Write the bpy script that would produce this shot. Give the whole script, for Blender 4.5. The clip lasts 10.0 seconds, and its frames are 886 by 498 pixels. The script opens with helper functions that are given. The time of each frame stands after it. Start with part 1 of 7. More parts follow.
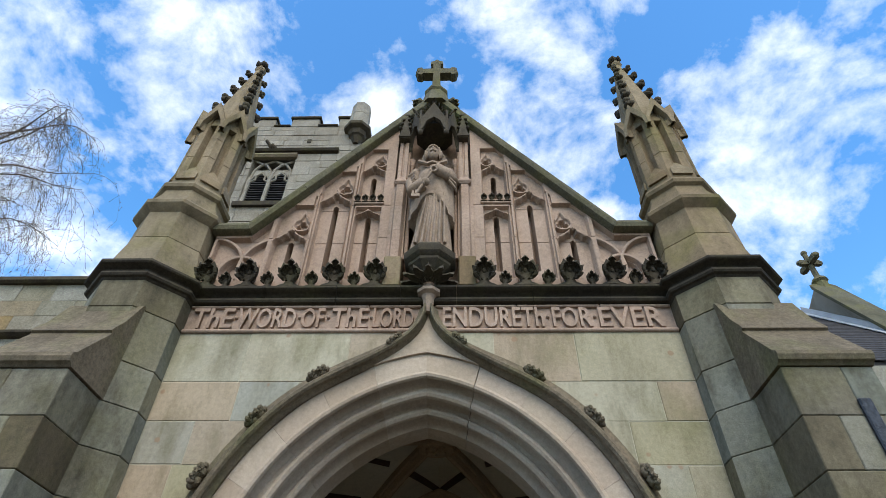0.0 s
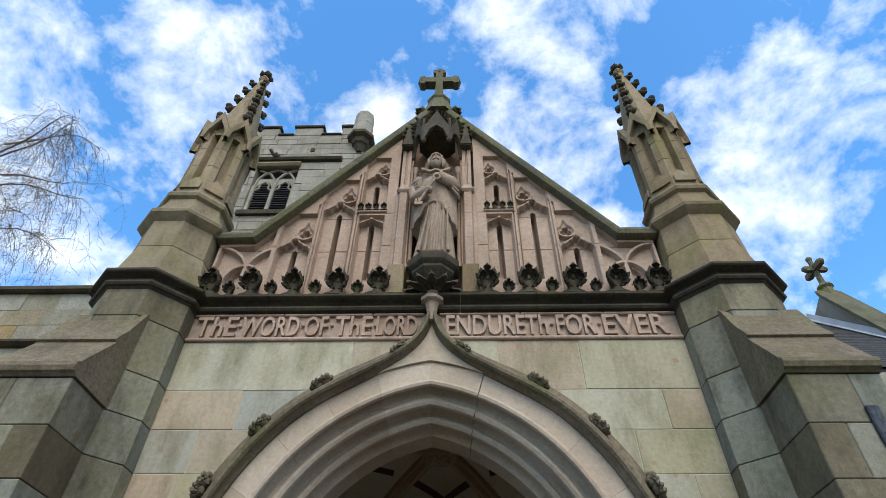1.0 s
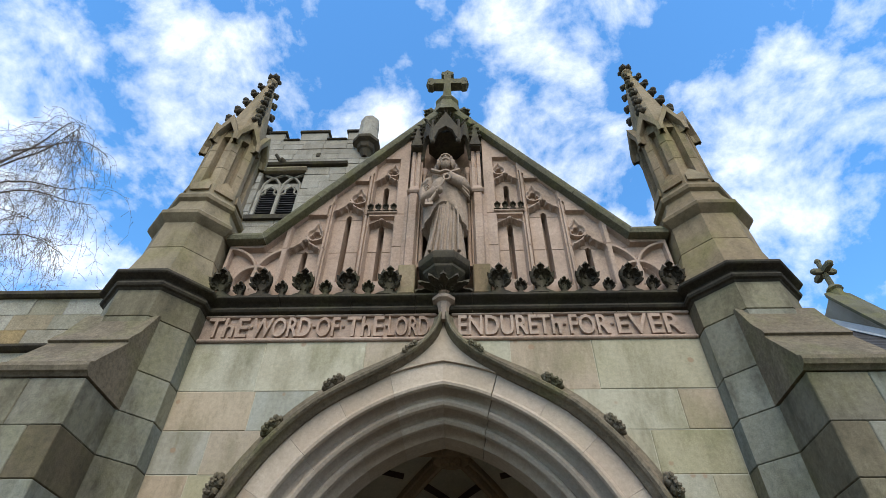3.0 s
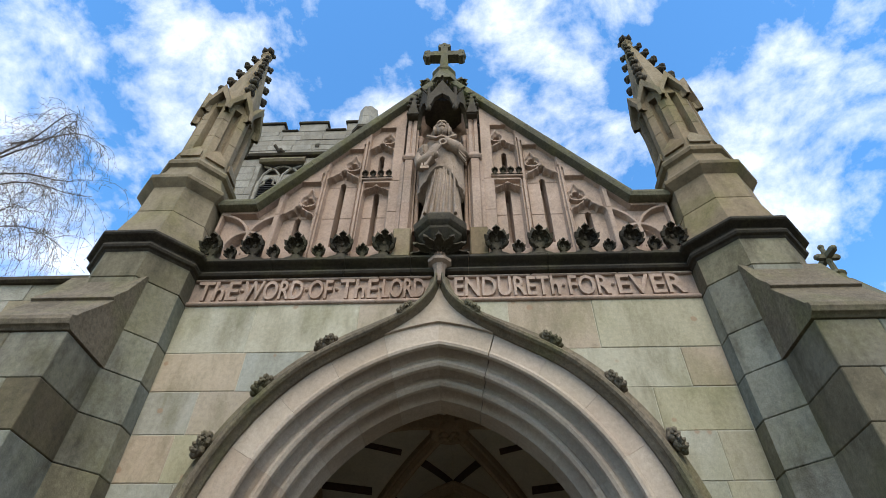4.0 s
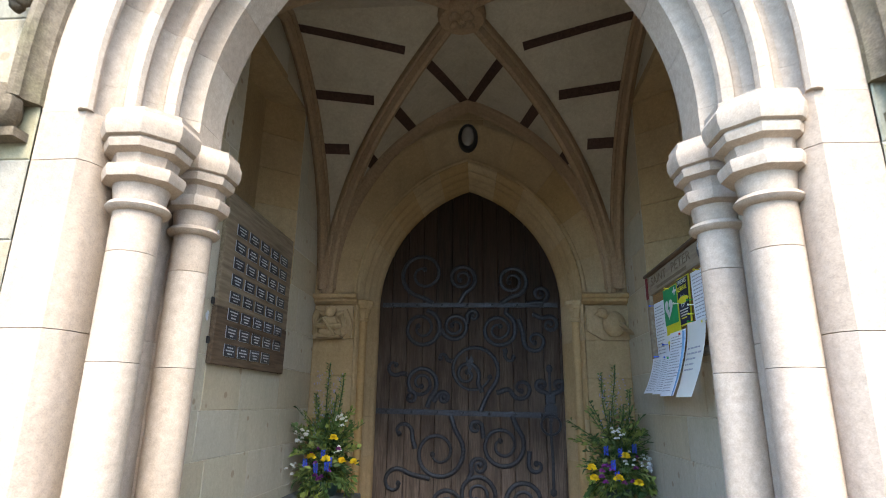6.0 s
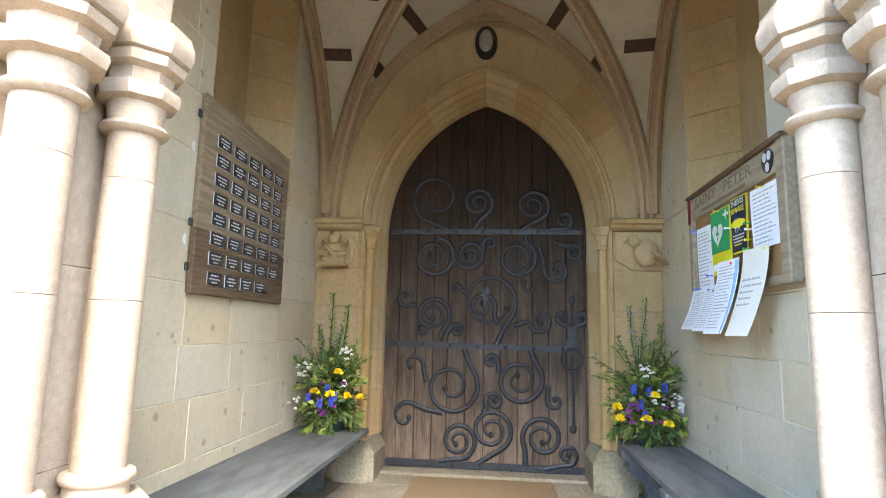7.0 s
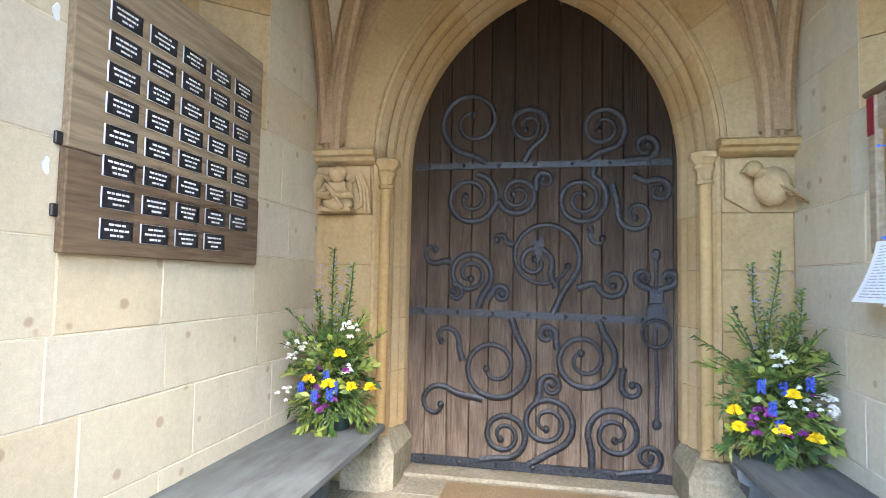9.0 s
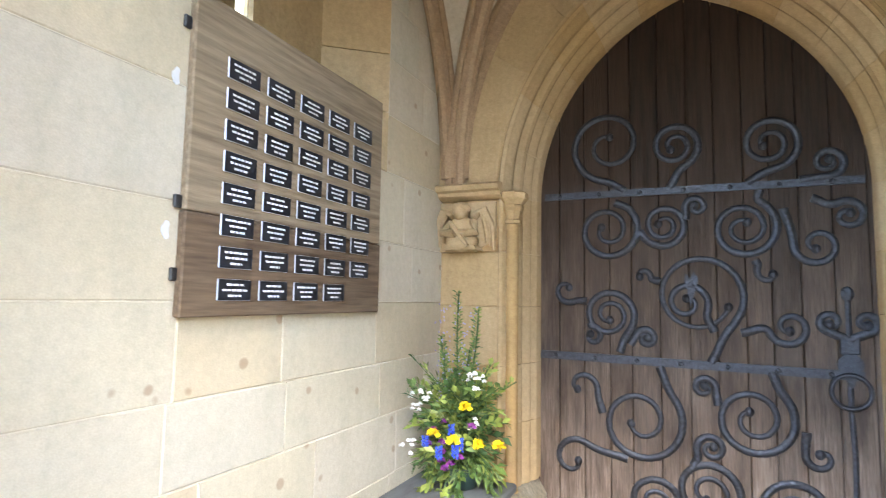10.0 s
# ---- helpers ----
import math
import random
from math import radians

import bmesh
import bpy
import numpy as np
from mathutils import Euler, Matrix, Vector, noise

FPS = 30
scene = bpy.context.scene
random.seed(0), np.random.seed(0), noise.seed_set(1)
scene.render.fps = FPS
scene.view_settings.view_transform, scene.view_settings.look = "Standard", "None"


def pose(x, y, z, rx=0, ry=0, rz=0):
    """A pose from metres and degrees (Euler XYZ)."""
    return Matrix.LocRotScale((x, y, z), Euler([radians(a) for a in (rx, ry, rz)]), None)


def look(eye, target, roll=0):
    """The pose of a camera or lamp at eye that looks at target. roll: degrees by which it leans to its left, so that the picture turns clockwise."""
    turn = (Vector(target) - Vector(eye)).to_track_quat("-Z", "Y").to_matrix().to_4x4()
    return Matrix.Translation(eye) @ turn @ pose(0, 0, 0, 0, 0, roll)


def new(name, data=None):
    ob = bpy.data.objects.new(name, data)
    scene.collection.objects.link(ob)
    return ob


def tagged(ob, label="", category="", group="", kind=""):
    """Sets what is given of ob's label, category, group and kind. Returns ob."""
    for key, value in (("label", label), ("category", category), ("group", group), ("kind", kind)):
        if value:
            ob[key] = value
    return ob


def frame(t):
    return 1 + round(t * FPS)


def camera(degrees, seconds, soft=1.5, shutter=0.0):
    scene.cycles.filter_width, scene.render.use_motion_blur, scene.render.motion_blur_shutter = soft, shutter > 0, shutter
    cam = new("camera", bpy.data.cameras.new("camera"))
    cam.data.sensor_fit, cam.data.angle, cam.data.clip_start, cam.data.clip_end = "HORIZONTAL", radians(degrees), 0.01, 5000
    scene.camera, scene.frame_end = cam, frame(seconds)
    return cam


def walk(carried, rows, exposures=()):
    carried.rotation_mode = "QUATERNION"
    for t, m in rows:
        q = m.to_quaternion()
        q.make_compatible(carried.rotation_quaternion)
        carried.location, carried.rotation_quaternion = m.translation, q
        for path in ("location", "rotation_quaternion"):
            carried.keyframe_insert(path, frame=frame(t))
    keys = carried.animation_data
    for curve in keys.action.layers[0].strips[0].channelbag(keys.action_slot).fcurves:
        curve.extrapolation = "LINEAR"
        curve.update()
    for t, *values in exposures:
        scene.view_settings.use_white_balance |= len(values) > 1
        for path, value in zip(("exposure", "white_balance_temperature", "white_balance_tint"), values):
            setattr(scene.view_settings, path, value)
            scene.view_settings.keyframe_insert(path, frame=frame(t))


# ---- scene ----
cam = camera(77.0, 10.0, soft=0.35, shutter=0.2)
PATH = [
    (0, (0.191, -0.161, 1.646), (0.147, 1.302, 3.009), 0.8),
    (0.5, (0.193, -0.157, 1.646), (0.143, 1.295, 3.021), 0.9),
    (1, (0.192, -0.162, 1.646), (0.136, 1.282, 3.029), 0.9),
    (1.5, (0.188, -0.157, 1.642), (0.129, 1.281, 3.031), 0.9),
    (2, (0.185, -0.149, 1.638), (0.121, 1.286, 3.03), 1.0),
    (3.5, (0.125, -0.06, 1.616), (0.053, 1.369, 3.014), 1.0),
    (4, (0.169, 0.139, 1.514), (0.094, 1.57, 2.908), 0.9),
    (4.5, (0.225, 0.346, 1.29), (0.133, 1.906, 2.538), 0.9),
    (5, (0.189, 0.677, 1.155), (0.081, 2.421, 2.129), 0.9),
    (5.5, (0.132, 1.067, 1.11), (0.012, 2.934, 1.817), 0.9),
    (5.7, (0.159, 1.249, 1.099), (0.028, 3.142, 1.733), 0.8),
    (6.8, (0.164, 1.86, 1.168), (-0.038, 3.822, 1.501), 1.3),
    (7, (0.144, 1.936, 1.155), (-0.066, 3.903, 1.448), 1.3),
    (7.5, (0.173, 2.191, 1.117), (-0.048, 4.173, 1.274), 1.2),
    (8, (0.235, 2.514, 1.202), (-0.01, 4.496, 1.321), 1.0),
    (8.5, (0.168, 2.789, 1.23), (-0.138, 4.762, 1.351), 1.1),
    (9, (0.091, 3.072, 1.249), (-0.293, 5.032, 1.364), 1.1),
    (9.5, (0.062, 3.275, 1.3), (-0.484, 5.195, 1.432), 0.9),
    (10, (0.037, 3.308, 1.384), (-0.791, 5.12, 1.559), 1.0),
]
walk(cam, [(t, look(eye, target, roll)) for t, eye, target, roll in PATH],
     exposures=[(0, -0.05, 6650, 5), (4.1, 0.0, 6750, 6), (4.5, 0.2, 6700, 8), (5.0, 1.05, 6500, 9), (5.5, 1.4, 6300, 9), (7.0, 3.05, 7300, 11), (8.0, 3.4, 7100, 11), (10.0, 3.7, 6850, 14)])

# ---------- world, sun ----------
SUN_EL, SUN_AZ = 50.0, 173.0
world = bpy.data.worlds.new("world")
scene.world = world
world.use_nodes = True
wn, wl = world.node_tree.nodes, world.node_tree.links
wn.clear()
w_out, w_bg = wn.new("ShaderNodeOutputWorld"), wn.new("ShaderNodeBackground")
w_sky = wn.new("ShaderNodeTexSky")
w_sky.sky_type, w_sky.sun_disc = "NISHITA", False
w_sky.sun_elevation, w_sky.sun_rotation = radians(SUN_EL), radians(SUN_AZ)
w_sky.air_density, w_sky.dust_density, w_sky.ozone_density = 1.0, 0.3, 2.5
w_tc, w_map = wn.new("ShaderNodeTexCoord"), wn.new("ShaderNodeMapping")
w_map.inputs["Scale"].default_value = (1.0, 1.0, 1.25)
w_map.inputs["Location"].default_value = (0.35, 0.2, 0.1)
w_n1, w_n2 = wn.new("ShaderNodeTexNoise"), wn.new("ShaderNodeTexNoise")
w_n1.inputs["Scale"].default_value, w_n1.inputs["Detail"].default_value, w_n1.inputs["Roughness"].default_value = 5.6, 10.0, 0.6
w_n1.inputs["Distortion"].default_value = 0.15
w_n2.inputs["Scale"].default_value, w_n2.inputs["Detail"].default_value = 1.1, 2.0
w_add = wn.new("ShaderNodeMath"); w_add.operation = "MULTIPLY_ADD"
w_add.inputs[1].default_value = 0.55
w_ramp = wn.new("ShaderNodeValToRGB")
w_ramp.color_ramp.elements[0].position, w_ramp.color_ramp.elements[0].color = 0.68, (0, 0, 0, 1)
w_ramp.color_ramp.elements[1].position, w_ramp.color_ramp.elements[1].color = 0.94, (1, 1, 1, 1)
w_mix = wn.new("ShaderNodeMix"); w_mix.data_type = "RGBA"
w_mix.inputs["B"].default_value = (14.3, 14.5, 14.8, 1)
w_hsv = wn.new("ShaderNodeHueSaturation")
w_hsv.inputs["Saturation"].default_value, w_hsv.inputs["Value"].default_value = 1.25, 3.6
wl.new(w_tc.outputs["Generated"], w_map.inputs["Vector"])
wl.new(w_map.outputs["Vector"], w_n1.inputs["Vector"])
wl.new(w_map.outputs["Vector"], w_n2.inputs["Vector"])
wl.new(w_n2.outputs["Fac"], w_add.inputs[0])
wl.new(w_n1.outputs["Fac"], w_add.inputs[2])
wl.new(w_add.outputs[0], w_ramp.inputs["Fac"])
wl.new(w_ramp.outputs["Color"], w_mix.inputs["Factor"])
wl.new(w_sky.outputs["Color"], w_hsv.inputs["Color"])
wl.new(w_hsv.outputs["Color"], w_mix.inputs["A"])
wl.new(w_mix.outputs["Result"], w_bg.inputs["Color"])
wl.new(w_bg.outputs[0], w_out.inputs[0])
w_bg.inputs["Strength"].default_value = 0.11

sun = new("sun", bpy.data.lights.new("sun", "SUN"))
sun.data.energy, sun.data.angle, sun.data.color = 3.3, radians(40.0), (1.0, 0.94, 0.84)
sun.matrix_world = look((1.43, -11.6, 14.0), (0, 0, 0))

# ---------- materials ----------
def mat_base(name, rough=0.85, metal=0.0):
    m = bpy.data.materials.new(name)
    m.use_nodes = True
    b = m.node_tree.nodes["Principled BSDF"]
    b.inputs["Roughness"].default_value, b.inputs["Metallic"].default_value = rough, metal
    b.inputs["Specular IOR Level"].default_value = 0.5 if rough < 0.6 else 0.2
    return m, m.node_tree.nodes, m.node_tree.links, b


def mixer(n, l, fac, a, b, blend="MIX"):
    x = n.new("ShaderNodeMix")
    x.data_type, x.blend_type = "RGBA", blend
    for key, v in (("Factor", fac), ("A", a), ("B", b)):
        if isinstance(v, (int, float)):
            x.inputs[key].default_value = v
        elif isinstance(v, tuple):
            x.inputs[key].default_value = (*v, 1)
        else:
            l.new(v, x.inputs[key])
    return x.outputs["Result"]


def noise_fac(n, l, pos, scale, detail=4.0, lo=0.35, hi=0.65, stretch=(1, 1, 1), rough=0.55):
    mp, t, r = n.new("ShaderNodeMapping"), n.new("ShaderNodeTexNoise"), n.new("ShaderNodeMapRange")
    mp.inputs["Scale"].default_value = stretch
    l.new(pos, mp.inputs["Vector"])
    l.new(mp.outputs[0], t.inputs["Vector"])
    t.inputs["Scale"].default_value, t.inputs["Detail"].default_value, t.inputs["Roughness"].default_value = scale, detail, rough
    l.new(t.outputs["Fac"], r.inputs["Value"])
    r.inputs["From Min"].default_value, r.inputs["From Max"].default_value = lo, hi
    return r.outputs["Result"]


def stone_mat(name, tones, grime=(0.10, 0.10, 0.075), grime_amt=0.5, moss=(0.13, 0.14, 0.04), moss_amt=0.0, bump=0.25, spots=0.0, island=False, rough=0.9, fine=1.0, patch=1.0):
    """Sandstone: tone by stone, patchy grain, weathering in streaks, moss and iron spots."""
    m, n, l, b = mat_base(name, rough)
    geo, info, ramp = n.new("ShaderNodeNewGeometry"), n.new("ShaderNodeObjectInfo"), n.new("ShaderNodeValToRGB")
    pos = geo.outputs["Position"]
    tones = list(tones) * (2 if len(tones) == 1 else 1)
    while len(ramp.color_ramp.elements) < len(tones):
        ramp.color_ramp.elements.new(0.5)
    for i, c in enumerate(tones):
        e = ramp.color_ramp.elements[i]
        e.position, e.color = i / max(1, len(tones) - 1), (*c, 1)
    l.new((geo.outputs["Random Per Island"] if island else info.outputs["Random"]), ramp.inputs["Fac"])
    col = ramp.outputs["Color"]
    big = noise_fac(n, l, pos, 2.3, 5, 0.3, 0.7)
    col = mixer(n, l, mixer(n, l, 1.0, (0, 0, 0), big), col, mixer(n, l, 1.0, col, (1 - 0.28 * patch, 1 - 0.30 * patch, 1 - 0.34 * patch), "MULTIPLY"))
    streak = noise_fac(n, l, pos, 2.2, 8, 0.46, 0.70, (2.4, 2.4, 0.8), 0.66)
    g = n.new("ShaderNodeMath"); g.operation = "MULTIPLY"; g.inputs[1].default_value = grime_amt
    l.new(streak, g.inputs[0])
    col = mixer(n, l, g.outputs[0], col, grime)
    if moss_amt:
        mo = noise_fac(n, l, pos, 3.1, 6, 0.48, 0.72, (1, 1, 0.8))
        g2 = n.new("ShaderNodeMath"); g2.operation = "MULTIPLY"; g2.inputs[1].default_value = moss_amt
        l.new(mo, g2.inputs[0])
        col = mixer(n, l, g2.outputs[0], col, moss)
    speck = noise_fac(n, l, pos, 190.0 * fine, 3, 0.3, 0.7)
    col = mixer(n, l, 0.36 * patch, col, mixer(n, l, 1.0, col, speck, "MULTIPLY"))
    mid = noise_fac(n, l, pos, 38.0, 6, 0.25, 0.72, (1, 1, 1), 0.7)
    col = mixer(n, l, 0.56 * patch, col, mixer(n, l, 1.0, col, mid, "MULTIPLY"))
    if spots:
        v, r = n.new("ShaderNodeTexVoronoi"), n.new("ShaderNodeMapRange")
        v.inputs["Scale"].default_value = 5.5
        wob = noise_fac(n, l, pos, 9.0, 3, 0.0, 1.0)
        l.new(pos, v.inputs["Vector"])
        ad = n.new("ShaderNodeMath"); ad.operation = "MULTIPLY_ADD"; ad.inputs[1].default_value = 0.16
        l.new(wob, ad.inputs[0]); l.new(v.outputs["Distance"], ad.inputs[2])
        l.new(ad.outputs[0], r.inputs["Value"])
        r.inputs["From Min"].default_value, r.inputs["From Max"].default_value = 0.16, 0.20
        r.inputs["To Min"].default_value, r.inputs["To Max"].default_value = spots, 0.0
        col = mixer(n, l, r.outputs["Result"], col, (0.26, 0.15, 0.09))
    l.new(col, b.inputs["Base Color"])
    bp = n.new("ShaderNodeBump")
    bp.inputs["Strength"].default_value, bp.inputs["Distance"].default_value = bump, 0.006
    rel = n.new("ShaderNodeMath"); rel.operation = "MULTIPLY_ADD"; rel.inputs[1].default_value = 0.5
    l.new(speck, rel.inputs[0]); l.new(noise_fac(n, l, pos, 26.0, 5, 0.2, 0.8), rel.inputs[2])
    l.new(rel.outputs[0], bp.inputs["Height"])
    l.new(bp.outputs[0], b.inputs["Normal"])
    return m


def plain_mat(name, c, rough=0.6, metal=0.0, var=0.15, scale=30.0, bump=0.0, stretch=(1, 1, 1), c2=None):
    m, n, l, b = mat_base(name, rough, metal)
    geo = n.new("ShaderNodeNewGeometry")
    f = noise_fac(n, l, geo.outputs["Position"], scale, 5, 0.3, 0.7, stretch)
    c2 = c2 or tuple(x * (1 - 2.2 * var) for x in c)
    l.new(mixer(n, l, mixer(n, l, 1.0, (0, 0, 0), f), c, c2), b.inputs["Base Color"])
    if bump:
        bp = n.new("ShaderNodeBump")
        bp.inputs["Strength"].default_value, bp.inputs["Distance"].default_value = bump, 0.004
        l.new(f, bp.inputs["Height"]); l.new(bp.outputs[0], b.inputs["Normal"])
    return m


M_FACE = stone_mat("facade_ashlar", [(0.43, 0.375, 0.25), (0.49, 0.445, 0.33), (0.46, 0.355, 0.25), (0.38, 0.37, 0.31), (0.50, 0.45, 0.33), (0.41, 0.36, 0.22)], grime=(0.15, 0.13, 0.068), grime_amt=0.65, spots=0.6, moss=(0.24, 0.23, 0.10), moss_amt=0.3, patch=0.55)
M_TURRET = stone_mat("turret_stone", [(0.30, 0.22, 0.135), (0.35, 0.27, 0.175), (0.29, 0.235, 0.155), (0.25, 0.175, 0.10)], grime=(0.085, 0.07, 0.042), grime_amt=0.7, moss=(0.19, 0.17, 0.055), moss_amt=0.55, bump=0.4, patch=0.65)
M_BUTT = stone_mat("buttress_stone", [(0.25, 0.21, 0.125), (0.33, 0.315, 0.25), (0.15, 0.115, 0.07), (0.34, 0.305, 0.21), (0.25, 0.26, 0.225), (0.23, 0.185, 0.11)], grime=(0.06, 0.05, 0.03), grime_amt=0.8, moss=(0.17, 0.16, 0.055), moss_amt=0.4, bump=0.35, patch=0.75)
M_PINK = stone_mat("gable_red_sandstone", [(0.48, 0.335, 0.255), (0.53, 0.39, 0.305), (0.45, 0.305, 0.225)], grime=(0.19, 0.14, 0.10), grime_amt=0.5, bump=0.2, patch=0.7)
M_ARCH = stone_mat("arch_pink_stone", [(0.51, 0.405, 0.305), (0.56, 0.455, 0.355), (0.48, 0.37, 0.275), (0.54, 0.43, 0.335)], patch=0.55, grime=(0.34, 0.28, 0.215), grime_amt=0.4, bump=0.15)
M_DARK = stone_mat("sooty_cornice", [(0.075, 0.062, 0.046), (0.105, 0.085, 0.062)], grime=(0.025, 0.022, 0.017), grime_amt=0.6, moss=(0.16, 0.15, 0.05), moss_amt=0.3, bump=0.4)
M_HOOD = stone_mat("hood_mould_stone", [(0.26, 0.205, 0.14), (0.30, 0.24, 0.17)], grime=(0.075, 0.065, 0.045), grime_amt=0.6, moss=(0.18, 0.19, 0.06), moss_amt=0.5, bump=0.4)
M_COPE = stone_mat("mossy_coping", [(0.21, 0.19, 0.12), (0.17, 0.16, 0.11)], grime=(0.08, 0.075, 0.05), grime_amt=0.6, moss=(0.21, 0.20, 0.05), moss_amt=0.6, bump=0.4)
M_CARVE = stone_mat("carved_dark_stone", [(0.10, 0.082, 0.060), (0.125, 0.102, 0.073)], grime=(0.045, 0.04, 0.032), grime_amt=0.6, moss=(0.17, 0.17, 0.065), moss_amt=0.3, bump=0.4)
M_STATUE = stone_mat("statue_sandstone", [(0.45, 0.34, 0.26)], grime=(0.13, 0.105, 0.08), grime_amt=0.6, bump=0.25, patch=0.7)
M_INNER = stone_mat("porch_cream_ashlar", [(0.58, 0.51, 0.37), (0.63, 0.565, 0.44), (0.585, 0.485, 0.33), (0.61, 0.53, 0.38), (0.57, 0.53, 0.42), (0.62, 0.54, 0.41)], grime=(0.42, 0.38, 0.28), grime_amt=0.4, spots=0.5, bump=0.08, patch=0.3)
M_OCHRE = stone_mat("ochre_doorway_stone", [(0.53, 0.365, 0.18), (0.56, 0.42, 0.245), (0.50, 0.33, 0.15)], grime=(0.30, 0.20, 0.10), grime_amt=0.4, bump=0.1, patch=0.5)
M_PLINTH = stone_mat("weathered_plinth_stone", [(0.50, 0.45, 0.33), (0.57, 0.52, 0.40)], grime=(0.30, 0.28, 0.19), grime_amt=0.6, bump=0.3)
M_RIB = stone_mat("vault_rib_stone", [(0.46, 0.315, 0.19), (0.49, 0.35, 0.22)], grime=(0.28, 0.18, 0.11), grime_amt=0.4, bump=0.12, patch=0.6)
M_BAND = stone_mat("vault_dark_band", [(0.115, 0.065, 0.05), (0.14, 0.08, 0.06)], grime=(0.06, 0.04, 0.03), grime_amt=0.4, bump=0.2)
M_CELL = stone_mat("vault_pale_stone", [(0.54, 0.47, 0.36), (0.57, 0.50, 0.385)], grime=(0.36, 0.31, 0.22), grime_amt=0.4, bump=0.08, patch=0.4)
M_TOWER = stone_mat("tower_ashlar", [(0.40, 0.37, 0.31), (0.47, 0.44, 0.38), (0.36, 0.33, 0.28), (0.43, 0.39, 0.32)], grime=(0.2, 0.18, 0.15), grime_amt=0.5, bump=0.4)
M_NAVE = stone_mat("nave_ashlar", [(0.38, 0.37, 0.29), (0.46, 0.44, 0.37), (0.40, 0.28, 0.13), (0.42, 0.41, 0.36), (0.35, 0.32, 0.23)], grime=(0.19, 0.17, 0.12), grime_amt=0.4, bump=0.4)
M_MORTAR = plain_mat("mortar", (0.46, 0.42, 0.32), 0.95, var=0.12, scale=60, bump=0.3)
M_MORTAR_IN = plain_mat("pale_mortar", (0.66, 0.585, 0.44), 0.95, var=0.1, scale=60, bump=0.2)
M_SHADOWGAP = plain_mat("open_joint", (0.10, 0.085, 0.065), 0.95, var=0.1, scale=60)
M_FLOOR = stone_mat("worn_flagstone", [(0.42, 0.375, 0.30), (0.46, 0.41, 0.33), (0.39, 0.36, 0.29), (0.43, 0.375, 0.29)], grime=(0.22, 0.21, 0.15), grime_amt=0.5, moss=(0.2, 0.22, 0.1), moss_amt=0.2, bump=0.2, rough=0.8)
M_PAVE = stone_mat("yard_paving", [(0.23, 0.215, 0.185), (0.26, 0.24, 0.205)], grime=(0.14, 0.13, 0.10), grime_amt=0.5, moss=(0.12, 0.13, 0.06), moss_amt=0.3, bump=0.4)
M_SLATE = plain_mat("roof_slate", (0.055, 0.052, 0.055), 0.9, var=0.2, scale=8, bump=0.2)


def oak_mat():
    """Old oak planks: dark oiled grain, plank by plank, with grey rain-bleached streaks on the lower boards; painted
    shade darkens them upwards.
    """
    m, n, l, b = mat_base("weathered_oak_planks", 0.72)
    geo, info = n.new("ShaderNodeNewGeometry"), n.new("ShaderNodeObjectInfo")
    pos = geo.outputs["Position"]
    grain = noise_fac(n, l, pos, 7.0, 6, 0.3, 0.7, (9, 9, 0.5))
    fine = noise_fac(n, l, pos, 30.0, 4, 0.3, 0.7, (8, 8, 0.25))
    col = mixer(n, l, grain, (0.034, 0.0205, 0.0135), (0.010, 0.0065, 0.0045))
    tint = n.new("ShaderNodeMapRange")
    tint.inputs["To Min"].default_value, tint.inputs["To Max"].default_value = 0.0, 0.45
    l.new(info.outputs["Random"], tint.inputs["Value"])
    col = mixer(n, l, tint.outputs["Result"], col, (0.050, 0.028, 0.017))
    # pale foot to dark top by height: bleaching plus painted-in falloff of light
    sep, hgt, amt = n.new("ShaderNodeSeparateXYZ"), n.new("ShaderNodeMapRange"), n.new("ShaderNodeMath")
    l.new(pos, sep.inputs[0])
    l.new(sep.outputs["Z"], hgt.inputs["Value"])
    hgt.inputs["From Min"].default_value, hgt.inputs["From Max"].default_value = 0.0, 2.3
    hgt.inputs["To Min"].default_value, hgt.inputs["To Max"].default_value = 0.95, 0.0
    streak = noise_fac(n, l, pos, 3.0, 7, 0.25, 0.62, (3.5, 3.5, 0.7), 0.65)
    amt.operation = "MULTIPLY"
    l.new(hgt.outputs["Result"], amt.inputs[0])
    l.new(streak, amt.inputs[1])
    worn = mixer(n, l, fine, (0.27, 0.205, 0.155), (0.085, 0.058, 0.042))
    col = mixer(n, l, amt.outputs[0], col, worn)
    l.new(col, b.inputs["Base Color"])
    bp = n.new("ShaderNodeBump")
    bp.inputs["Strength"].default_value, bp.inputs["Distance"].default_value = 0.6, 0.004
    l.new(fine, bp.inputs["Height"])
    l.new(bp.outputs[0], b.inputs["Normal"])
    return m


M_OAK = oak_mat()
M_IRON = plain_mat("wrought_iron", (0.048, 0.052, 0.062), 0.40, 0.6, var=0.3, scale=60, bump=0.6)
M_BENCH = plain_mat("slate_bench", (0.125, 0.142, 0.145), 0.65, scale=5.0, bump=0.35, stretch=(3, 0.7, 3), c2=(0.07, 0.074, 0.08))


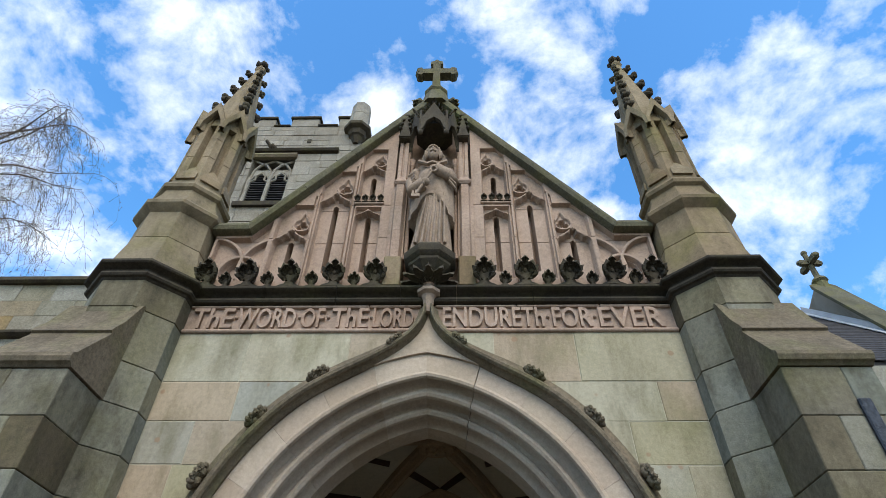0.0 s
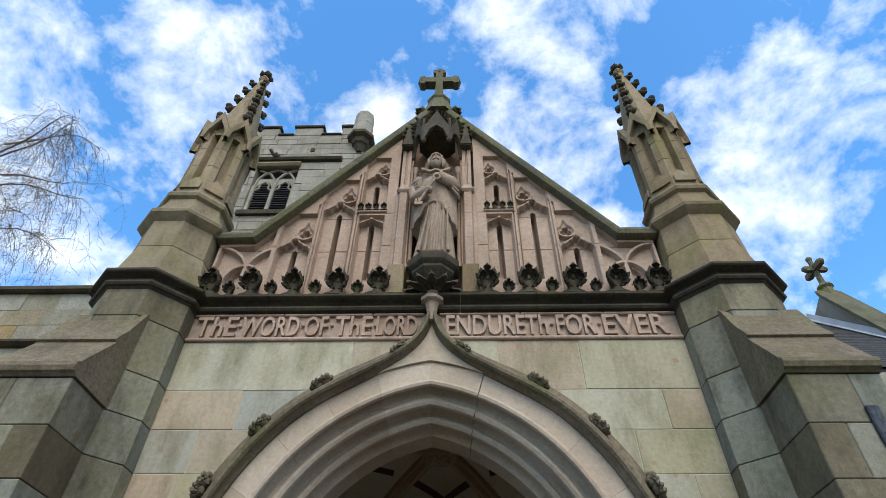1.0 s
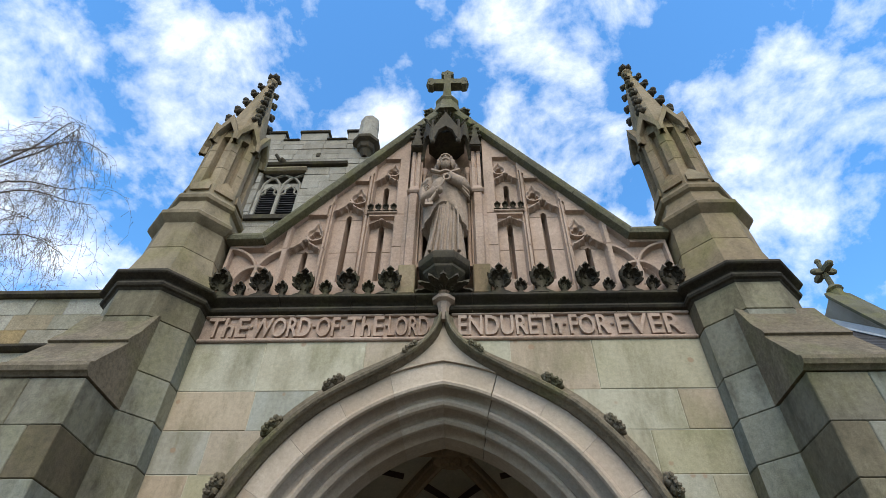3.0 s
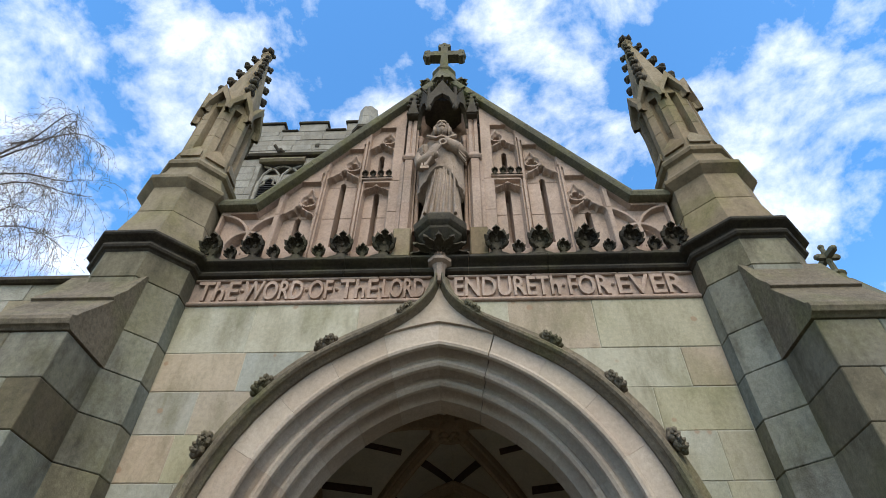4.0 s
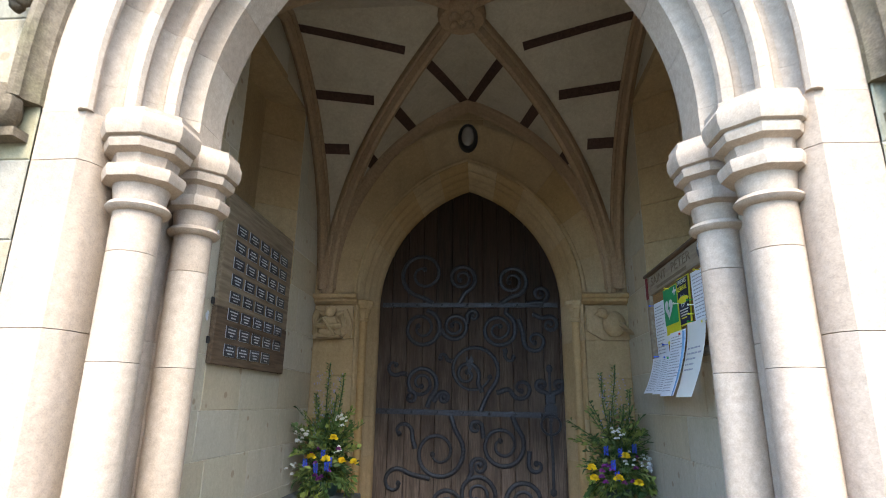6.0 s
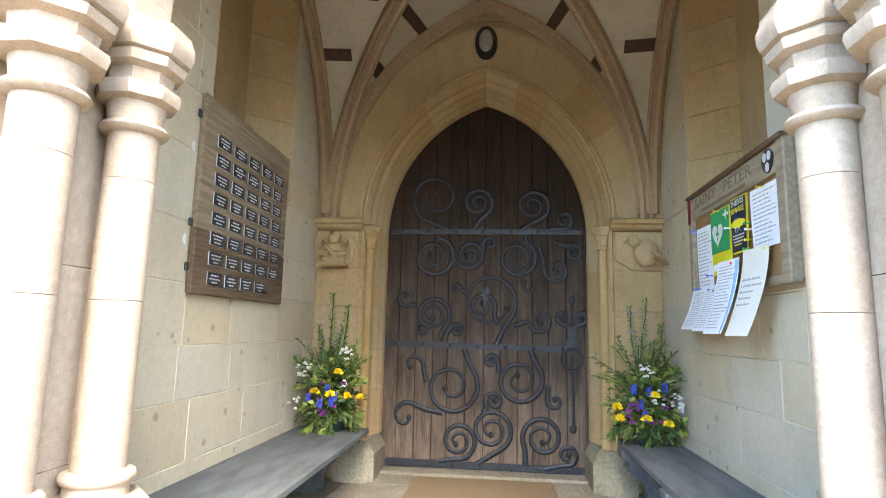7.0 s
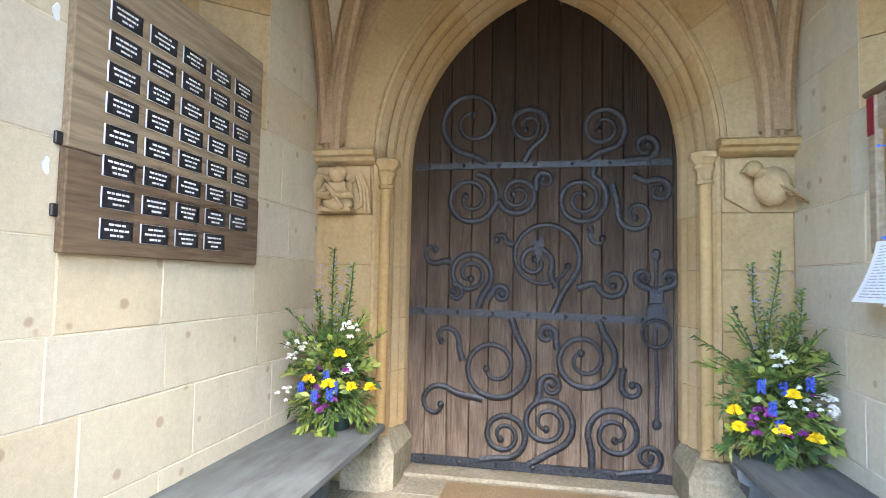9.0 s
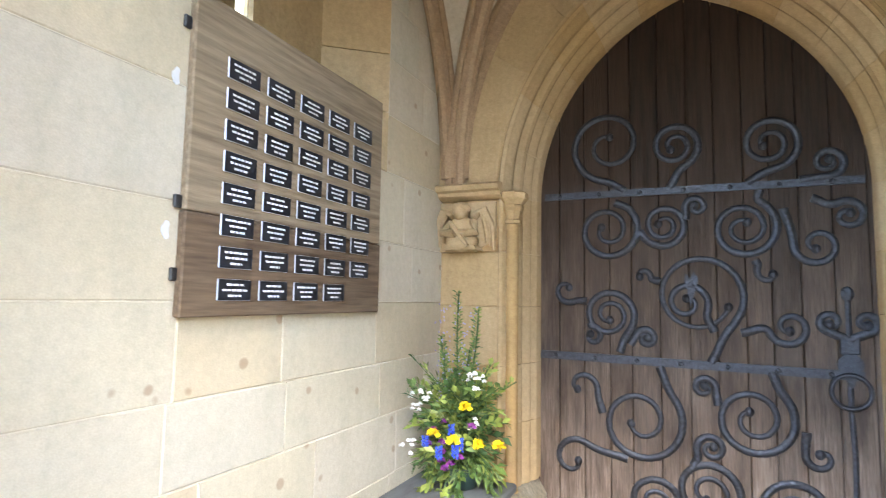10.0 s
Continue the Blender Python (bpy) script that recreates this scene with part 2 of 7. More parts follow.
# ---------- mesh helpers ----------
class MB:
    """Collects vertices and faces of one mesh."""
    def __init__(self):
        self.v, self.f = [], []

    def add(self, vs, fs):
        k = len(self.v)
        self.v += [tuple(p) for p in vs]
        self.f += [tuple(i + k for i in q) for q in fs]
        return self

    def box(self, x0, x1, y0, y1, z0, z1):
        x0, x1, y0, y1, z0, z1 = min(x0, x1), max(x0, x1), min(y0, y1), max(y0, y1), min(z0, z1), max(z0, z1)
        return self.add([(x0, y0, z0), (x1, y0, z0), (x1, y1, z0), (x0, y1, z0), (x0, y0, z1), (x1, y0, z1), (x1, y1, z1), (x0, y1, z1)],
                        [(0, 3, 2, 1), (4, 5, 6, 7), (0, 1, 5, 4), (1, 2, 6, 5), (2, 3, 7, 6), (3, 0, 4, 7)])

    def cbox(self, x0, x1, y0, y1, z0, z1, c=0.006):
        """A box with chamfered edges all round."""
        cx, cy, cz = (x0 + x1) / 2, (y0 + y1) / 2, (z0 + z1) / 2
        hx, hy, hz = abs(x1 - x0) / 2, abs(y1 - y0) / 2, abs(z1 - z0) / 2
        c = min(c, hx * 0.9, hy * 0.9, hz * 0.9)
        rings = []
        for z, d in ((-hz, c), (-hz + c, 0), (hz - c, 0), (hz, c)):
            a, b_ = hx - d, hy - d
            k = c if d == 0 else c * 0.5
            rings.append([(cx + x, cy + y, cz + z) for x, y in ((-a + k, -b_), (a - k, -b_), (a, -b_ + k), (a, b_ - k), (a - k, b_), (-a + k, b_), (-a, b_ - k), (-a, -b_ + k))])
        return self.loft(rings)

    def loft(self, rings, closed=True, caps=True):
        n, k = len(rings[0]), len(self.v)
        for r in rings:
            self.v += [tuple(p) for p in r]
        for i in range(len(rings) - 1):
            for j in range(n if closed else n - 1):
                a, b_ = k + i * n + j, k + i * n + (j + 1) % n
                self.f.append((a, b_, b_ + n, a + n))
        if caps and closed:
            self.f.append(tuple(k + j for j in reversed(range(n))))
            self.f.append(tuple(k + (len(rings) - 1) * n + j for j in range(n)))
        return self

    def tube(self, path, rad, n=6, flat=1.0, up=(0, 1, 0), taper=None):
        """A round bar along a path; flat squashes it along up."""
        P = [Vector(p) for p in path]
        U, rings = Vector(up), []
        for i, p in enumerate(P):
            d = (P[min(i + 1, len(P) - 1)] - P[max(i - 1, 0)])
            d = d.normalized() if d.length > 1e-9 else Vector((0, 0, 1))
            s = d.cross(U)
            s = s.normalized() if s.length > 1e-5 else d.orthogonal().normalized()
            w = s.cross(d).normalized()
            r = rad * (taper(i / (len(P) - 1)) if taper else 1.0)
            rings.append([p + s * (math.cos(a) * r) + w * (math.sin(a) * r * flat) for a in (2 * math.pi * j / n for j in range(n))])
        return self.loft(rings)

    def ball(self, c, rx, ry, rz, nu=10, nv=6, bump=None):
        rings = []
        for i in range(nv + 1):
            ph = math.pi * i / nv
            s, z = max(math.sin(ph), 0.02), -math.cos(ph)
            row = []
            for j in range(nu):
                th = 2 * math.pi * j / nu
                q = 1 + (bump(th, ph) if bump else 0)
                row.append((c[0] + rx * s * math.cos(th) * q, c[1] + ry * s * math.sin(th) * q, c[2] + rz * z * q))
            rings.append(row)
        return self.loft(rings)

    def prism(self, pts, lo, hi, axis="y"):
        """A flat outline given thickness along an axis; pts are the two other coordinates in order."""
        def at(p, d):
            return {"x": (d, p[0], p[1]), "y": (p[0], d, p[1]), "z": (p[0], p[1], d)}[axis]
        return self.loft([[at(p, lo) for p in pts], [at(p, hi) for p in pts]])

    def moved(self, m):
        self.v = [tuple(m @ Vector(p)) for p in self.v]
        return self


def make(name, mb, mat, parent=None, label="", smooth=None):
    me = bpy.data.meshes.new(name)
    me.from_pydata(mb.v, [], mb.f)
    bm = bmesh.new()
    bm.from_mesh(me)
    bmesh.ops.recalc_face_normals(bm, faces=bm.faces)
    bm.to_mesh(me)
    bm.free()
    if smooth:
        me.shade_smooth()
        me.set_sharp_from_angle(angle=radians(smooth))
    me.materials.append(mat)
    ob = new(name, me)
    if parent:
        ob.parent = parent
    if label:
        tagged(ob, label)
    return ob


def thing(name, label, category, at=(0, 0, 0), group="", kind=""):
    """An Empty that carries the parts of a thing; parts are modelled in world places."""
    e = new(name)
    e.empty_display_size = 0.1
    e.location = at
    return tagged(e, label, category, group, kind)


def part(name, mb, mat, parent, label="", smooth=None):
    """A part under an Empty or mesh; its vertices are given in world places."""
    ob = make(name, mb, mat, None, label, smooth)
    ob.parent = parent
    t = Vector((0, 0, 0))
    p = parent
    while p:
        t += p.location
        p = p.parent
    ob.location = -t
    return ob


def structure(name, mb, mat, label, category, smooth=None):
    return tagged(make(name, mb, mat, None, "", smooth), label, category, kind="structure")


def octa(cx, cy, a, z, turn=0.0):
    r = a / math.cos(math.pi / 8)
    return [(cx + r * math.sin(math.pi / 8 + turn + k * math.pi / 4), cy - r * math.cos(math.pi / 8 + turn + k * math.pi / 4), z) for k in range(8)]


def circ(cx, cy, r, z, n=20):
    return [(cx + r * math.cos(2 * math.pi * k / n), cy + r * math.sin(2 * math.pi * k / n), z) for k in range(n)]


class Arch:
    """A two-centred pointed arch: half width, springing height, rise."""
    def __init__(self, hw, spring, apex):
        h = apex - spring
        self.c, self.spring = (h * h - hw * hw) / (2 * hw), spring
        self.R = hw + self.c

    def point(self, s, off=0.0):
        """s from -1 (left springing) over 0 (apex) to 1."""
        R = self.R + off
        th = math.acos(max(-1, min(1, self.c / R))) * (1 - abs(s))
        x, z = R * math.cos(th) - self.c, self.spring + R * math.sin(th)
        return (math.copysign(max(x, 0.0), s) if s else 0.0, z)

    def height(self, x, off=0.0):
        R, q = self.R + off, abs(x) + self.c
        return self.spring + math.sqrt(R * R - q * q) if q < R else self.spring

    def line(self, off=0.0, n=24, base=None):
        """s runs so that th goes from the springing to the apex and down again."""
        pts = []
        for i in range(-n, n + 1):
            pts.append(self.point(i / n, off))
        if base is not None:
            pts = [(pts[0][0], base)] + pts + [(pts[-1][0], base)]
        return pts


def arch_point(a, s, off):
    R = a.R + off
    top = math.acos(max(-1, min(1, a.c / R)))
    th = top * (1 - abs(s))
    x = R * math.cos(th) - a.c
    return (-x if s < 0 else x, a.spring + R * math.sin(th))


def voussoirs(name, arch, prof, mat, parent, per_side=8, seg=4, gap=0.0004, label="", y_shift=0.0, slip=0.0):
    """Moulded arch stones; prof is a closed outline of (offset from the arch line, y)."""
    for side in (-1, 1):
        for k in range(per_side):
            s0, s1 = 1 - k / per_side, 1 - (k + 1) / per_side
            s0, s1 = s0 - (gap if k else 0), s1 + gap * (1 if k < per_side - 1 else 0) + (slip if side > 0 and k == per_side - 2 else 0)
            rings = []
            for i in range(seg + 1):
                s = s0 + (s1 - s0) * i / seg
                ring = []
                for off, y in prof:
                    R = arch.R + off
                    top = math.acos(max(-1, min(1, arch.c / R)))
                    th = top * (1 - s)
                    ring.append((side * (R * math.cos(th) - arch.c), y + y_shift, arch.spring + R * math.sin(th)))
                rings.append(ring)
            part(name, MB().loft(rings), mat, parent, label, smooth=28)


def ashlar(parent, mat, u0, u1, zs, place, mean, seed, low=None, holes=(), deep=0.05, gap=0.002, rough=0.0015, name="stone"):
    """Courses of single stones on a wall. place(u, z, d) gives the world place; low(u) a curve below which stones are cut away."""
    rng = random.Random(seed)
    for z0, z1 in zip(zs, zs[1:]):
        cuts, u = [u0], u0 + mean * rng.uniform(0.35, 1.0)
        while u < u1 - mean * 0.35:
            cuts.append(u)
            u += mean * rng.uniform(0.7, 1.35)
        cuts.append(u1)
        inside = [h for h in holes if h[2] < z1 - 0.01 and h[3] > z0 + 0.01]
        for h in inside:
            cuts = [c for c in cuts if not (h[0] - 0.12 < c < h[1] + 0.12)] + [h[0], h[1]]
        cuts = sorted(set([u0, u1] + [c for c in cuts if u0 <= c <= u1]))
        for a, b_ in zip(cuts, cuts[1:]):
            if b_ - a < 0.02 or any(h[0] - 0.01 <= a and b_ <= h[1] + 0.01 for h in inside):
                continue
            d = rng.uniform(-rough, rough)
            ua, ub, za, zb = a + gap, b_ - gap, z0 + gap, z1 - gap
            if low is None or max(low(ua + (ub - ua) * k / 8) for k in range(9)) <= za:
                c = 0.004
                rings = [[(ua, za, -deep), (ub, za, -deep), (ub, zb, -deep), (ua, zb, -deep)],
                         [(ua, za, d - c), (ub, za, d - c), (ub, zb, d - c), (ua, zb, d - c)],
                         [(ua + c, za + c, d), (ub - c, za + c, d), (ub - c, zb - c, d), (ua + c, zb - c, d)]]
                part(name, MB().loft([[place(*p) for p in r] for r in rings]), mat, parent)
                continue
            n = max(3, int((ub - ua) / 0.025))
            run = []
            for k in range(n + 1):
                uu = ua + (ub - ua) * k / n
                zl = max(za, low(uu))
                if zl < zb - 0.006:
                    run.append((uu, zl))
                if run and (zl >= zb - 0.006 or k == n):
                    if len(run) > 1:
                        pts = run + [(run[-1][0], zb), (run[0][0], zb)]
                        part(name, MB().loft([[place(p[0], p[1], -deep) for p in pts], [place(p[0], p[1], d) for p in pts]]), mat, parent)
                    run = []


# ================= the porch front =================
FY, COURSE = 3.0, 0.2665
COURSES = [2.9085 + COURSE * k for k in range(-11, 4)]
COURSES[0], COURSES[-1] = 0.0, 3.815
PORCH = Arch(1.12, 2.15, 3.488)
OUT = 0.16


def front_low(u):
    return PORCH.height(u, OUT) if abs(u) < 1.28 else -1.0


front = thing("wall_front", "buff sandstone ashlar wall of the porch front", "wall", kind="structure")
bk = MB()
cols = [(x, max(PORCH.height(x, OUT + 0.004), 2.15)) for x in [-1.283 + 2.566 * k / 60 for k in range(61)]]
bk.box(-1.70, -1.284, FY + 0.0045, FY + 0.5, 0, 3.83).box(1.284, 1.70, FY + 0.0045, FY + 0.5, 0, 3.83)
bk.prism(cols + [(1.283, 3.83), (-1.283, 3.83)], FY + 0.0045, FY + 0.5)
part("wall_core", bk, M_MORTAR, front)
ashlar(front, M_FACE, -1.70, -1.282, [z for z in COURSES if z < 2.3], lambda u, z, d: (u, FY - d, z), 0.42, 3)
ashlar(front, M_FACE, 1.282, 1.70, [z for z in COURSES if z < 2.3], lambda u, z, d: (u, FY - d, z), 0.42, 4)
ashlar(front, M_FACE, -1.70, 1.70, [z for z in COURSES if z > 2.0], lambda u, z, d: (u, FY - d, z), 0.52, 5, low=front_low)

# moulded arch stones
porch_arch = thing("porch_arch", "moulded pointed arch of pale pink sandstone over two shafts each side", "arch", kind="structure")
PROF = [(0.158, 3.004), (0.030, 3.0), (0.022, 2.986), (0.006, 2.980), (-0.010, 2.986), (-0.017, 3.002), (-0.012, 3.018), (0.004, 3.032), (0.028, 3.057), (0.0, 3.082), (-0.026, 3.094), (-0.050, 3.090),
        (-0.062, 3.078), (-0.080, 3.076), (-0.096, 3.088), (-0.102, 3.108), (-0.094, 3.126), (-0.076, 3.138), (-0.048, 3.162), (-0.072, 3.188), (-0.094, 3.206), (-0.118, 3.206),
        (-0.128, 3.196), (-0.146, 3.196), (-0.162, 3.210), (-0.166, 3.232), (-0.156, 3.250), (-0.140, 3.264), (-0.120, 3.290), (-0.154, 3.322), (-0.176, 3.336),
        (-0.190, 3.342), (-0.190, 3.515), (0.158, 3.515)]
voussoirs("voussoir", PORCH, PROF, M_ARCH, porch_arch, per_side=6, seg=7, slip=0.002)
for sx in (-1, 1):
    jamb_prof = [(1.278, 3.004), (1.12, 2.998), (1.11, 3.012), (1.095, 3.03), (1.085, 3.06), (1.085, 3.25), (1.03, 3.26), (1.02, 3.29), (1.02, 3.40), (0.955, 3.46), (0.955, 3.515), (1.278, 3.515)]
    zc = [0.0] + [z for z in COURSES if 0.2 < z < 1.95][::2] + [2.012]
    part("springer", MB().loft([[(sx * (1.12 + o), y, z) for o, y in PROF] for z in (2.012, 2.149)]), M_ARCH, porch_arch, smooth=28)
    for z0, z1 in zip(zc, zc[1:]):
        part("jamb_stone", MB().loft([[(sx * p[0], p[1], z) for p in jamb_prof] for z in (z0 + 0.0012, z1 - 0.0012)]), M_ARCH, porch_arch, smooth=28)

# shafts with capitals and bases
def shaft(cx, cy, r, a):
    """A round shaft with an octagonal moulded capital and base."""
    s = thing("arch_shaft", "round pale sandstone shaft with moulded octagonal capital", "column", (cx, cy, 0), group="shafts of the porch arch")
    for z0, z1 in ((0.77, 1.22), (1.22, 1.56), (1.56, 1.70)):
        part("drum", MB().loft([circ(cx, cy, r, z0 + 0.001, 24), circ(cx, cy, r, z1 - 0.001, 24)]), M_ARCH, s, smooth=40)
    nk = [(1.695, r), (1.70, r + 0.018), (1.712, r + 0.026), (1.724, r + 0.018), (1.73, r + 0.004)]
    part("neck_ring", MB().loft([circ(cx, cy, q, z, 24) for z, q in nk]), M_ARCH, s, smooth=50)
    bell = [(1.73, r + 0.004), (1.79, r + 0.014)]
    part("bell", MB().loft([circ(cx, cy, q, z, 24) for z, q in bell]), M_ARCH, s, smooth=50)
    ca = [(1.785, r + 0.012), (1.795, a * 0.78), (1.82, a * 0.82), (1.835, a * 0.80), (1.842, a * 0.62), (1.88, a * 0.66), (1.892, a * 0.84), (1.915, a * 0.88), (1.925, a * 0.84),
          (1.93, a * 0.94), (1.955, a), (1.985, a), (2.005, a * 0.93), (2.02, a * 0.93)]
    part("capital", MB().loft([octa(cx, cy, q, z) for z, q in ca]), M_ARCH, s, smooth=25)
    ba = [(0.0, a * 1.12), (0.58, a * 1.12), (0.60, a * 1.06), (0.635, a * 1.0), (0.645, a * 1.04), (0.67, a * 1.04), (0.685, a * 0.95), (0.705, a * 0.80)]
    part("base", MB().loft([octa(cx, cy, q, z) for z, q in ba]), M_ARCH, s, smooth=25)
    ri = [(0.70, r + 0.012), (0.735, r + 0.012), (0.742, r + 0.022), (0.754, r + 0.026), (0.766, r + 0.02), (0.772, r)]
    part("base_ring", MB().loft([circ(cx, cy, q, z, 24) for z, q in ri]), M_ARCH, s, smooth=50)


for sx in (-1, 1):
    shaft(sx * 1.0 + 0.02, 3.135, 0.074, 0.148)
    shaft(sx * 0.95 + 0.02, 3.40, 0.068, 0.132)

# ogee hood mould
E0 = 0.44
def hood_path(side, off=0.205, k=26):
    """From the label stop up the arch and through the ogee to the tip."""
    pts = [(1.12 + off, 2.03), (1.12 + off, 2.15)]
    for i in range(1, k + 1):
        pts.append(arch_point(PORCH, 1 - (1 - E0) * i / k, off))
    a, b_ = pts[-1], pts[-2]
    t = Vector((a[0] - b_[0], a[1] - b_[1])).normalized()
    p0, p3 = Vector(a), Vector((0.022, 4.0))
    p1, p2 = p0 + t * 0.40, p3 + Vector((0.012, -0.36))
    for i in range(1, 15):
        u = i / 14
        p = p0 * (1 - u) ** 3 + p1 * 3 * u * (1 - u) ** 2 + p2 * 3 * u * u * (1 - u) + p3 * u ** 3
        pts.append((p.x, p.y))
    return [(side * x, z) for x, z in pts]


HOOD_PROF = [(-0.048, 3.01), (-0.048, 2.985), (-0.030, 2.965), (-0.022, 2.945), (-0.026, 2.93), (-0.014, 2.915), (0.004, 2.912), (0.018, 2.925), (0.022, 2.945), (0.036, 2.96), (0.05, 2.975), (0.082, 2.988), (0.088, 3.01)]
hood = thing("hood_mould", "mossy ogee hood mould with carved crockets above the porch arch", "hood mould", kind="structure")
for side in (-1, 1):
    P = [Vector((x, z)) for x, z in hood_path(side)]
    cut = [0, 5, 10, 15, 20, 25, 30, 35, len(P) - 1]
    for c0, c1 in zip(cut, cut[1:]):
        rings = []
        for i in range(c0, c1 + 1):
            t = (P[min(i + 1, len(P) - 1)] - P[max(i - 1, 0)]).normalized()
            nrm = Vector((t.y, -t.x)) * (1 if side > 0 else -1)
            k_ = 1.0 - 0.5 * max(0.0, (i - (len(P) - 10)) / 9)
            rings.append([(P[i].x + nrm.x * w * k_, y, P[i].y + nrm.y * w * k_) for w, y in HOOD_PROF])
        part("hood_stone", MB().loft(rings), M_HOOD, hood, smooth=40)

# flat spandrel under the ogee tip, the band with the inscription, and the cornice
sp = MB()
hp = [p for p in hood_path(1) if p[0] < 0.62]
hp = sorted(set([(round(x, 4), z) for x, z in hp]), reverse=True)
outl = [(-x, z) for x, z in hp] + [(x, z) for x, z in reversed(hp)] + [(0.62 - 1.24 * k / 20, PORCH.height(0.62 - 1.24 * k / 20, OUT)) for k in range(21)]
part("spandrel_stone", sp.prism(outl, 2.985, 3.02), M_ARCH, hood)
tip = MB().loft([octa(0, 2.955, a, z) for z, a in ((3.95, 0.02), (3.99, 0.032), (4.06, 0.04), (4.085, 0.05), (4.10, 0.078), (4.125, 0.08), (4.145, 0.055), (4.16, 0.042), (4.19, 0.036), (4.22, 0.05))])
part("hood_tip", tip, M_STATUE, hood, smooth=30)

band = structure("inscription_band", MB().box(-1.70, 1.70, 3.012, 3.45, 3.815, 4.09), M_PINK, "red sandstone band carved with raised lettering", "frieze")
for x0, x1 in ((-1.695, -1.05), (-1.05, -0.42), (-0.42, -0.05), (0.05, 0.62), (0.62, 1.2), (1.2, 1.695)):
    part("bead", MB().tube([(x0 + 0.001, 2.997, 3.827), (x1 - 0.001, 2.997, 3.827)], 0.017, 8, 1.0, (0, 0, 1)), M_PINK, band, smooth=50)
    part("fillet", MB().cbox(x0 + 0.001, x1 - 0.001, 2.988, 3.02, 4.022, 4.043, 0.006), M_PINK, band)


def raised_text(body, x0, x1, y, z, size, depth, mat, parent, name="lettering", turn=(90, 0, 0), label=""):
    """Raised letters fitted between two places along a wall."""
    cu = bpy.data.curves.new(name, "FONT")
    cu.body, cu.size, cu.extrude, cu.bevel_depth, cu.resolution_u, cu.offset = body, 1.0, depth, 0.0, 3, 0.014 if depth > 0.01 else 0.0
    tmp = new(name, cu)
    bpy.context.view_layer.update()
    me = bpy.data.meshes.new_from_object(tmp.evaluated_get(bpy.context.evaluated_depsgraph_get()))
    bpy.data.objects.remove(tmp)
    xs = [v.co.x for v in me.vertices]
    ys = [v.co.y for v in me.vertices]
    lo, hi, yl, yh = min(xs), max(xs), min(ys), max(ys)
    for v in me.vertices:
        v.co = ((v.co.x - lo) / (hi - lo), (v.co.y - yl) / (yh - yl), v.co.z)
    me.materials.clear()
    me.materials.append(mat)
    m = pose(x0, y, z, *turn) @ Matrix.Diagonal((x1 - x0, size, 1, 1))
    me.transform(m)
    ob = new(name, me)
    ob.parent = parent
    t, p = Vector((0, 0, 0)), parent
    while p:
        t += p.location
        p = p.parent
    ob.location = -t
    if label:
        tagged(ob, label)
    return ob


words = (("THE", -1.655, -1.365), ("WORD", -1.335, -0.925), ("OF", -0.885, -0.725), ("THE", -0.675, -0.415), ("LORD", -0.385, -0.10),
         ("ENDURETH", 0.10, 0.80), ("FOR", 0.86, 1.13), ("EVER", 1.18, 1.62))
for w, x0, x1 in words:
    raised_text(w.replace("H", "h"), x0, x1, 3.0, 3.852, 0.165, 0.014, M_PINK, band, label="raised carved letters reading " + w)
for x in (-1.35, -0.905, -0.70, -0.395, 0.83, 1.155):
    part("stop_dot", MB().ball((x, 3.005, 3.945), 0.013, 0.016, 0.013), M_PINK, band, smooth=60)

CORN = [(3.02, 4.045), (2.985, 4.046), (2.964, 4.053), (2.954, 4.068), (2.960, 4.086), (2.985, 4.096), (2.990, 4.106), (2.984, 4.116), (2.955, 4.130), (2.926, 4.137), (2.916, 4.147), (2.918, 4.165), (2.936, 4.175), (3.0, 4.190), (3.1, 4.194)]
corn = thing("cornice", "soot-blackened moulded stone cornice below the gable", "cornice", kind="structure")
for x0, x1 in ((-1.72, -1.18), (-1.18, -0.66), (-0.66, -0.20), (-0.20, 0.20), (0.20, 0.74), (0.74, 1.28), (1.28, 1.72)):
    part("cornice_stone", MB().loft([[(x, y, z) for y, z in CORN + [(3.4, 4.194), (3.4, 4.045)]] for x in (x0 + 0.0015, x1 - 0.0015)]), M_DARK, corn, smooth=35)

# ================= gable =================
GB, SL = 4.188, 1.30
def gable_top(x):
    return 4.80 if abs(x) > 1.447 else 4.80 + SL * (1.447 - abs(x))


PANELS = ((1.127, 0.140, 4.30, 4.68, 4.40, 4.71), (0.822, 0.140, 4.30, 5.12, 4.42, 5.13), (0.532, 0.112, 4.30, 4.96, 4.42, 4.99), (0.532, 0.112, 5.17, 5.52, 5.22, 5.50))
HEADED = (True, True, False, True)


def circle_in(px, pz, cx, cz, r):
    return r - math.hypot(px - cx, pz - cz)


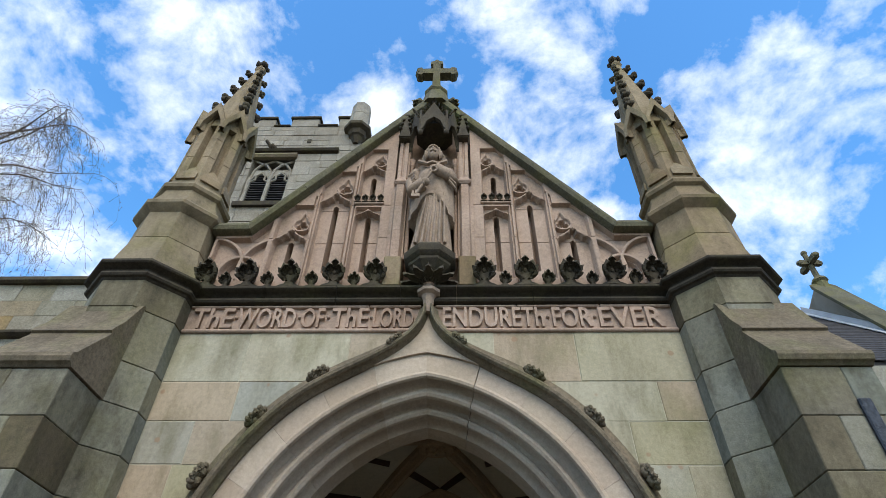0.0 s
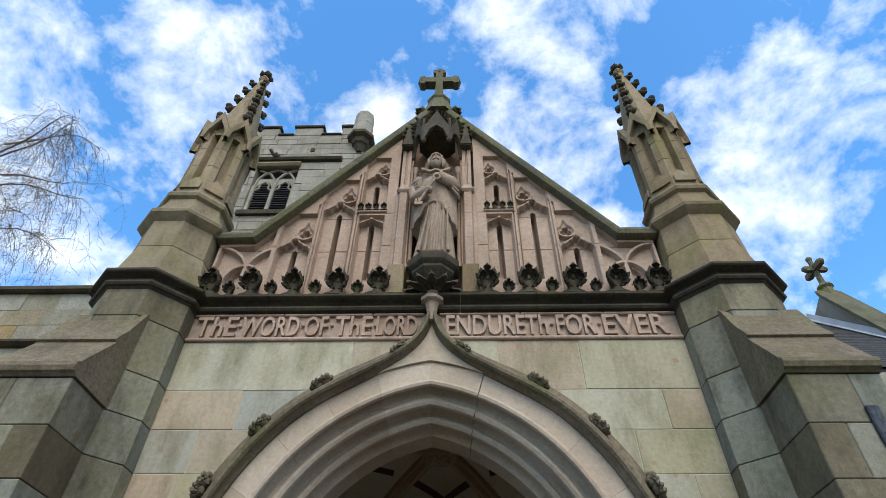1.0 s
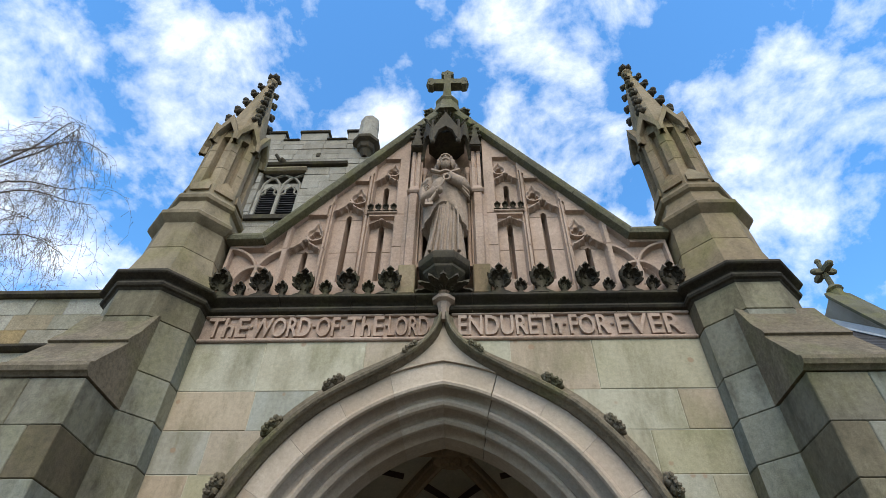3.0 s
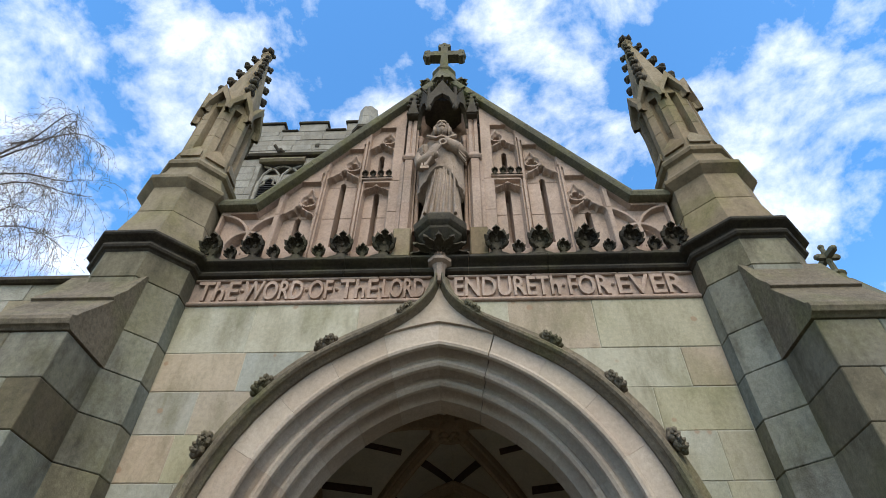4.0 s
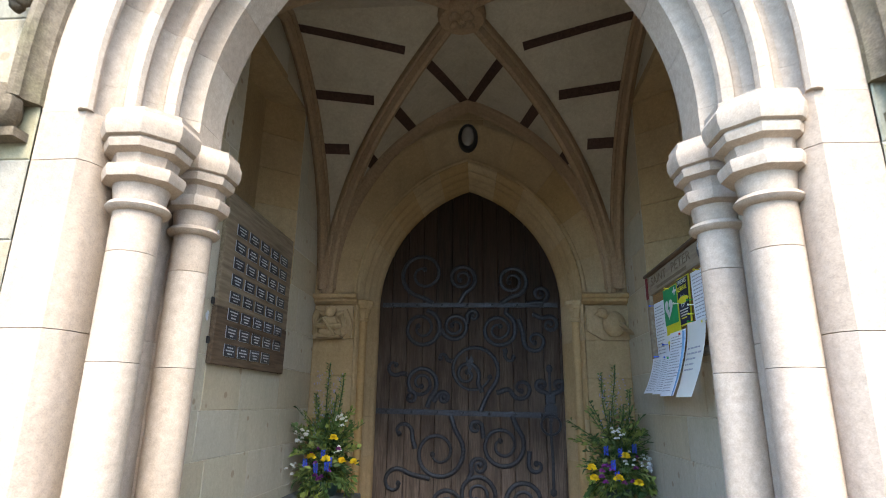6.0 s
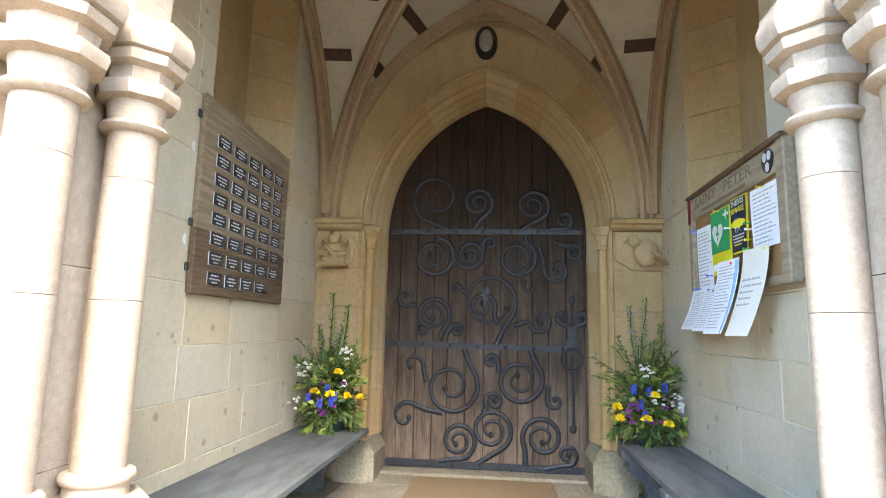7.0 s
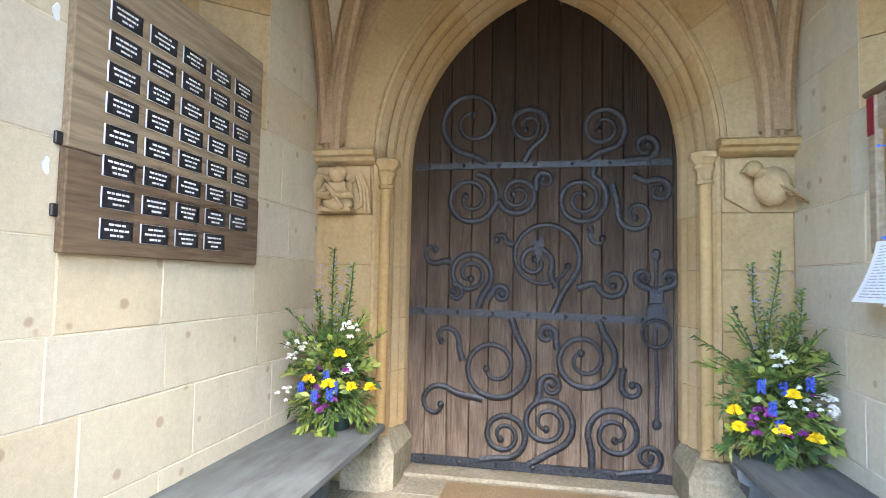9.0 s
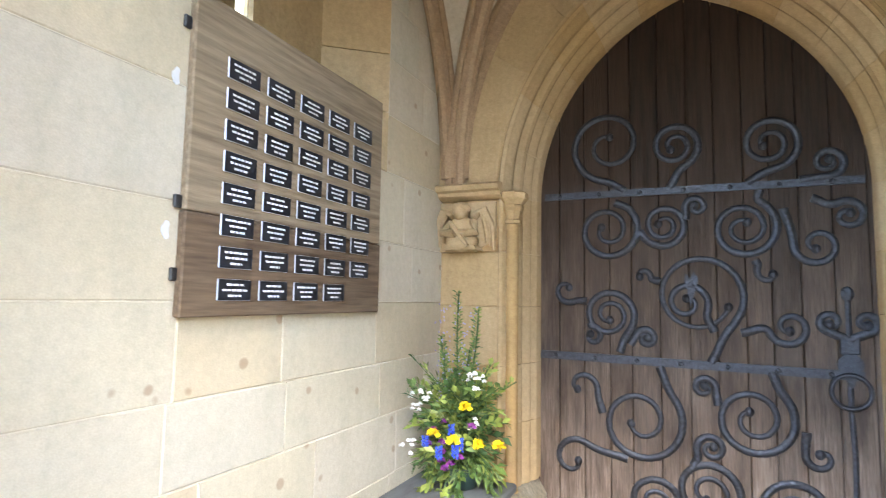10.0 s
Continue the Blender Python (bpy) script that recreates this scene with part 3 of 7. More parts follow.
def relief(x, z):
    """Depth of the blind tracery behind the face of the gable: cusped panels under ogee ribs, with mouchettes."""
    ax = abs(x)
    top = gable_top(x) - 0.075
    d = 0.0

    def into(s, e=0.008):
        return max(0.0, min(1.0, s / e + 0.5))
    for (xc, w, z0, zs, sl0, sl1), headed in zip(PANELS, HEADED):
        u = ax - xc
        ceil_z = top if headed else zs + 1.0 * w
        if abs(u) > w or z < z0 - 0.02 or z > min(ceil_z, zs + 2.9 * w) + 0.02:
            continue
        v = abs(u) / w
        rise = 1.0 if headed else 0.72
        h = zs + rise * w * (0.66 * (1 - v ** 1.7) ** 0.8 + 0.42 * max(0.0, 1 - v / 0.5) ** 2)
        low = 0.62 if headed else 0.45
        body = min(0.90 * w - abs(u), z - z0, zs - z)
        side = max(circle_in(abs(u), z, 0.57 * w, zs - 0.005, 0.33 * w), circle_in(abs(u), z, 0.19 * w, zs + 0.40 * low * w, 0.33 * w))
        tip = min(0.09 * w - abs(u) * 0.6, z - zs, zs + 0.86 * rise * w - z)
        s = max(body, side, tip)
        strip = 0.93 * w - abs(u)
        if z > h:
            d = max(d, 0.040 * into(strip) * into(ceil_z - z) * into((z - h) * 0.6 - 0.010))
        else:
            d = max(d, 0.020 * into(strip) * into(z - z0) * into((h - z) * 0.6 - 0.008), 0.066 * into(s))
        q = min(0.017 - abs(u), z - sl0, sl1 + 0.02 - 1.2 * abs(u) - z)
        if q > -0.01:
            d = max(d, 0.185 * into(q + 0.004))
        if headed:
            # mouchette beside the ogee, on the side of the niche: a raised ring round a trefoil
            mx, mz = -0.50 * w, zs + 1.36 * w
            ring = circle_in(u, z, mx, mz, 0.44 * w)
            drop = min(0.30 * w - 1.1 * abs(u - mx + 0.05 * w) - 0.42 * (z - mz - 0.2 * w), z - mz)
            ring = max(ring, drop)
            lobes = max(circle_in(u, z, mx - 0.16 * w, mz - 0.08 * w, 0.17 * w), circle_in(u, z, mx + 0.17 * w, mz - 0.10 * w, 0.17 * w), circle_in(u, z, mx, mz + 0.17 * w, 0.19 * w))
            if ring > -0.022 and z < top and z > h:
                d = 0.022 * into(ring - 0.004) if ring > -0.014 else d
                d = max(d, 0.068 * into(lobes))
    # thin ribs between the panels, with a hollow each side
    for xm in (0.975, 0.667):
        if z < top - 0.10:
            if abs(ax - xm) < 0.009:
                d = 0.0
            elif abs(ax - xm) < 0.022:
                d = max(d, 0.020)
    # end panel by the turret: two crossing bows over a cusped field
    if 1.29 < ax < 1.70 and 4.28 < z < top:
        d = max(d, 0.050 * into(min(ax - 1.30, z - 4.29, top - z)))
        for cx, cz, r in ((1.72, 4.42, 0.27), (1.20, 4.42, 0.27), (1.46, 4.36, 0.15), (1.46, 4.36, 0.10)):
            t_ = abs(math.hypot(ax - cx, (z - cz) * 0.9) - r)
            d = min(d, 0.050 * into(t_ - 0.014) if r > 0.12 else 0.050 * into(t_ - 0.006) + 0.01)
    # open joints between the stones
    for zj in (4.72, 5.10):
        if abs(z - zj) < 0.0026 and d < 0.1:
            d += 0.006
    return d


gable = thing("gable", "red sandstone gable with blind tracery panels and arrow slits", "gable", kind="structure")
for side in (-1, 1):
    STEP = 0.005
    xs = [0.335 + STEP * i for i in range(int((1.72 - 0.335) / STEP) + 1)]
    vs, fs, idx = [], [], {}
    rows = int((6.3 - GB) / STEP)
    for i, x in enumerate(xs):
        zt = gable_top(x)
        for j in range(rows + 1):
            z = GB + STEP * j
            if z > zt + STEP:
                break
            zz = min(z, zt)
            idx[i, j] = len(vs)
            vs.append((side * x, FY + relief(x, zz), zz))
    for (i, j) in idx:
        q = [(i, j), (i + 1, j), (i + 1, j + 1), (i, j + 1)]
        if all(k in idx for k in q):
            fs.append(tuple(idx[k] for k in (q if side > 0 else reversed(q))))
    part("tracery_panel", MB().add(vs, fs), M_PINK, gable, smooth=50)
part("gable_core", MB().prism([(-1.72, GB - 0.1), (1.72, GB - 0.1), (1.72, 4.75), (1.45, 4.75), (0, 6.6), (-1.45, 4.75), (-1.72, 4.75)], 3.19, 3.42), M_PINK, gable)
cope = [(-0.06, 2.965), (-0.045, 2.935), (-0.01, 2.925), (0.02, 2.935), (0.05, 2.99), (0.075, 3.2), (0.05, 3.44), (-0.06, 3.46)]
for side in (-1, 1):
    brk = [(1.74, 4.81), (1.46, 4.81), (1.10, 4.81 + SL * 0.36), (0.74, 4.81 + SL * 0.72), (0.38, 4.81 + SL * 1.08), (0.0, 4.81 + SL * 1.46)]
    for k in range(5):
        (xa, za), (xb, zb) = brk[k], brk[k + 1]
        d = Vector((xb - xa, zb - za)).normalized()
        nr = Vector((-d.y, d.x)) if d.y * 1 >= 0 else Vector((d.y, -d.x))
        nr = nr if nr.y > 0 else -nr
        rings = []
        for e, (x, z) in enumerate(((xa, za), (xb, zb))):
            mit = nr
            if k == 0 and e == 1 or k == 1 and e == 0:
                mit = (nr + (Vector((0, 1)) if k == 1 else Vector((0.793, 0.61)))).normalized() * 1.06
            if k == 4 and e == 1:
                mit = Vector((0, 1 / nr.y))
            sh = 0.0012 * (1 if e == 0 else -1)
            rings.append([(side * (x + d.x * sh + mit.x * w), y, z + d.y * sh + mit.y * w) for w, y in cope])
        part("coping_stone", MB().loft(rings), M_COPE, gable, "mossy sloping coping stone", smooth=35)

# ================= corner turrets and buttresses =================
def turret(side):
    cx, cy = side * 2.045, 3.03
    t = thing("corner_turret", "octagonal sandstone corner turret with crocketed pinnacle and stepped buttress", "turret", (cx, cy, 0), group="turrets of the porch")
    zs = [z for z in COURSES if z < 3.9] + [4.04]
    zs = sorted(set(zs))
    for z0, z1 in zip(zs, zs[1:]):
        part("course_core", MB().loft([octa(cx, cy, 0.335, z0), octa(cx, cy, 0.335, z1)]), M_MORTAR, t)
        for k in range(8):
            rings = []
            for z, a_, e in ((z0 + 0.001, 0.339, 0.012), (z0 + 0.006, 0.345, 0.002), (z1 - 0.006, 0.345, 0.002), (z1 - 0.001, 0.339, 0.012)):
                ring_o, ring_i = octa(cx, cy, a_, z), octa(cx, cy, 0.28, z)
                p, q = Vector(ring_o[k]), Vector(ring_o[(k + 1) % 8])
                rings.append([p.lerp(q, e), q.lerp(p, e), Vector(ring_i[(k + 1) % 8]), Vector(ring_i[k])])
            part("turret_stone", MB().loft(rings), M_BUTT, t)
    part("cornice_ring", MB().loft([octa(cx, cy, 0.345 + (3.0 - y) * 0.85, z) for y, z in [(3.0, 4.03)] + CORN[1:13]] + [octa(cx, cy, 0.37, 4.19), octa(cx, cy, 0.34, 4.20)]), M_DARK, t, smooth=25)
    part("weathered_stage", MB().loft([octa(cx, cy, a, z) for z, a in ((4.185, 0.362), (4.32, 0.335), (4.48, 0.298), (4.485, 0.294), (4.49, 0.298), (4.78, 0.285))]), M_TURRET, t)
    part("roll_ring", MB().loft([octa(cx, cy, a, z) for z, a in ((4.76, 0.28), (4.79, 0.315), (4.82, 0.342), (4.85, 0.345), (4.875, 0.325), (4.885, 0.31), (4.98, 0.27), (5.05, 0.258), (5.07, 0.285), (5.10, 0.292), (5.13, 0.28), (5.145, 0.25), (5.3, 0.235))]), M_TURRET, t, smooth=22)
    def lean(z):
        return -side * 0.055 * (z - 6.0) / 1.5
    sh = []
    for z, a in ((5.28, 0.235), (5.52, 0.232), (5.525, 0.227), (5.53, 0.232), (5.78, 0.229), (5.785, 0.224), (5.79, 0.229), (6.12, 0.225)):
        ring = []
        for k in range(8):
            p = Vector(octa(cx, cy, a, z)[k])
            q = Vector(octa(cx, cy, a, z)[(k + 1) % 8])
            o = Vector((cx, cy, z))
            for f, dd in ((0.0, 1.0), (0.31, 1.0), (0.36, 0.72), (0.64, 0.72), (0.69, 1.0)):
                w = p.lerp(q, f)
                ring.append(o + (w - o) * dd)
        sh.append([tuple(w) for w in ring])
    part("panelled_shaft", MB().loft(sh), M_TURRET, t)
    for z in (5.30,):
        for k in range(8):
            a = k * math.pi / 4
            m = pose(cx, cy, 0, 0, 0, math.degrees(a))
            part("broach", MB().loft([[(-w_, -0.265 + d_, z_), (w_, -0.265 + d_, z_), (w_ * 0.6, -0.15, z_), (-w_ * 0.6, -0.15, z_)] for z_, w_, d_ in ((5.20, 0.085, 0.0), (5.28, 0.080, 0.012), (5.40, 0.012, 0.055))]).moved(m), M_TURRET, t)
    for k in range(8):
        a = k * math.pi / 4
        m = pose(cx, cy, 0, 0, 0, math.degrees(a))
        w = 0.118
        g = MB().prism([(-w, 5.90), (-w, 6.00), (0, 6.30), (w, 6.00), (w, 5.90), (0.092, 5.90), (0.08, 6.0), (0.0, 6.17), (-0.08, 6.0), (-0.092, 5.90)], -0.285, -0.21)
        part("gablet", g.moved(m), M_TURRET, t)
    part("spire", MB().loft([octa(cx + lean(z), cy, a, z) for z, a in ((6.0, 0.225), (6.25, 0.19), (7.34, 0.04), (7.38, 0.06), (7.42, 0.04), (7.47, 0.03))]), M_TURRET, t, smooth=20)
    rng = random.Random(7 + side)
    for lev, z in enumerate((6.42, 6.62, 6.82, 7.02, 7.2)):
        r = 0.19 - (z - 6.25) * 0.137
        for k in range(4):
            a = k * math.pi / 2 + math.pi / 4
            ux, uy = math.sin(a), -math.cos(a)
            s = 0.056 - lev * 0.0045
            cm = MB()
            cx_, cx = cx, cx + lean(z)
            cm.ball((cx + ux * (r + 0.008), cy + uy * (r + 0.008), z), s, s, s * 0.8, 9, 6, lambda th, ph: 0.22 * math.sin(3 * th) * math.sin(2 * ph))
            cm.ball((cx + ux * (r + 0.045), cy + uy * (r + 0.045), z + 0.03), s * 0.72, s * 0.72, s * 0.7, 8, 5, lambda th, ph: 0.25 * math.sin(4 * th))
            cm.ball((cx + ux * (r + 0.05), cy + uy * (r + 0.05), z - 0.02), s * 0.5, s * 0.5, s * 0.5, 7, 4)
            cx = cx_
            part("crocket", cm, M_CARVE, t, smooth=60)
    fin = MB()
    cx += lean(7.5)
    for k in range(4):
        a = k * math.pi / 2 + math.pi / 4
        fin.ball((cx + 0.045 * math.sin(a), cy - 0.045 * math.cos(a), 7.47), 0.04, 0.04, 0.035, 8, 5, lambda th, ph: 0.2 * math.sin(3 * th))
    fin.ball((cx, cy, 7.53), 0.038, 0.038, 0.045, 8, 6)
    part("finial", fin, M_CARVE, t, smooth=60)
    # buttress
    cx -= lean(7.5)
    xa, xb = side * 1.858, side * 2.325
    bz = [z for z in COURSES if z < 3.3]
    for i, (z0, z1) in enumerate(zip(bz, bz[1:])):
        z1 = min(z1, 3.19)
        j = (xa + xb) / 2 + side * (0.07 if i % 2 else -0.06)
        part("buttress_stone", MB().cbox(xa, j - side * 0.001, 2.385, 2.95, z0 + 0.001, z1 - 0.001, 0.005), M_BUTT, t)
        part("buttress_stone", MB().cbox(j + side * 0.001, xb, 2.385, 2.95, z0 + 0.001, z1 - 0.001, 0.005), M_BUTT, t)
    wt = [(2.95, 3.18), (2.38, 3.18), (2.365, 3.195), (2.35, 3.20), (2.34, 3.225), (2.345, 3.25), (2.37, 3.262), (2.385, 3.285), (2.55, 3.50), (2.555, 3.515), (2.54, 3.525), (2.56, 3.56), (2.62, 3.64), (2.70, 3.80), (2.72, 3.84), (2.95, 3.90)]
    part("weathering", MB().loft([[(x, y, z) for y, z in wt] for x in (xa - side * 0.012, xa, xb, xb + side * 0.012)]), M_HOOD, t, "sloping moulded weathering stone", smooth=30)
    # string course round turret and buttress
    plan = [(side * 1.45, 3.0), (side * 1.70, 3.0), (side * 1.70, 2.888), (side * 1.84, 2.748), (side * 1.858, 2.73), (side * 1.858, 2.385), (side * 2.325, 2.385), (side * 2.325, 2.95)]
    prof = [(0.0, 1.905), (0.02, 1.91), (0.05, 1.925), (0.06, 1.945), (0.052, 1.96), (0.066, 1.975), (0.07, 2.0), (0.06, 2.02), (0.035, 2.045), (0.0, 2.09), (-0.05, 2.09), (-0.05, 1.905)]
    rings = []
    for i, p in enumerate(plan):
        ns = []
        for a, b_ in ((i - 1, i), (i, i + 1)):
            if 0 <= a and b_ < len(plan):
                d = Vector(plan[b_]) - Vector(plan[a])
                ns.append(Vector((d.y, -d.x)).normalized() * side * 1.0)
        nn = sum(ns, Vector((0, 0))).normalized()
        nn = nn / max(0.5, nn.dot(ns[0]))
        rings.append([(p[0] + nn.x * o, p[1] + nn.y * o, z) for o, z in prof])
    part("string_course", MB().loft(rings), M_HOOD, t, "mossy moulded string course", smooth=35)
    return t


turret(-1)
turret(1)


# ================= porch interior =================
IW, Y0, Y1, VZ, VS = 1.385, 3.52, 6.40, 3.97, 2.10
AX, AY = Arch(1.30, VS, VZ), Arch((Y1 - Y0) / 2, VS, VZ)
YM = (Y0 + Y1) / 2


def vault_z(x, y):
    return max(AX.height(x) if abs(x) < 1.30 else VS, AY.height(y - YM) if abs(y - YM) < (Y1 - Y0) / 2 else VS)


# ground, floor
structure("ground", MB().box(-120, 120, -120, 160, -0.30, -0.02), M_PAVE, "worn grey stone paving before the porch", "ground")
floor = structure("floor", MB().box(-1.7, 1.7, 2.95, 6.86, -0.019, -0.004), M_PLINTH, "worn stone flags on the porch floor", "floor")
rng = random.Random(11)
y = 2.96
while y < 6.8:
    dy = rng.uniform(0.34, 0.46)
    x = -IW - rng.uniform(0, 0.3)
    while x < IW:
        dx = rng.uniform(0.35, 0.62)
        xa, xb = max(x, -IW), min(x + dx, IW)
        if xb - xa > 0.05:
            part("flagstone", MB().cbox(xa + 0.003, xb - 0.003, y + 0.003, min(y + dy, 6.85) - 0.003, -0.012, rng.uniform(-0.001, 0.002), 0.003), M_FLOOR, floor)
        x += dx
    y += dy
structure("threshold", MB().cbox(-0.9, 0.9, 6.60, 6.95, -0.01, 0.022, 0.01), M_FLOOR, "pale worn stone threshold below the door", "threshold")

# side walls with a splayed window recess
for side, nm in ((-1, "wall_west"), (1, "wall_east")):
    w = thing(nm, "cream sandstone ashlar side wall of the porch", "wall", kind="structure")
    X = side * IW
    ya, yb, yc, yd, zr, dep = 4.60, 5.72, 4.72, 5.50, 2.02, 0.27
    RA = Arch((yb - ya) / 2, 2.85, 3.55)
    ym = (ya + yb) / 2
    core = MB()
    out = side * 1.70
    core.box(X + side * 0.004, out, Y0 - 0.02, ya - 0.004, 0, 4.1).box(X + side * 0.004, out, yb + 0.004, 6.9, 0, 4.1)
    core.box(X + side * 0.004, out, ya - 0.004, yb + 0.004, 0, zr - 0.004).box(X + side * 0.004, out, ya - 0.004, yb + 0.004, 3.56, 4.1)
    part("wall_core", core, M_MORTAR_IN, w)
    ashlar(w, M_INNER, Y0 - 0.01, 6.40, [0, 0.20, 0.50, 0.80, 1.06, 1.36, 1.66, 2.02, 2.32, 2.62, 2.92, 3.22, 3.56, 3.98], lambda u, z, d, X=X, s=side: (X - s * d, u, z), 0.60, 21 + side, gap=0.0013, holes=((ya, yb, zr, 3.56),))
    # splays, sill and back of the recess
    Xb = X + side * dep
    for (p, q) in (((X, ya), (Xb, yc)), ((Xb, yd), (X, yb))):
        for k in range(5):
            z0, z1 = zr + (3.56 - zr) * k / 5, zr + (3.56 - zr) * (k + 1) / 5
            part("splay_stone", MB().loft([[(p[0], p[1], z0 + 0.002), (q[0], q[1], z0 + 0.002), (q[0] + side * 0.03, q[1], z0 + 0.002), (p[0] + side * 0.03, p[1] - 0.02 * (1 if p[1] < ym else -1), z0 + 0.002)],
                                                [(p[0], p[1], z1 - 0.002), (q[0], q[1], z1 - 0.002), (q[0] + side * 0.03, q[1], z1 - 0.002), (p[0] + side * 0.03, p[1] - 0.02 * (1 if p[1] < ym else -1), z1 - 0.002)]]), M_OCHRE, w)
    part("recess_sill", MB().prism([(X, zr), (Xb, zr + 0.16), (Xb, zr - 0.05), (X, zr - 0.05)], ya, yb, "y"), M_OCHRE, w)
    part("recess_head", MB().box(X, out, ya, yb, 3.54, 3.6), M_OCHRE, w)
    # back wall with a lancet
    ly0, ly1, lz0, lz1 = (4.93, 5.03, 2.40, 3.2) if side < 0 else (4.78, 4.86, 2.40, 3.2)
    bw = MB()
    for a, b_, c, d in ((yc - 0.1, ly0, zr, 3.56), (ly1, yd + 0.1, zr, 3.56), (ly0, ly1, zr, lz0), (ly0, ly1, lz1, 3.56)):
        bw.box(Xb, Xb + side * 0.06, a, b_, c, d)
    part("recess_back", bw, M_OCHRE, w)
    win = thing("window_1" if side < 0 else "window_2", "narrow lancet window with clear glass in the porch side wall", "window", kind="structure")
    m_glass = bpy.data.materials.get("window_glass")
    if not m_glass:
        m_glass, gn, gl, gb = mat_base("window_glass", 0.1)
        gb.inputs["Transmission Weight"].default_value = 1.0
        gb.inputs["Base Color"].default_value = (0.9, 0.95, 0.92, 1)
    g = part("pane", MB().box(Xb + side * 0.03, Xb + side * 0.036, ly0, ly1, lz0, lz1), m_glass, win)
    g.visible_shadow = False

# door wall
DOOR = Arch(0.868, 2.0, 3.20)
DO = 0.145
dw = thing("wall_north", "ochre sandstone wall with moulded pointed doorway", "wall", kind="structure")
cm = MB()
cols = [(x, DOOR.height(x, DO + 0.004)) for x in [-1.016 + 2.032 * k / 50 for k in range(51)]]
cm.prism([(-1.016, 2.0)] + cols[1:-1] + [(1.016, 2.0), (1.016, 4.1), (-1.016, 4.1)], Y1 + 0.008, 6.95)
cm.box(-1.70, -1.016, Y1 + 0.008, 6.95, 0, 4.1).box(1.016, 1.70, Y1 + 0.008, 6.95, 0, 4.1)
part("wall_core", cm, M_OCHRE, dw)
dz = [0.0, 0.30, 0.66, 1.0, 1.34, 1.66, 2.0, 2.3, 2.6, 2.9, 3.2, 3.5, 3.8, 4.02]
for a, b_ in ((-1.385, -1.015), (1.015, 1.385)):
    ashlar(dw, M_OCHRE, a, b_, dz[:7], lambda u, z, d: (u, Y1 - d, z), 0.6, 31, gap=0.0012)
ashlar(dw, M_OCHRE, -1.385, 1.385, dz[6:], lambda u, z, d: (u, Y1 - d, z), 0.5, 32, low=lambda u: DOOR.height(u, DO) if abs(u) < 1.013 else -1, gap=0.0012)
DPROF = [(0.0, 6.90), (0.0, 6.72), (0.008, 6.70), (0.022, 6.685), (0.030, 6.665), (0.026, 6.645), (0.036, 6.62), (0.052, 6.60), (0.060, 6.585), (0.056, 6.56), (0.066, 6.535), (0.086, 6.52), (0.098, 6.505),
         (0.100, 6.485), (0.092, 6.465), (0.100, 6.435), (0.112, 6.415), (0.122, 6.385), (0.138, 6.372), (0.146, 6.385), (0.146, 6.90)]
door_arch = thing("door_arch", "moulded ochre sandstone arch round the oak door", "arch", kind="structure")
voussoirs("voussoir", DOOR, DPROF, M_OCHRE, door_arch, per_side=6, seg=6)
voussoirs("outer_voussoir", DOOR, [(0.148, 6.43), (0.148, 6.384), (0.160, 6.372), (0.176, 6.374), (0.184, 6.388), (0.24, 6.394), (0.34, 6.390), (0.43, 6.376), (0.50, 6.352), (0.53, 6.352), (0.53, 6.43)], M_OCHRE, door_arch, per_side=5, seg=8)
for side in (-1, 1):
    for z0, z1 in zip(dz[1:6], dz[2:7]):
        part("jamb_stone", MB().loft([[(side * (0.868 + o), y, z) for o, y in DPROF] for z in (z0 + 0.001, z1 - 0.001)]), M_OCHRE, door_arch, smooth=28)
    cx = side * 0.945
    part("jamb_shaft", MB().loft([circ(cx, 6.44, 0.036, z, 16) for z in (0.30, 1.86)]), M_OCHRE, door_arch, smooth=40)
    part("capital", MB().loft([octa(cx, 6.44, a, z) for z, a in ((1.82, 0.036), (1.825, 0.05), (1.845, 0.05), (1.85, 0.04), (1.90, 0.05), (1.915, 0.062), (1.93, 0.062), (1.935, 0.055), (1.955, 0.07), (1.97, 0.085), (2.0, 0.085), (2.01, 0.075))]), M_OCHRE, door_arch, smooth=25)
    part("impost", MB().loft([[(x, y, z) for y, z in ((6.42, 1.965), (6.36, 1.975), (6.335, 1.99), (6.325, 2.01), (6.295, 2.018), (6.285, 2.045), (6.31, 2.062), (6.42, 2.07))] for x in (side * 0.99, side * 1.385)]), M_OCHRE, door_arch, smooth=30)
    base = [(0.0, 0.075), (0.20, 0.075), (0.235, 0.06), (0.25, 0.042), (0.27, 0.05), (0.29, 0.05), (0.305, 0.036)]
    part("shaft_base", MB().loft([octa(cx, 6.44, a, z) for z, a in base]), M_OCHRE, door_arch, smooth=25)
    part("plinth", MB().loft([[(side * x, y, z) for x, y in ((0.83 + k, 6.36 + k), (0.90 + k * 0.5, 6.29 + k), (1.14, 6.29 + k), (1.14, 6.86), (0.83 + k, 6.86))] for z, k in ((0.0, 0.0), (0.20, 0.0), (0.215, 0.008), (0.30, 0.06))]), M_PLINTH, door_arch, "worn grey stone plinth")

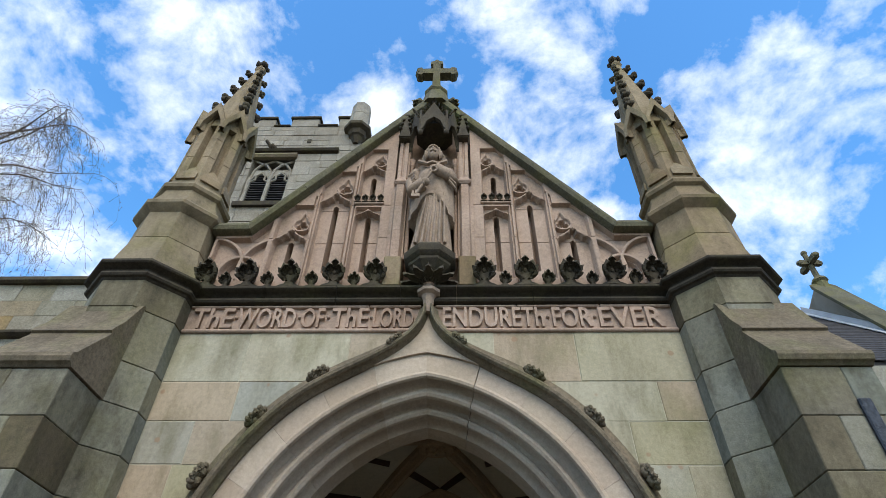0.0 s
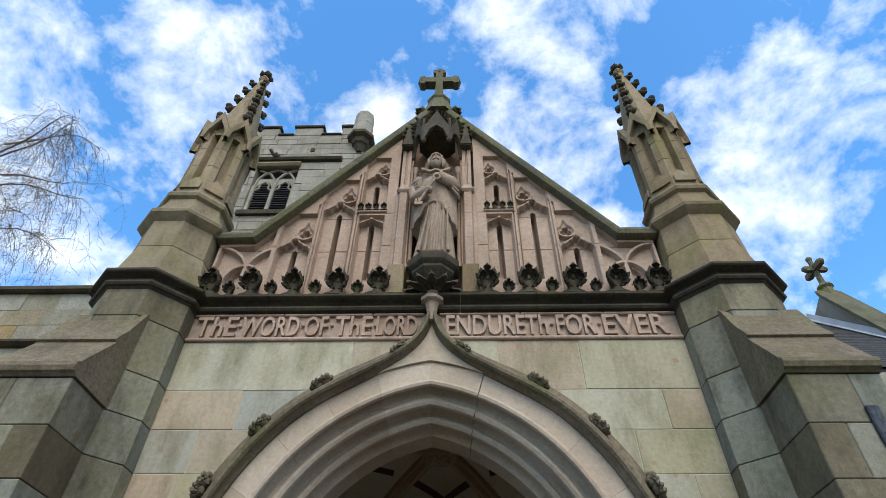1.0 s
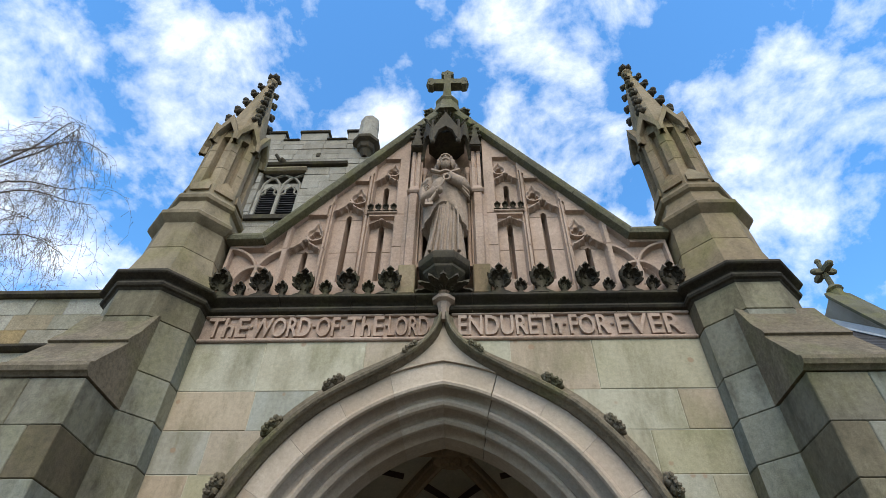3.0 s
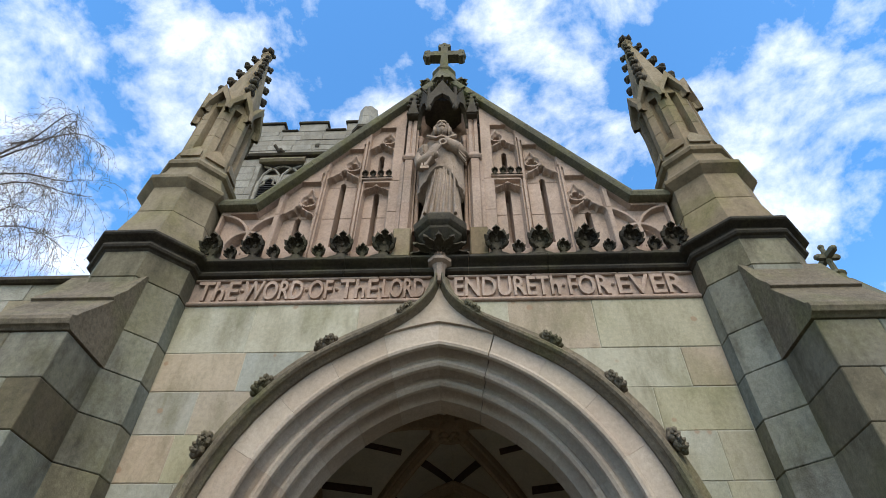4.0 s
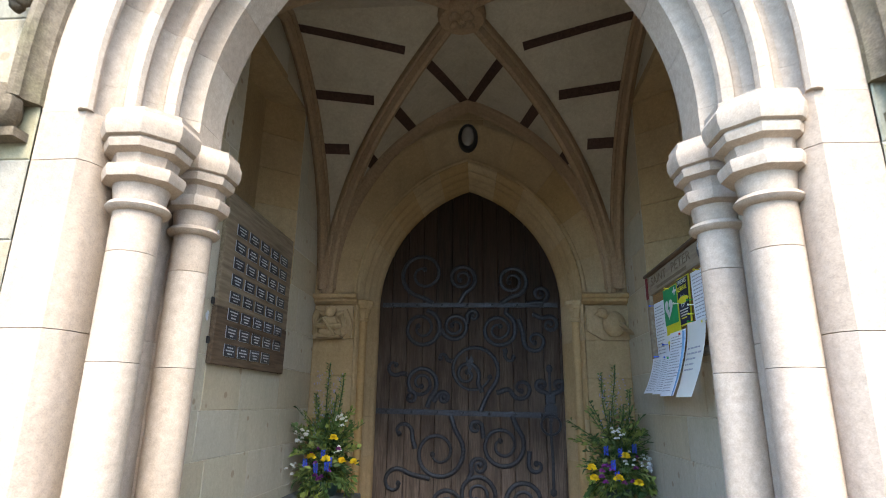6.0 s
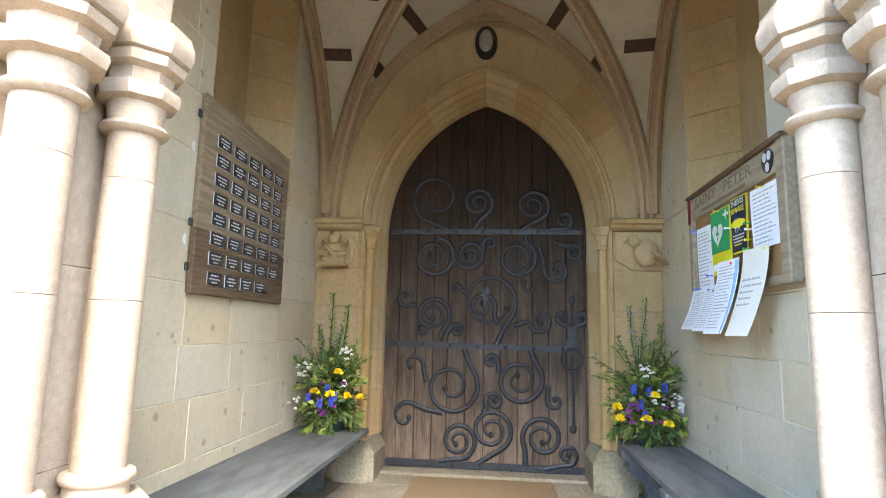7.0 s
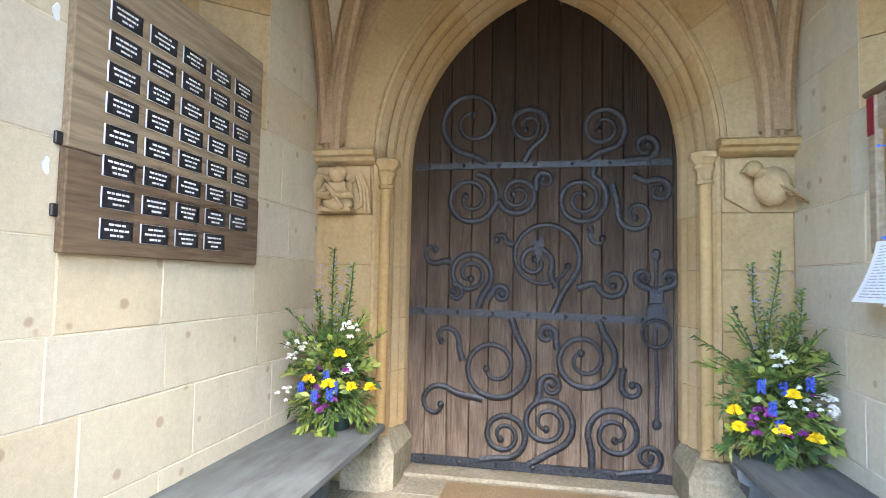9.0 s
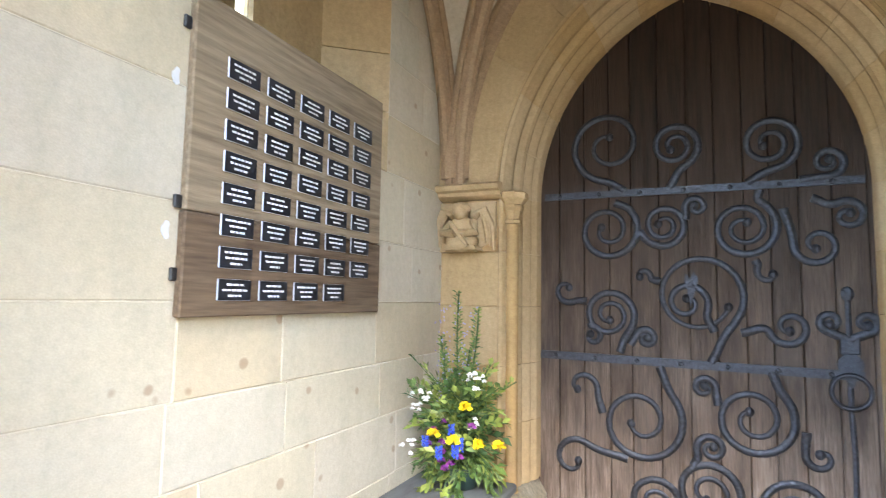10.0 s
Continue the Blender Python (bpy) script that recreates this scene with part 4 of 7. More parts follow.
# vault
ceil = MB()
NX, NY = 64, 64
gx = [-IW + 2 * IW * i / NX for i in range(NX + 1)]
gy = [Y0 + (Y1 - Y0) * j / NY for j in range(NY + 1)]
grid = [[(x, y, vault_z(x, y)) for x in gx] for y in gy]
ceil.loft(grid, closed=False)
structure("ceiling", ceil, M_CELL, "pale stone rib vault over the porch", "ceiling", smooth=20)
structure("porch_roof", MB().prism([(-1.75, 4.1), (1.75, 4.1), (1.5, 4.6), (0, 6.4), (-1.5, 4.6)], 3.43, 7.0), M_SLATE, "slate roof behind the porch gable", "roof")
ribs = thing("vault_ribs", "moulded brown stone ribs meeting at a carved boss", "vault ribs", kind="structure")
RIB = [(1.02 * a_, 1.15 * b_) for a_, b_ in ((-0.062, 0.03), (-0.062, -0.02), (-0.05, -0.035), (-0.038, -0.03), (-0.03, -0.05), (-0.022, -0.075), (0.0, -0.088), (0.022, -0.075), (0.03, -0.05), (0.038, -0.03), (0.05, -0.035), (0.062, -0.02), (0.062, 0.03))]


def rib(path, flatdir=None, prof=RIB, mat=M_RIB, name="rib"):
    P = [Vector(p) for p in path]
    rings = []
    for i, p in enumerate(P):
        t = (P[min(i + 1, len(P) - 1)] - P[max(i - 1, 0)]).normalized()
        h = Vector((t.x, t.y, 0))
        s = flatdir if flatdir else Vector((-h.y, h.x, 0)).normalized()
        up = t.cross(s).normalized()
        up = up if up.z >= 0 or abs(up.z) < 1e-3 else -up
        rings.append([p + s * a + up * b_ for a, b_ in prof])
    return part(name, MB().loft(rings), mat, ribs, smooth=28)


for sx in (-1, 1):
    for sy in (-1, 1):
        pts = []
        for k in range(27):
            z = VS + (VZ - VS) * math.sin(math.pi / 2 * k / 26)
            q = (z - VS)
            fx = math.sqrt(max(0, AX.R ** 2 - q * q)) - AX.c
            fy = math.sqrt(max(0, AY.R ** 2 - q * q)) - AY.c
            pts.append((sx * max(fx, 0.0) * 0.985, YM + sy * max(fy, 0.0) * 0.985, z - 0.01))
        pts.insert(0, (pts[0][0], pts[0][1], 2.03))
        d = Vector((pts[-1][0] - pts[0][0], pts[-1][1] - pts[0][1], 0)).normalized()
        rib(pts[:-1], Vector((-d.y, d.x, 0)))
for yy in (Y1 - 0.035, Y0 + 0.035):
    for s in (-1, 1):
        pts = [(arch_point(AX, s * (1 - k / 20), 0.0)[0], yy, arch_point(AX, s * (1 - k / 20), 0.0)[1]) for k in range(21)]
        rib(pts, Vector((0, 1, 0)))
for sx in (-1, 1):
    for s in (-1, 1):
        pts = [(sx * (IW - 0.05), YM + arch_point(AY, s * (1 - k / 20), 0.0)[0], arch_point(AY, s * (1 - k / 20), 0.0)[1]) for k in range(21)]
        rib(pts, Vector((1, 0, 0)))
# small carved corbels under the ribs beside the entrance
for sx in (-1, 1):
    cbm = MB().loft([[(sx * 1.385, 3.53, z), (sx * (1.385 - r), 3.53, z), (sx * (1.385 - r), 3.53 + r * 0.8, z), (sx * (1.385 - r * 0.6), 3.53 + r * 1.3, z), (sx * 1.385, 3.53 + r * 1.3, z)] for z, r in ((1.70, 0.03), (1.78, 0.10), (1.90, 0.13), (1.95, 0.15), (1.98, 0.19), (2.04, 0.19), (2.06, 0.17))])
    for k in range(5):
        cbm.ball((sx * (1.27 + 0.03 * (k % 2)), 3.58 + 0.035 * k, 1.84 + 0.03 * math.sin(2.0 * k)), 0.05, 0.05, 0.05, 9, 6, lambda th, ph: 0.2 * math.sin(4 * th))
    part("rib_corbel", cbm, M_OCHRE, ribs, "carved ochre corbel", smooth=40)
# carved boss
boss = MB().loft([circ(0, YM, r, z, 24) for z, r in ((3.99, 0.16), (3.87, 0.18), (3.84, 0.175), (3.82, 0.16), (3.824, 0.13))])
part("boss", boss, M_RIB, ribs, "round carved vault boss", smooth=30)
bl = MB()
for k in range(4):
    a = k * math.pi / 2 + math.pi / 4
    bl.ball((0.07 * math.sin(a), YM - 0.07 * math.cos(a), 3.82), 0.046, 0.046, 0.02, 10, 5, lambda th, ph: 0.2 * math.sin(3 * th))
bl.ball((0, YM, 3.815), 0.03, 0.03, 0.022)
part("boss_leaves", bl, M_RIB, ribs, smooth=60)

# dark stone bands across the vault cells
def band_strip(p, q, half, nseg=10):
    top, low = [], []
    P, Q = Vector(p), Vector(q)
    d = (Q - P).normalized()
    s = Vector((-d.y, d.x)) * half
    for k in range(nseg + 1):
        w = P.lerp(Q, k / nseg)
        top.append([(w.x - s.x, w.y - s.y, vault_z(w.x - s.x, w.y - s.y) - 0.004), (w.x + s.x, w.y + s.y, vault_z(w.x + s.x, w.y + s.y) - 0.004)])
    part("band_stone", MB().loft(top, closed=False), M_BAND, ribs, "dark red-brown stone band")


def groin_x(f):
    """Place on the diagonal at fraction f of the half height's span."""
    z = f
    q = z - VS
    return math.sqrt(max(0, AX.R ** 2 - q * q)) - AX.c, math.sqrt(max(0, AY.R ** 2 - q * q)) - AY.c


for xd, yd_, yw, half in ((0.47, 5.31, 5.075, 0.034), (0.78, 5.67, 5.605, 0.034), (1.05, 5.975, 5.965, 0.030)):
    for sx in (-1, 1):
        for sy in (-1, 1):
            band_strip((sx * xd, YM + sy * (yd_ - YM)), (sx * (IW - 0.02), YM + sy * (yw - YM)), half)
for px, py, qx in ((0.315, 5.43, 0.016), (0.635, 5.72, 0.52), (0.912, 6.03, 0.885)):
    for sx in (-1, 1):
        for sy in (-1, 1):
            band_strip((sx * px, YM + sy * (py - YM)), (sx * qx, YM + sy * (Y1 - 0.03 - YM)), 0.036)

# door: planks, iron straps and scrolls
DY = 6.80
door = thing("door_1", "old dark oak plank door with wrought-iron scroll straps, closed", "door", (0, DY, 0), kind="structure")
rng = random.Random(5)
x = -0.895
while x < 0.895:
    x1 = min(x + rng.uniform(0.125, 0.16), 0.895)
    n = 6
    top = [(x1 - (x1 - x) * k / n, DOOR.height(x1 - (x1 - x) * k / n, 0.03) if abs(x1 - (x1 - x) * k / n) < 0.897 else 2.0) for k in range(n + 1)]
    yo = rng.uniform(-0.003, 0.003)
    a, b_ = x + 0.002, x1 - 0.002
    pts = [(a, 0.03), (b_, 0.03)] + [(min(max(u, a), b_), z) for u, z in top]
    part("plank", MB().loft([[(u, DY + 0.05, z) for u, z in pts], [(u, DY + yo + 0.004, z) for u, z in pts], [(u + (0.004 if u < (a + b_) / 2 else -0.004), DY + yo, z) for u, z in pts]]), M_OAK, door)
    x = x1
# unseen panel added behind the planks to stop light through the gaps
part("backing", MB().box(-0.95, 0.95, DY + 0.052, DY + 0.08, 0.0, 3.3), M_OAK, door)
IY = DY - 0.008


def strap(z, x0, x1, h, tilt=0.0):
    s = part("strap_hinge", MB().loft([[(x, IY + (0.006 if e else -0.006), zz) for x, zz in ((x0, z - h), (x1, z - h + tilt), (x1, z + h + tilt), (x0, z + h))] for e in (1, 0)]), M_IRON, door)
    for k in range(7):
        xx = x0 + (x1 - x0) * (k + 0.4) / 7
        part("stud", MB().ball((xx, IY - 0.008, z + tilt * (xx - x0) / (x1 - x0)), 0.013, 0.009, 0.013, 10, 6), M_IRON, s, smooth=60)


def scroll(sx, sz, cx, cz, R, a0, turns, hand, inner=0.22, w=0.0175):
    """A forged scroll: springs from (sx, sz), joins a circle of radius R about (cx, cz) at angle a0 and winds inwards; hand +1 anticlockwise."""
    a = radians(a0)
    p3 = Vector((cx + R * math.cos(a), cz + R * math.sin(a)))
    tan = Vector((-math.sin(a), math.cos(a))) * hand
    p0 = Vector((sx, sz))
    d = (p3 - p0).length
    p1, p2 = p0 + (p3 - p0) * 0.35, p3 - tan * d * 0.45
    pts = []
    for k in range(8):
        u = k / 8
        q = p0 * (1 - u) ** 3 + p1 * 3 * u * (1 - u) ** 2 + p2 * 3 * u * u * (1 - u) + p3 * u ** 3
        pts.append((q.x, IY, q.y))
    n = max(8, int(26 * turns))
    for k in range(n + 1):
        u = k / n
        r = R * (1 - (1 - inner) * u ** 1.15)
        b_ = a + hand * turns * 2 * math.pi * u
        pts.append((cx + r * math.cos(b_), IY, cz + r * math.sin(b_)))
    mb = MB().tube(pts, w, 6, 0.6, (0, 1, 0), lambda u: 1.35 - 0.7 * u)
    e = pts[-1]
    mb.ball((e[0], IY - 0.004, e[2]), 0.023, 0.011, 0.023, 9, 6, lambda th, ph: 0.18 * math.sin(3 * th))
    part("iron_scroll", mb, M_IRON, door, smooth=50)


strap(2.035, -0.84, 0.84, 0.021)
strap(1.045, -0.865, 0.80, 0.024, -0.02)
strap(0.06, -0.84, 0.85, 0.03, -0.01)
# scrolls of the lower, middle and upper fields
for args in ((-0.17, 1.01, -0.28, 0.69, 0.235, 35, 1.55, -1), (0.39, 1.02, 0.298, 0.76, 0.20, 40, 1.8, -1), (-0.36, 0.08, -0.21, 0.25, 0.15, -90, 1.9, 1), (-0.05, 0.07, 0.067, 0.344, 0.172, -60, 1.9, 1),
             (0.35, 0.07, 0.49, 0.30, 0.168, 200, 1.8, -1), (0.5, 0.05, 0.69, 0.17, 0.085, -90, 1.3, 1), (0.0, 0.48, 0.09, 0.58, 0.075, 200, 1.4, -1), (-0.49, 0.72, -0.62, 0.86, 0.10, 0, 0.6, 1), (-0.35, 0.47, -0.66, 0.43, 0.125, 60, 0.8, 1),
             (0.13, 0.82, 0.06, 0.91, 0.06, 0, 1.2, 1), (0.54, 0.72, 0.60, 0.60, 0.07, 180, 0.8, 1)):
    scroll(*args)
for args in ((0.10, 1.05, 0.043, 1.42, 0.232, -40, 1.05, 1, 0.7), (0.12, 1.22, -0.02, 1.38, 0.115, -20, 1.3, 1), (-0.39, 1.08, -0.45, 1.30, 0.15, -40, 1.9, 1), (0.25, 1.22, 0.48, 1.26, 0.10, 200, 1.2, 1), (0.33, 1.62, 0.40, 1.55, 0.07, 150, 0.5, 1),
             (-0.33, 1.13, -0.24, 1.17, 0.055, 150, 1.4, -1), (-0.56, 1.25, -0.55, 1.17, 0.06, 90, 0.9, -1), (-0.58, 1.38, -0.70, 1.45, 0.085, -60, 0.7, -1), (-0.16, 1.50, -0.26, 1.53, 0.05, 0, 0.5, 1)):
    scroll(*args)
for args in ((-0.41, 1.98, -0.455, 1.81, 0.18, 40, 1.7, -1), (-0.30, 1.74, -0.137, 1.831, 0.13, 200, 1.9, 1), (-0.02, 1.86, 0.04, 1.93, 0.06, 200, 1.2, -1), (0.36, 2.01, 0.278, 1.80, 0.168, 60, 2.0, -1), (0.47, 1.9, 0.62, 1.70, 0.11, 180, 1.2, 1),
             (0.60, 1.95, 0.76, 1.85, 0.08, 120, 1.2, -1), (-0.10, 2.05, -0.07, 2.30, 0.135, -60, 1.8, 1), (-0.35, 2.05, -0.445, 2.34, 0.225, -100, 1.5, -1), (0.30, 2.05, 0.413, 2.27, 0.15, -80, 1.8, 1), (0.55, 2.05, 0.68, 2.14, 0.08, -90, 1.4, 1)):
    scroll(*args)
lf = MB()
lf.prism([(0.0, 1.36), (0.03, 1.46), (0.045, 1.52), (0.02, 1.56), (0.0, 1.52), (-0.025, 1.55), (-0.03, 1.50), (-0.012, 1.44)], IY - 0.010, IY + 0.002)
part("iron_tulip", lf, M_IRON, door)
for s in (-1, 1):
    scroll(0.74, 1.20, 0.74 + s * 0.075, 1.29, 0.05, 90 - s * 70, 0.8, s)
ring = part("ring_handle", MB().tube([(0.735 + 0.085 * math.sin(2 * math.pi * k / 28), IY - 0.02, 0.945 + 0.085 * math.cos(2 * math.pi * k / 28)) for k in range(29)], 0.011, 8), M_IRON, door, "iron ring handle", smooth=60)
part("handle_plate", MB().prism([(0.74 + 0.045 * math.sin(a) * (1 + 0.3 * math.cos(4 * a)), 1.08 + 0.10 * math.cos(a) * (1 + 0.2 * math.cos(4 * a))) for a in [2 * math.pi * k / 32 for k in range(32)]], IY - 0.008, IY + 0.004), M_IRON, door)
part("latch_bar", MB().tube([(0.74, IY, 0.40), (0.745, IY, 0.62), (0.735, IY, 0.85), (0.74, IY, 1.2), (0.74, IY, 1.42)], 0.013, 6, 0.6).ball((0.74, IY, 1.44), 0.03, 0.01, 0.04).ball((0.74, IY, 0.38), 0.03, 0.01, 0.035), M_IRON, door, smooth=50)
part("keyhole_plate", MB().cbox(0.695, 0.785, IY - 0.012, IY + 0.004, 1.13, 1.22, 0.006), M_IRON, door)


# ================= carved work on the front =================
def leaf(mb, base, along, face, L, W, curl_=0.5, lobes=3, nu=7, nv=4, thick=0.008):
    """A lobed carved leaf that grows from base and curls over towards face."""
    A, F = Vector(along).normalized(), Vector(face).normalized()
    S = A.cross(F).normalized()
    F = S.cross(A).normalized()
    up, dn = [], []
    for i in range(nu + 1):
        u = i / nu
        ang = curl_ * u * 2.0
        p = Vector(base) + A * (L * (math.sin(ang) / max(curl_ * 2, 1e-3) if curl_ else u)) + F * (L * (1 - math.cos(ang)) / max(curl_ * 2, 1e-3))
        t = A * math.cos(ang) + F * math.sin(ang)
        nrm = F * math.cos(ang) - A * math.sin(ang)
        w = W * (math.sin(math.pi * min(1, u * 0.93 + 0.07)) ** 0.55) * (0.72 + 0.28 * math.cos(2 * math.pi * lobes * u + math.pi)) * (1 - 0.35 * u)
        row, row2 = [], []
        for j in range(nv + 1):
            v = 2 * j / nv - 1
            h = 0.22 * W * (abs(v) ** 1.5) - 0.05 * W * math.cos(math.pi * 3 * v)
            q = p + S * (w * v) + nrm * h
            row.append(q)
            row2.append(q - nrm * thick)
        up.append(row)
        dn.append(row2)
    mb.loft([r + list(reversed(d)) for r, d in zip(up, dn)])
    return mb


def place_copy(src, parent, m):
    """Another object on the same mesh, under a parent."""
    ob = new(src.name.split(".")[0], src.data)
    ob.parent = parent
    t, p = Vector((0, 0, 0)), parent
    while p:
        t += p.location
        p = p.parent
    ob.matrix_basis = Matrix.Translation(-t) @ m
    return ob


def crest_mesh(h):
    """A stiff-leaf crest: a flared foot, a stalk, and tiers of lobed leaves that curl forward and out."""
    mb = MB()
    mb.loft([[(h * w * sx, h * d * sy - 0.005, h * z) for sx, sy in ((-1, -1), (0, -1.3), (1, -1), (1, 1), (-1, 1))] for z, w, d in ((-0.03, 0.44, 0.12), (0.03, 0.36, 0.12), (0.10, 0.18, 0.12), (0.26, 0.12, 0.12), (0.42, 0.18, 0.14), (0.80, 0.14, 0.10))])
    leaf(mb, (0, -0.06 * h, 0.42 * h), (0, -0.12, 1), (0, -1, 0.1), 0.76 * h, 0.36 * h, 0.55, 4, 12, 6, 0.05 * h)
    for s in (-1, 1):
        for ang, z, L, W in ((34, 0.42, 0.64, 0.30), (70, 0.36, 0.62, 0.29), (112, 0.36, 0.52, 0.25)):
            a = radians(ang)
            leaf(mb, (s * 0.05 * h, -0.07 * h, z * h), (s * math.sin(a), -0.22, math.cos(a)), (0, -1, 0.15), L * h, W * h, 0.72, 3, 10, 6, 0.05 * h)
    mb.ball((0, -0.20 * h, 0.56 * h), 0.07 * h, 0.06 * h, 0.10 * h, 8, 5)
    return mb


cresting = thing("leaf_cresting", "row of dark carved stone leaves standing on the cornice", "cresting", kind="structure")
big = make("crest_leaf", crest_mesh(0.21), M_CARVE, cresting, smooth=45)
small = make("crest_bud", crest_mesh(0.115), M_CARVE, cresting, smooth=45)
big.matrix_basis, small.matrix_basis = pose(-1.63, 2.97, 4.186), pose(-1.49, 2.97, 4.186)
rng = random.Random(3)
for x in (-1.33, -1.02, -0.70, -0.40, 0.40, 0.70, 1.02, 1.33, 1.63):
    place_copy(big, cresting, pose(x, 2.97, 4.186, rng.uniform(-4, 4), 0, rng.uniform(-6, 6)) @ Matrix.Scale(rng.uniform(0.94, 1.05), 4))
for x in (-1.18, -0.86, -0.55, 0.55, 0.86, 1.18, 1.49):
    place_copy(small, cresting, pose(x, 2.97, 4.186, 0, 0, rng.uniform(-6, 6)) @ Matrix.Scale(rng.uniform(0.93, 1.06), 4))
for side in (-1, 1):
    tr = MB().cbox(side * 0.405, side * 0.66, 2.985, 3.03, 5.105, 5.128, 0.006)
    for k in range(4):
        place_copy(small, cresting, pose(side * (0.435 + 0.065 * k), 2.99, 5.128) @ Matrix.Scale(0.58, 4))
    part("transom", tr, M_PINK, cresting)

# crockets on the hood, label stops
cr = MB()
for dx, dz, s in ((-0.045, 0.012, 0.9), (0.0, 0.02, 1.1), (0.045, 0.01, 0.85), (0.02, -0.005, 0.9), (-0.025, -0.008, 0.9)):
    cr.ball((dx, -0.012, dz), 0.03 * s, 0.032 * s, 0.026 * s, 10, 7, lambda th, ph: 0.22 * math.sin(4 * th + 7 * dx * 20) * math.sin(3 * ph))
for k in range(7):
    a = radians(-100 + 33 * k)
    leaf(cr, (0.02 * math.sin(a), -0.02, 0.0), (1.3 * math.sin(a), -0.35, 0.55 * math.cos(a)), (0, -0.7, 0.5), 0.06, 0.03, 0.95, 3, 7, 4, 0.008)
c0 = make("hood_crocket", cr, M_HOOD, hood, "dark weathered leaf crocket", smooth=50)
for k, (x, z) in enumerate(((0.208, 3.700), (0.678, 3.455), (1.003, 3.170), (1.243, 2.820), (1.378, 2.437))):
    for side in (-1, 1):
        nx, nz = x + PORCH.c, z - PORCH.spring
        ang = side * (math.degrees(math.atan2(nx, nz)) if k else 42)
        m = pose(side * x, 2.955, z, 0, ang, 0) @ Matrix.Diagonal((1.15, 1.0, 0.85 + 0.06 * math.sin(5 * k + side), 1.0))
        if not k and side < 0:
            c0.matrix_basis = m
        else:
            place_copy(c0, hood, m)
for side in (-1, 1):
    st = MB()
    cx = side * 1.43
    st.ball((cx, 2.95, 2.0), 0.13, 0.075, 0.10, 14, 9, lambda th, ph: 0.10 * math.sin(5 * th) * math.sin(3 * ph))
    rs = random.Random(17 + side)
    for k in range(9):
        a = 2 * math.pi * k / 9
        leaf(st, (cx + 0.05 * math.cos(a), 2.90, 2.0 + 0.04 * math.sin(a)), (math.cos(a), -0.35, math.sin(a)), (0, -1, 0), rs.uniform(0.075, 0.105), rs.uniform(0.045, 0.06), rs.uniform(0.8, 1.1), 3)
    for k in range(4):
        leaf(st, (cx + rs.uniform(-0.05, 0.05), 2.89, 1.98 + rs.uniform(-0.05, 0.05)), (rs.uniform(-1, 1), -0.6, rs.uniform(-0.8, 0.8)), (0, -1, 0.3), 0.08, 0.035, 0.8, 2)
    st.box(cx - 0.13, cx + 0.13, 2.94, 3.01, 1.90, 1.93)
    part("label_stop", st, M_HOOD, hood, "carved foliage label stop, mossy", smooth=45)

# ================= niche, statue, cross =================
niche = thing("statue_niche", "canopied stone niche with slender buttresses in the gable", "niche", kind="structure")
for side in (-1, 1):
    part("pier_base", MB().cbox(side * 0.215, side * 0.345, 2.94, 3.2, 4.185, 4.47, 0.008), M_TURRET, niche)
    for z0, z1 in ((4.47, 4.76), (4.76, 5.04), (5.04, 5.31)):
        part("pier_stone", MB().loft([[(side * x, y, z) for x, y in ((0.228, 3.2), (0.228, 2.99), (0.245, 2.95), (0.305, 2.95), (0.318, 2.975), (0.345, 2.985), (0.345, 3.2))] for z in (z0 + 0.001, z1 - 0.001)]), M_PINK, niche)
    part("pier_cap", MB().loft([[(side * x, y, z) for x, y in ((0.225 - k, 3.2), (0.225 - k, 2.945 - k), (0.32 + k, 2.945 - k), (0.32 + k, 3.2))] for z, k in ((5.31, 0.0), (5.33, 0.014), (5.345, 0.014), (5.36, 0.0), (5.42, -0.02))]), M_PINK, niche)
    for z0, z1 in ((5.40, 5.68), (5.68, 5.93)):
        part("pier_stone", MB().loft([[(side * x, y, z) for x, y in ((0.232, 3.2), (0.232, 2.965), (0.262, 2.965), (0.266, 2.98), (0.278, 2.98), (0.282, 2.965), (0.312, 2.965), (0.312, 3.2))] for z in (z0 + 0.001, z1 - 0.001)]), M_PINK, niche)
    pn = MB().loft([[(side * 0.272 + sx * a, 2.955 + sy * a, z) for sx, sy in ((-1, -1), (1, -1), (1, 1), (-1, 1))] for z, a in ((5.92, 0.045), (5.95, 0.055), (5.97, 0.05), (6.0, 0.042), (6.30, 0.016), (6.31, 0.03), (6.33, 0.03), (6.35, 0.012))])
    pn.prism([(side * 0.272 - 0.055, 5.93), (side * 0.272 + 0.055, 5.93), (side * 0.272, 6.06)], 2.895, 2.915)
    for k, z in enumerate((6.08, 6.16, 6.24)):
        for sx, sy in ((-1, -1), (1, -1), (1, 1), (-1, 1)):
            a = 0.038 - 0.009 * k
            pn.ball((side * 0.272 + sx * (a + 0.006), 2.955 + sy * (a + 0.006), z), 0.017, 0.017, 0.015, 7, 5)
    part("pinnacle", pn, M_CARVE, niche, "small crocketed pinnacle", smooth=45)
    part("colonnette", MB().loft([circ(side * 0.196, 3.03, r, z, 12) for z, r in ((4.50, 0.026), (4.54, 0.026), (4.55, 0.017), (5.62, 0.017), (5.64, 0.028), (5.66, 0.02), (5.70, 0.032), (5.72, 0.032))]), M_PINK, niche, smooth=40)
    part("niche_reveal", MB().box(side * 0.215, side * 0.235, 3.0, 3.2, 4.46, 6.1), M_PINK, niche)
part("niche_back", MB().box(-0.235, 0.235, 3.165, 3.2, 4.27, 6.3), M_PINK, niche)
can = MB()
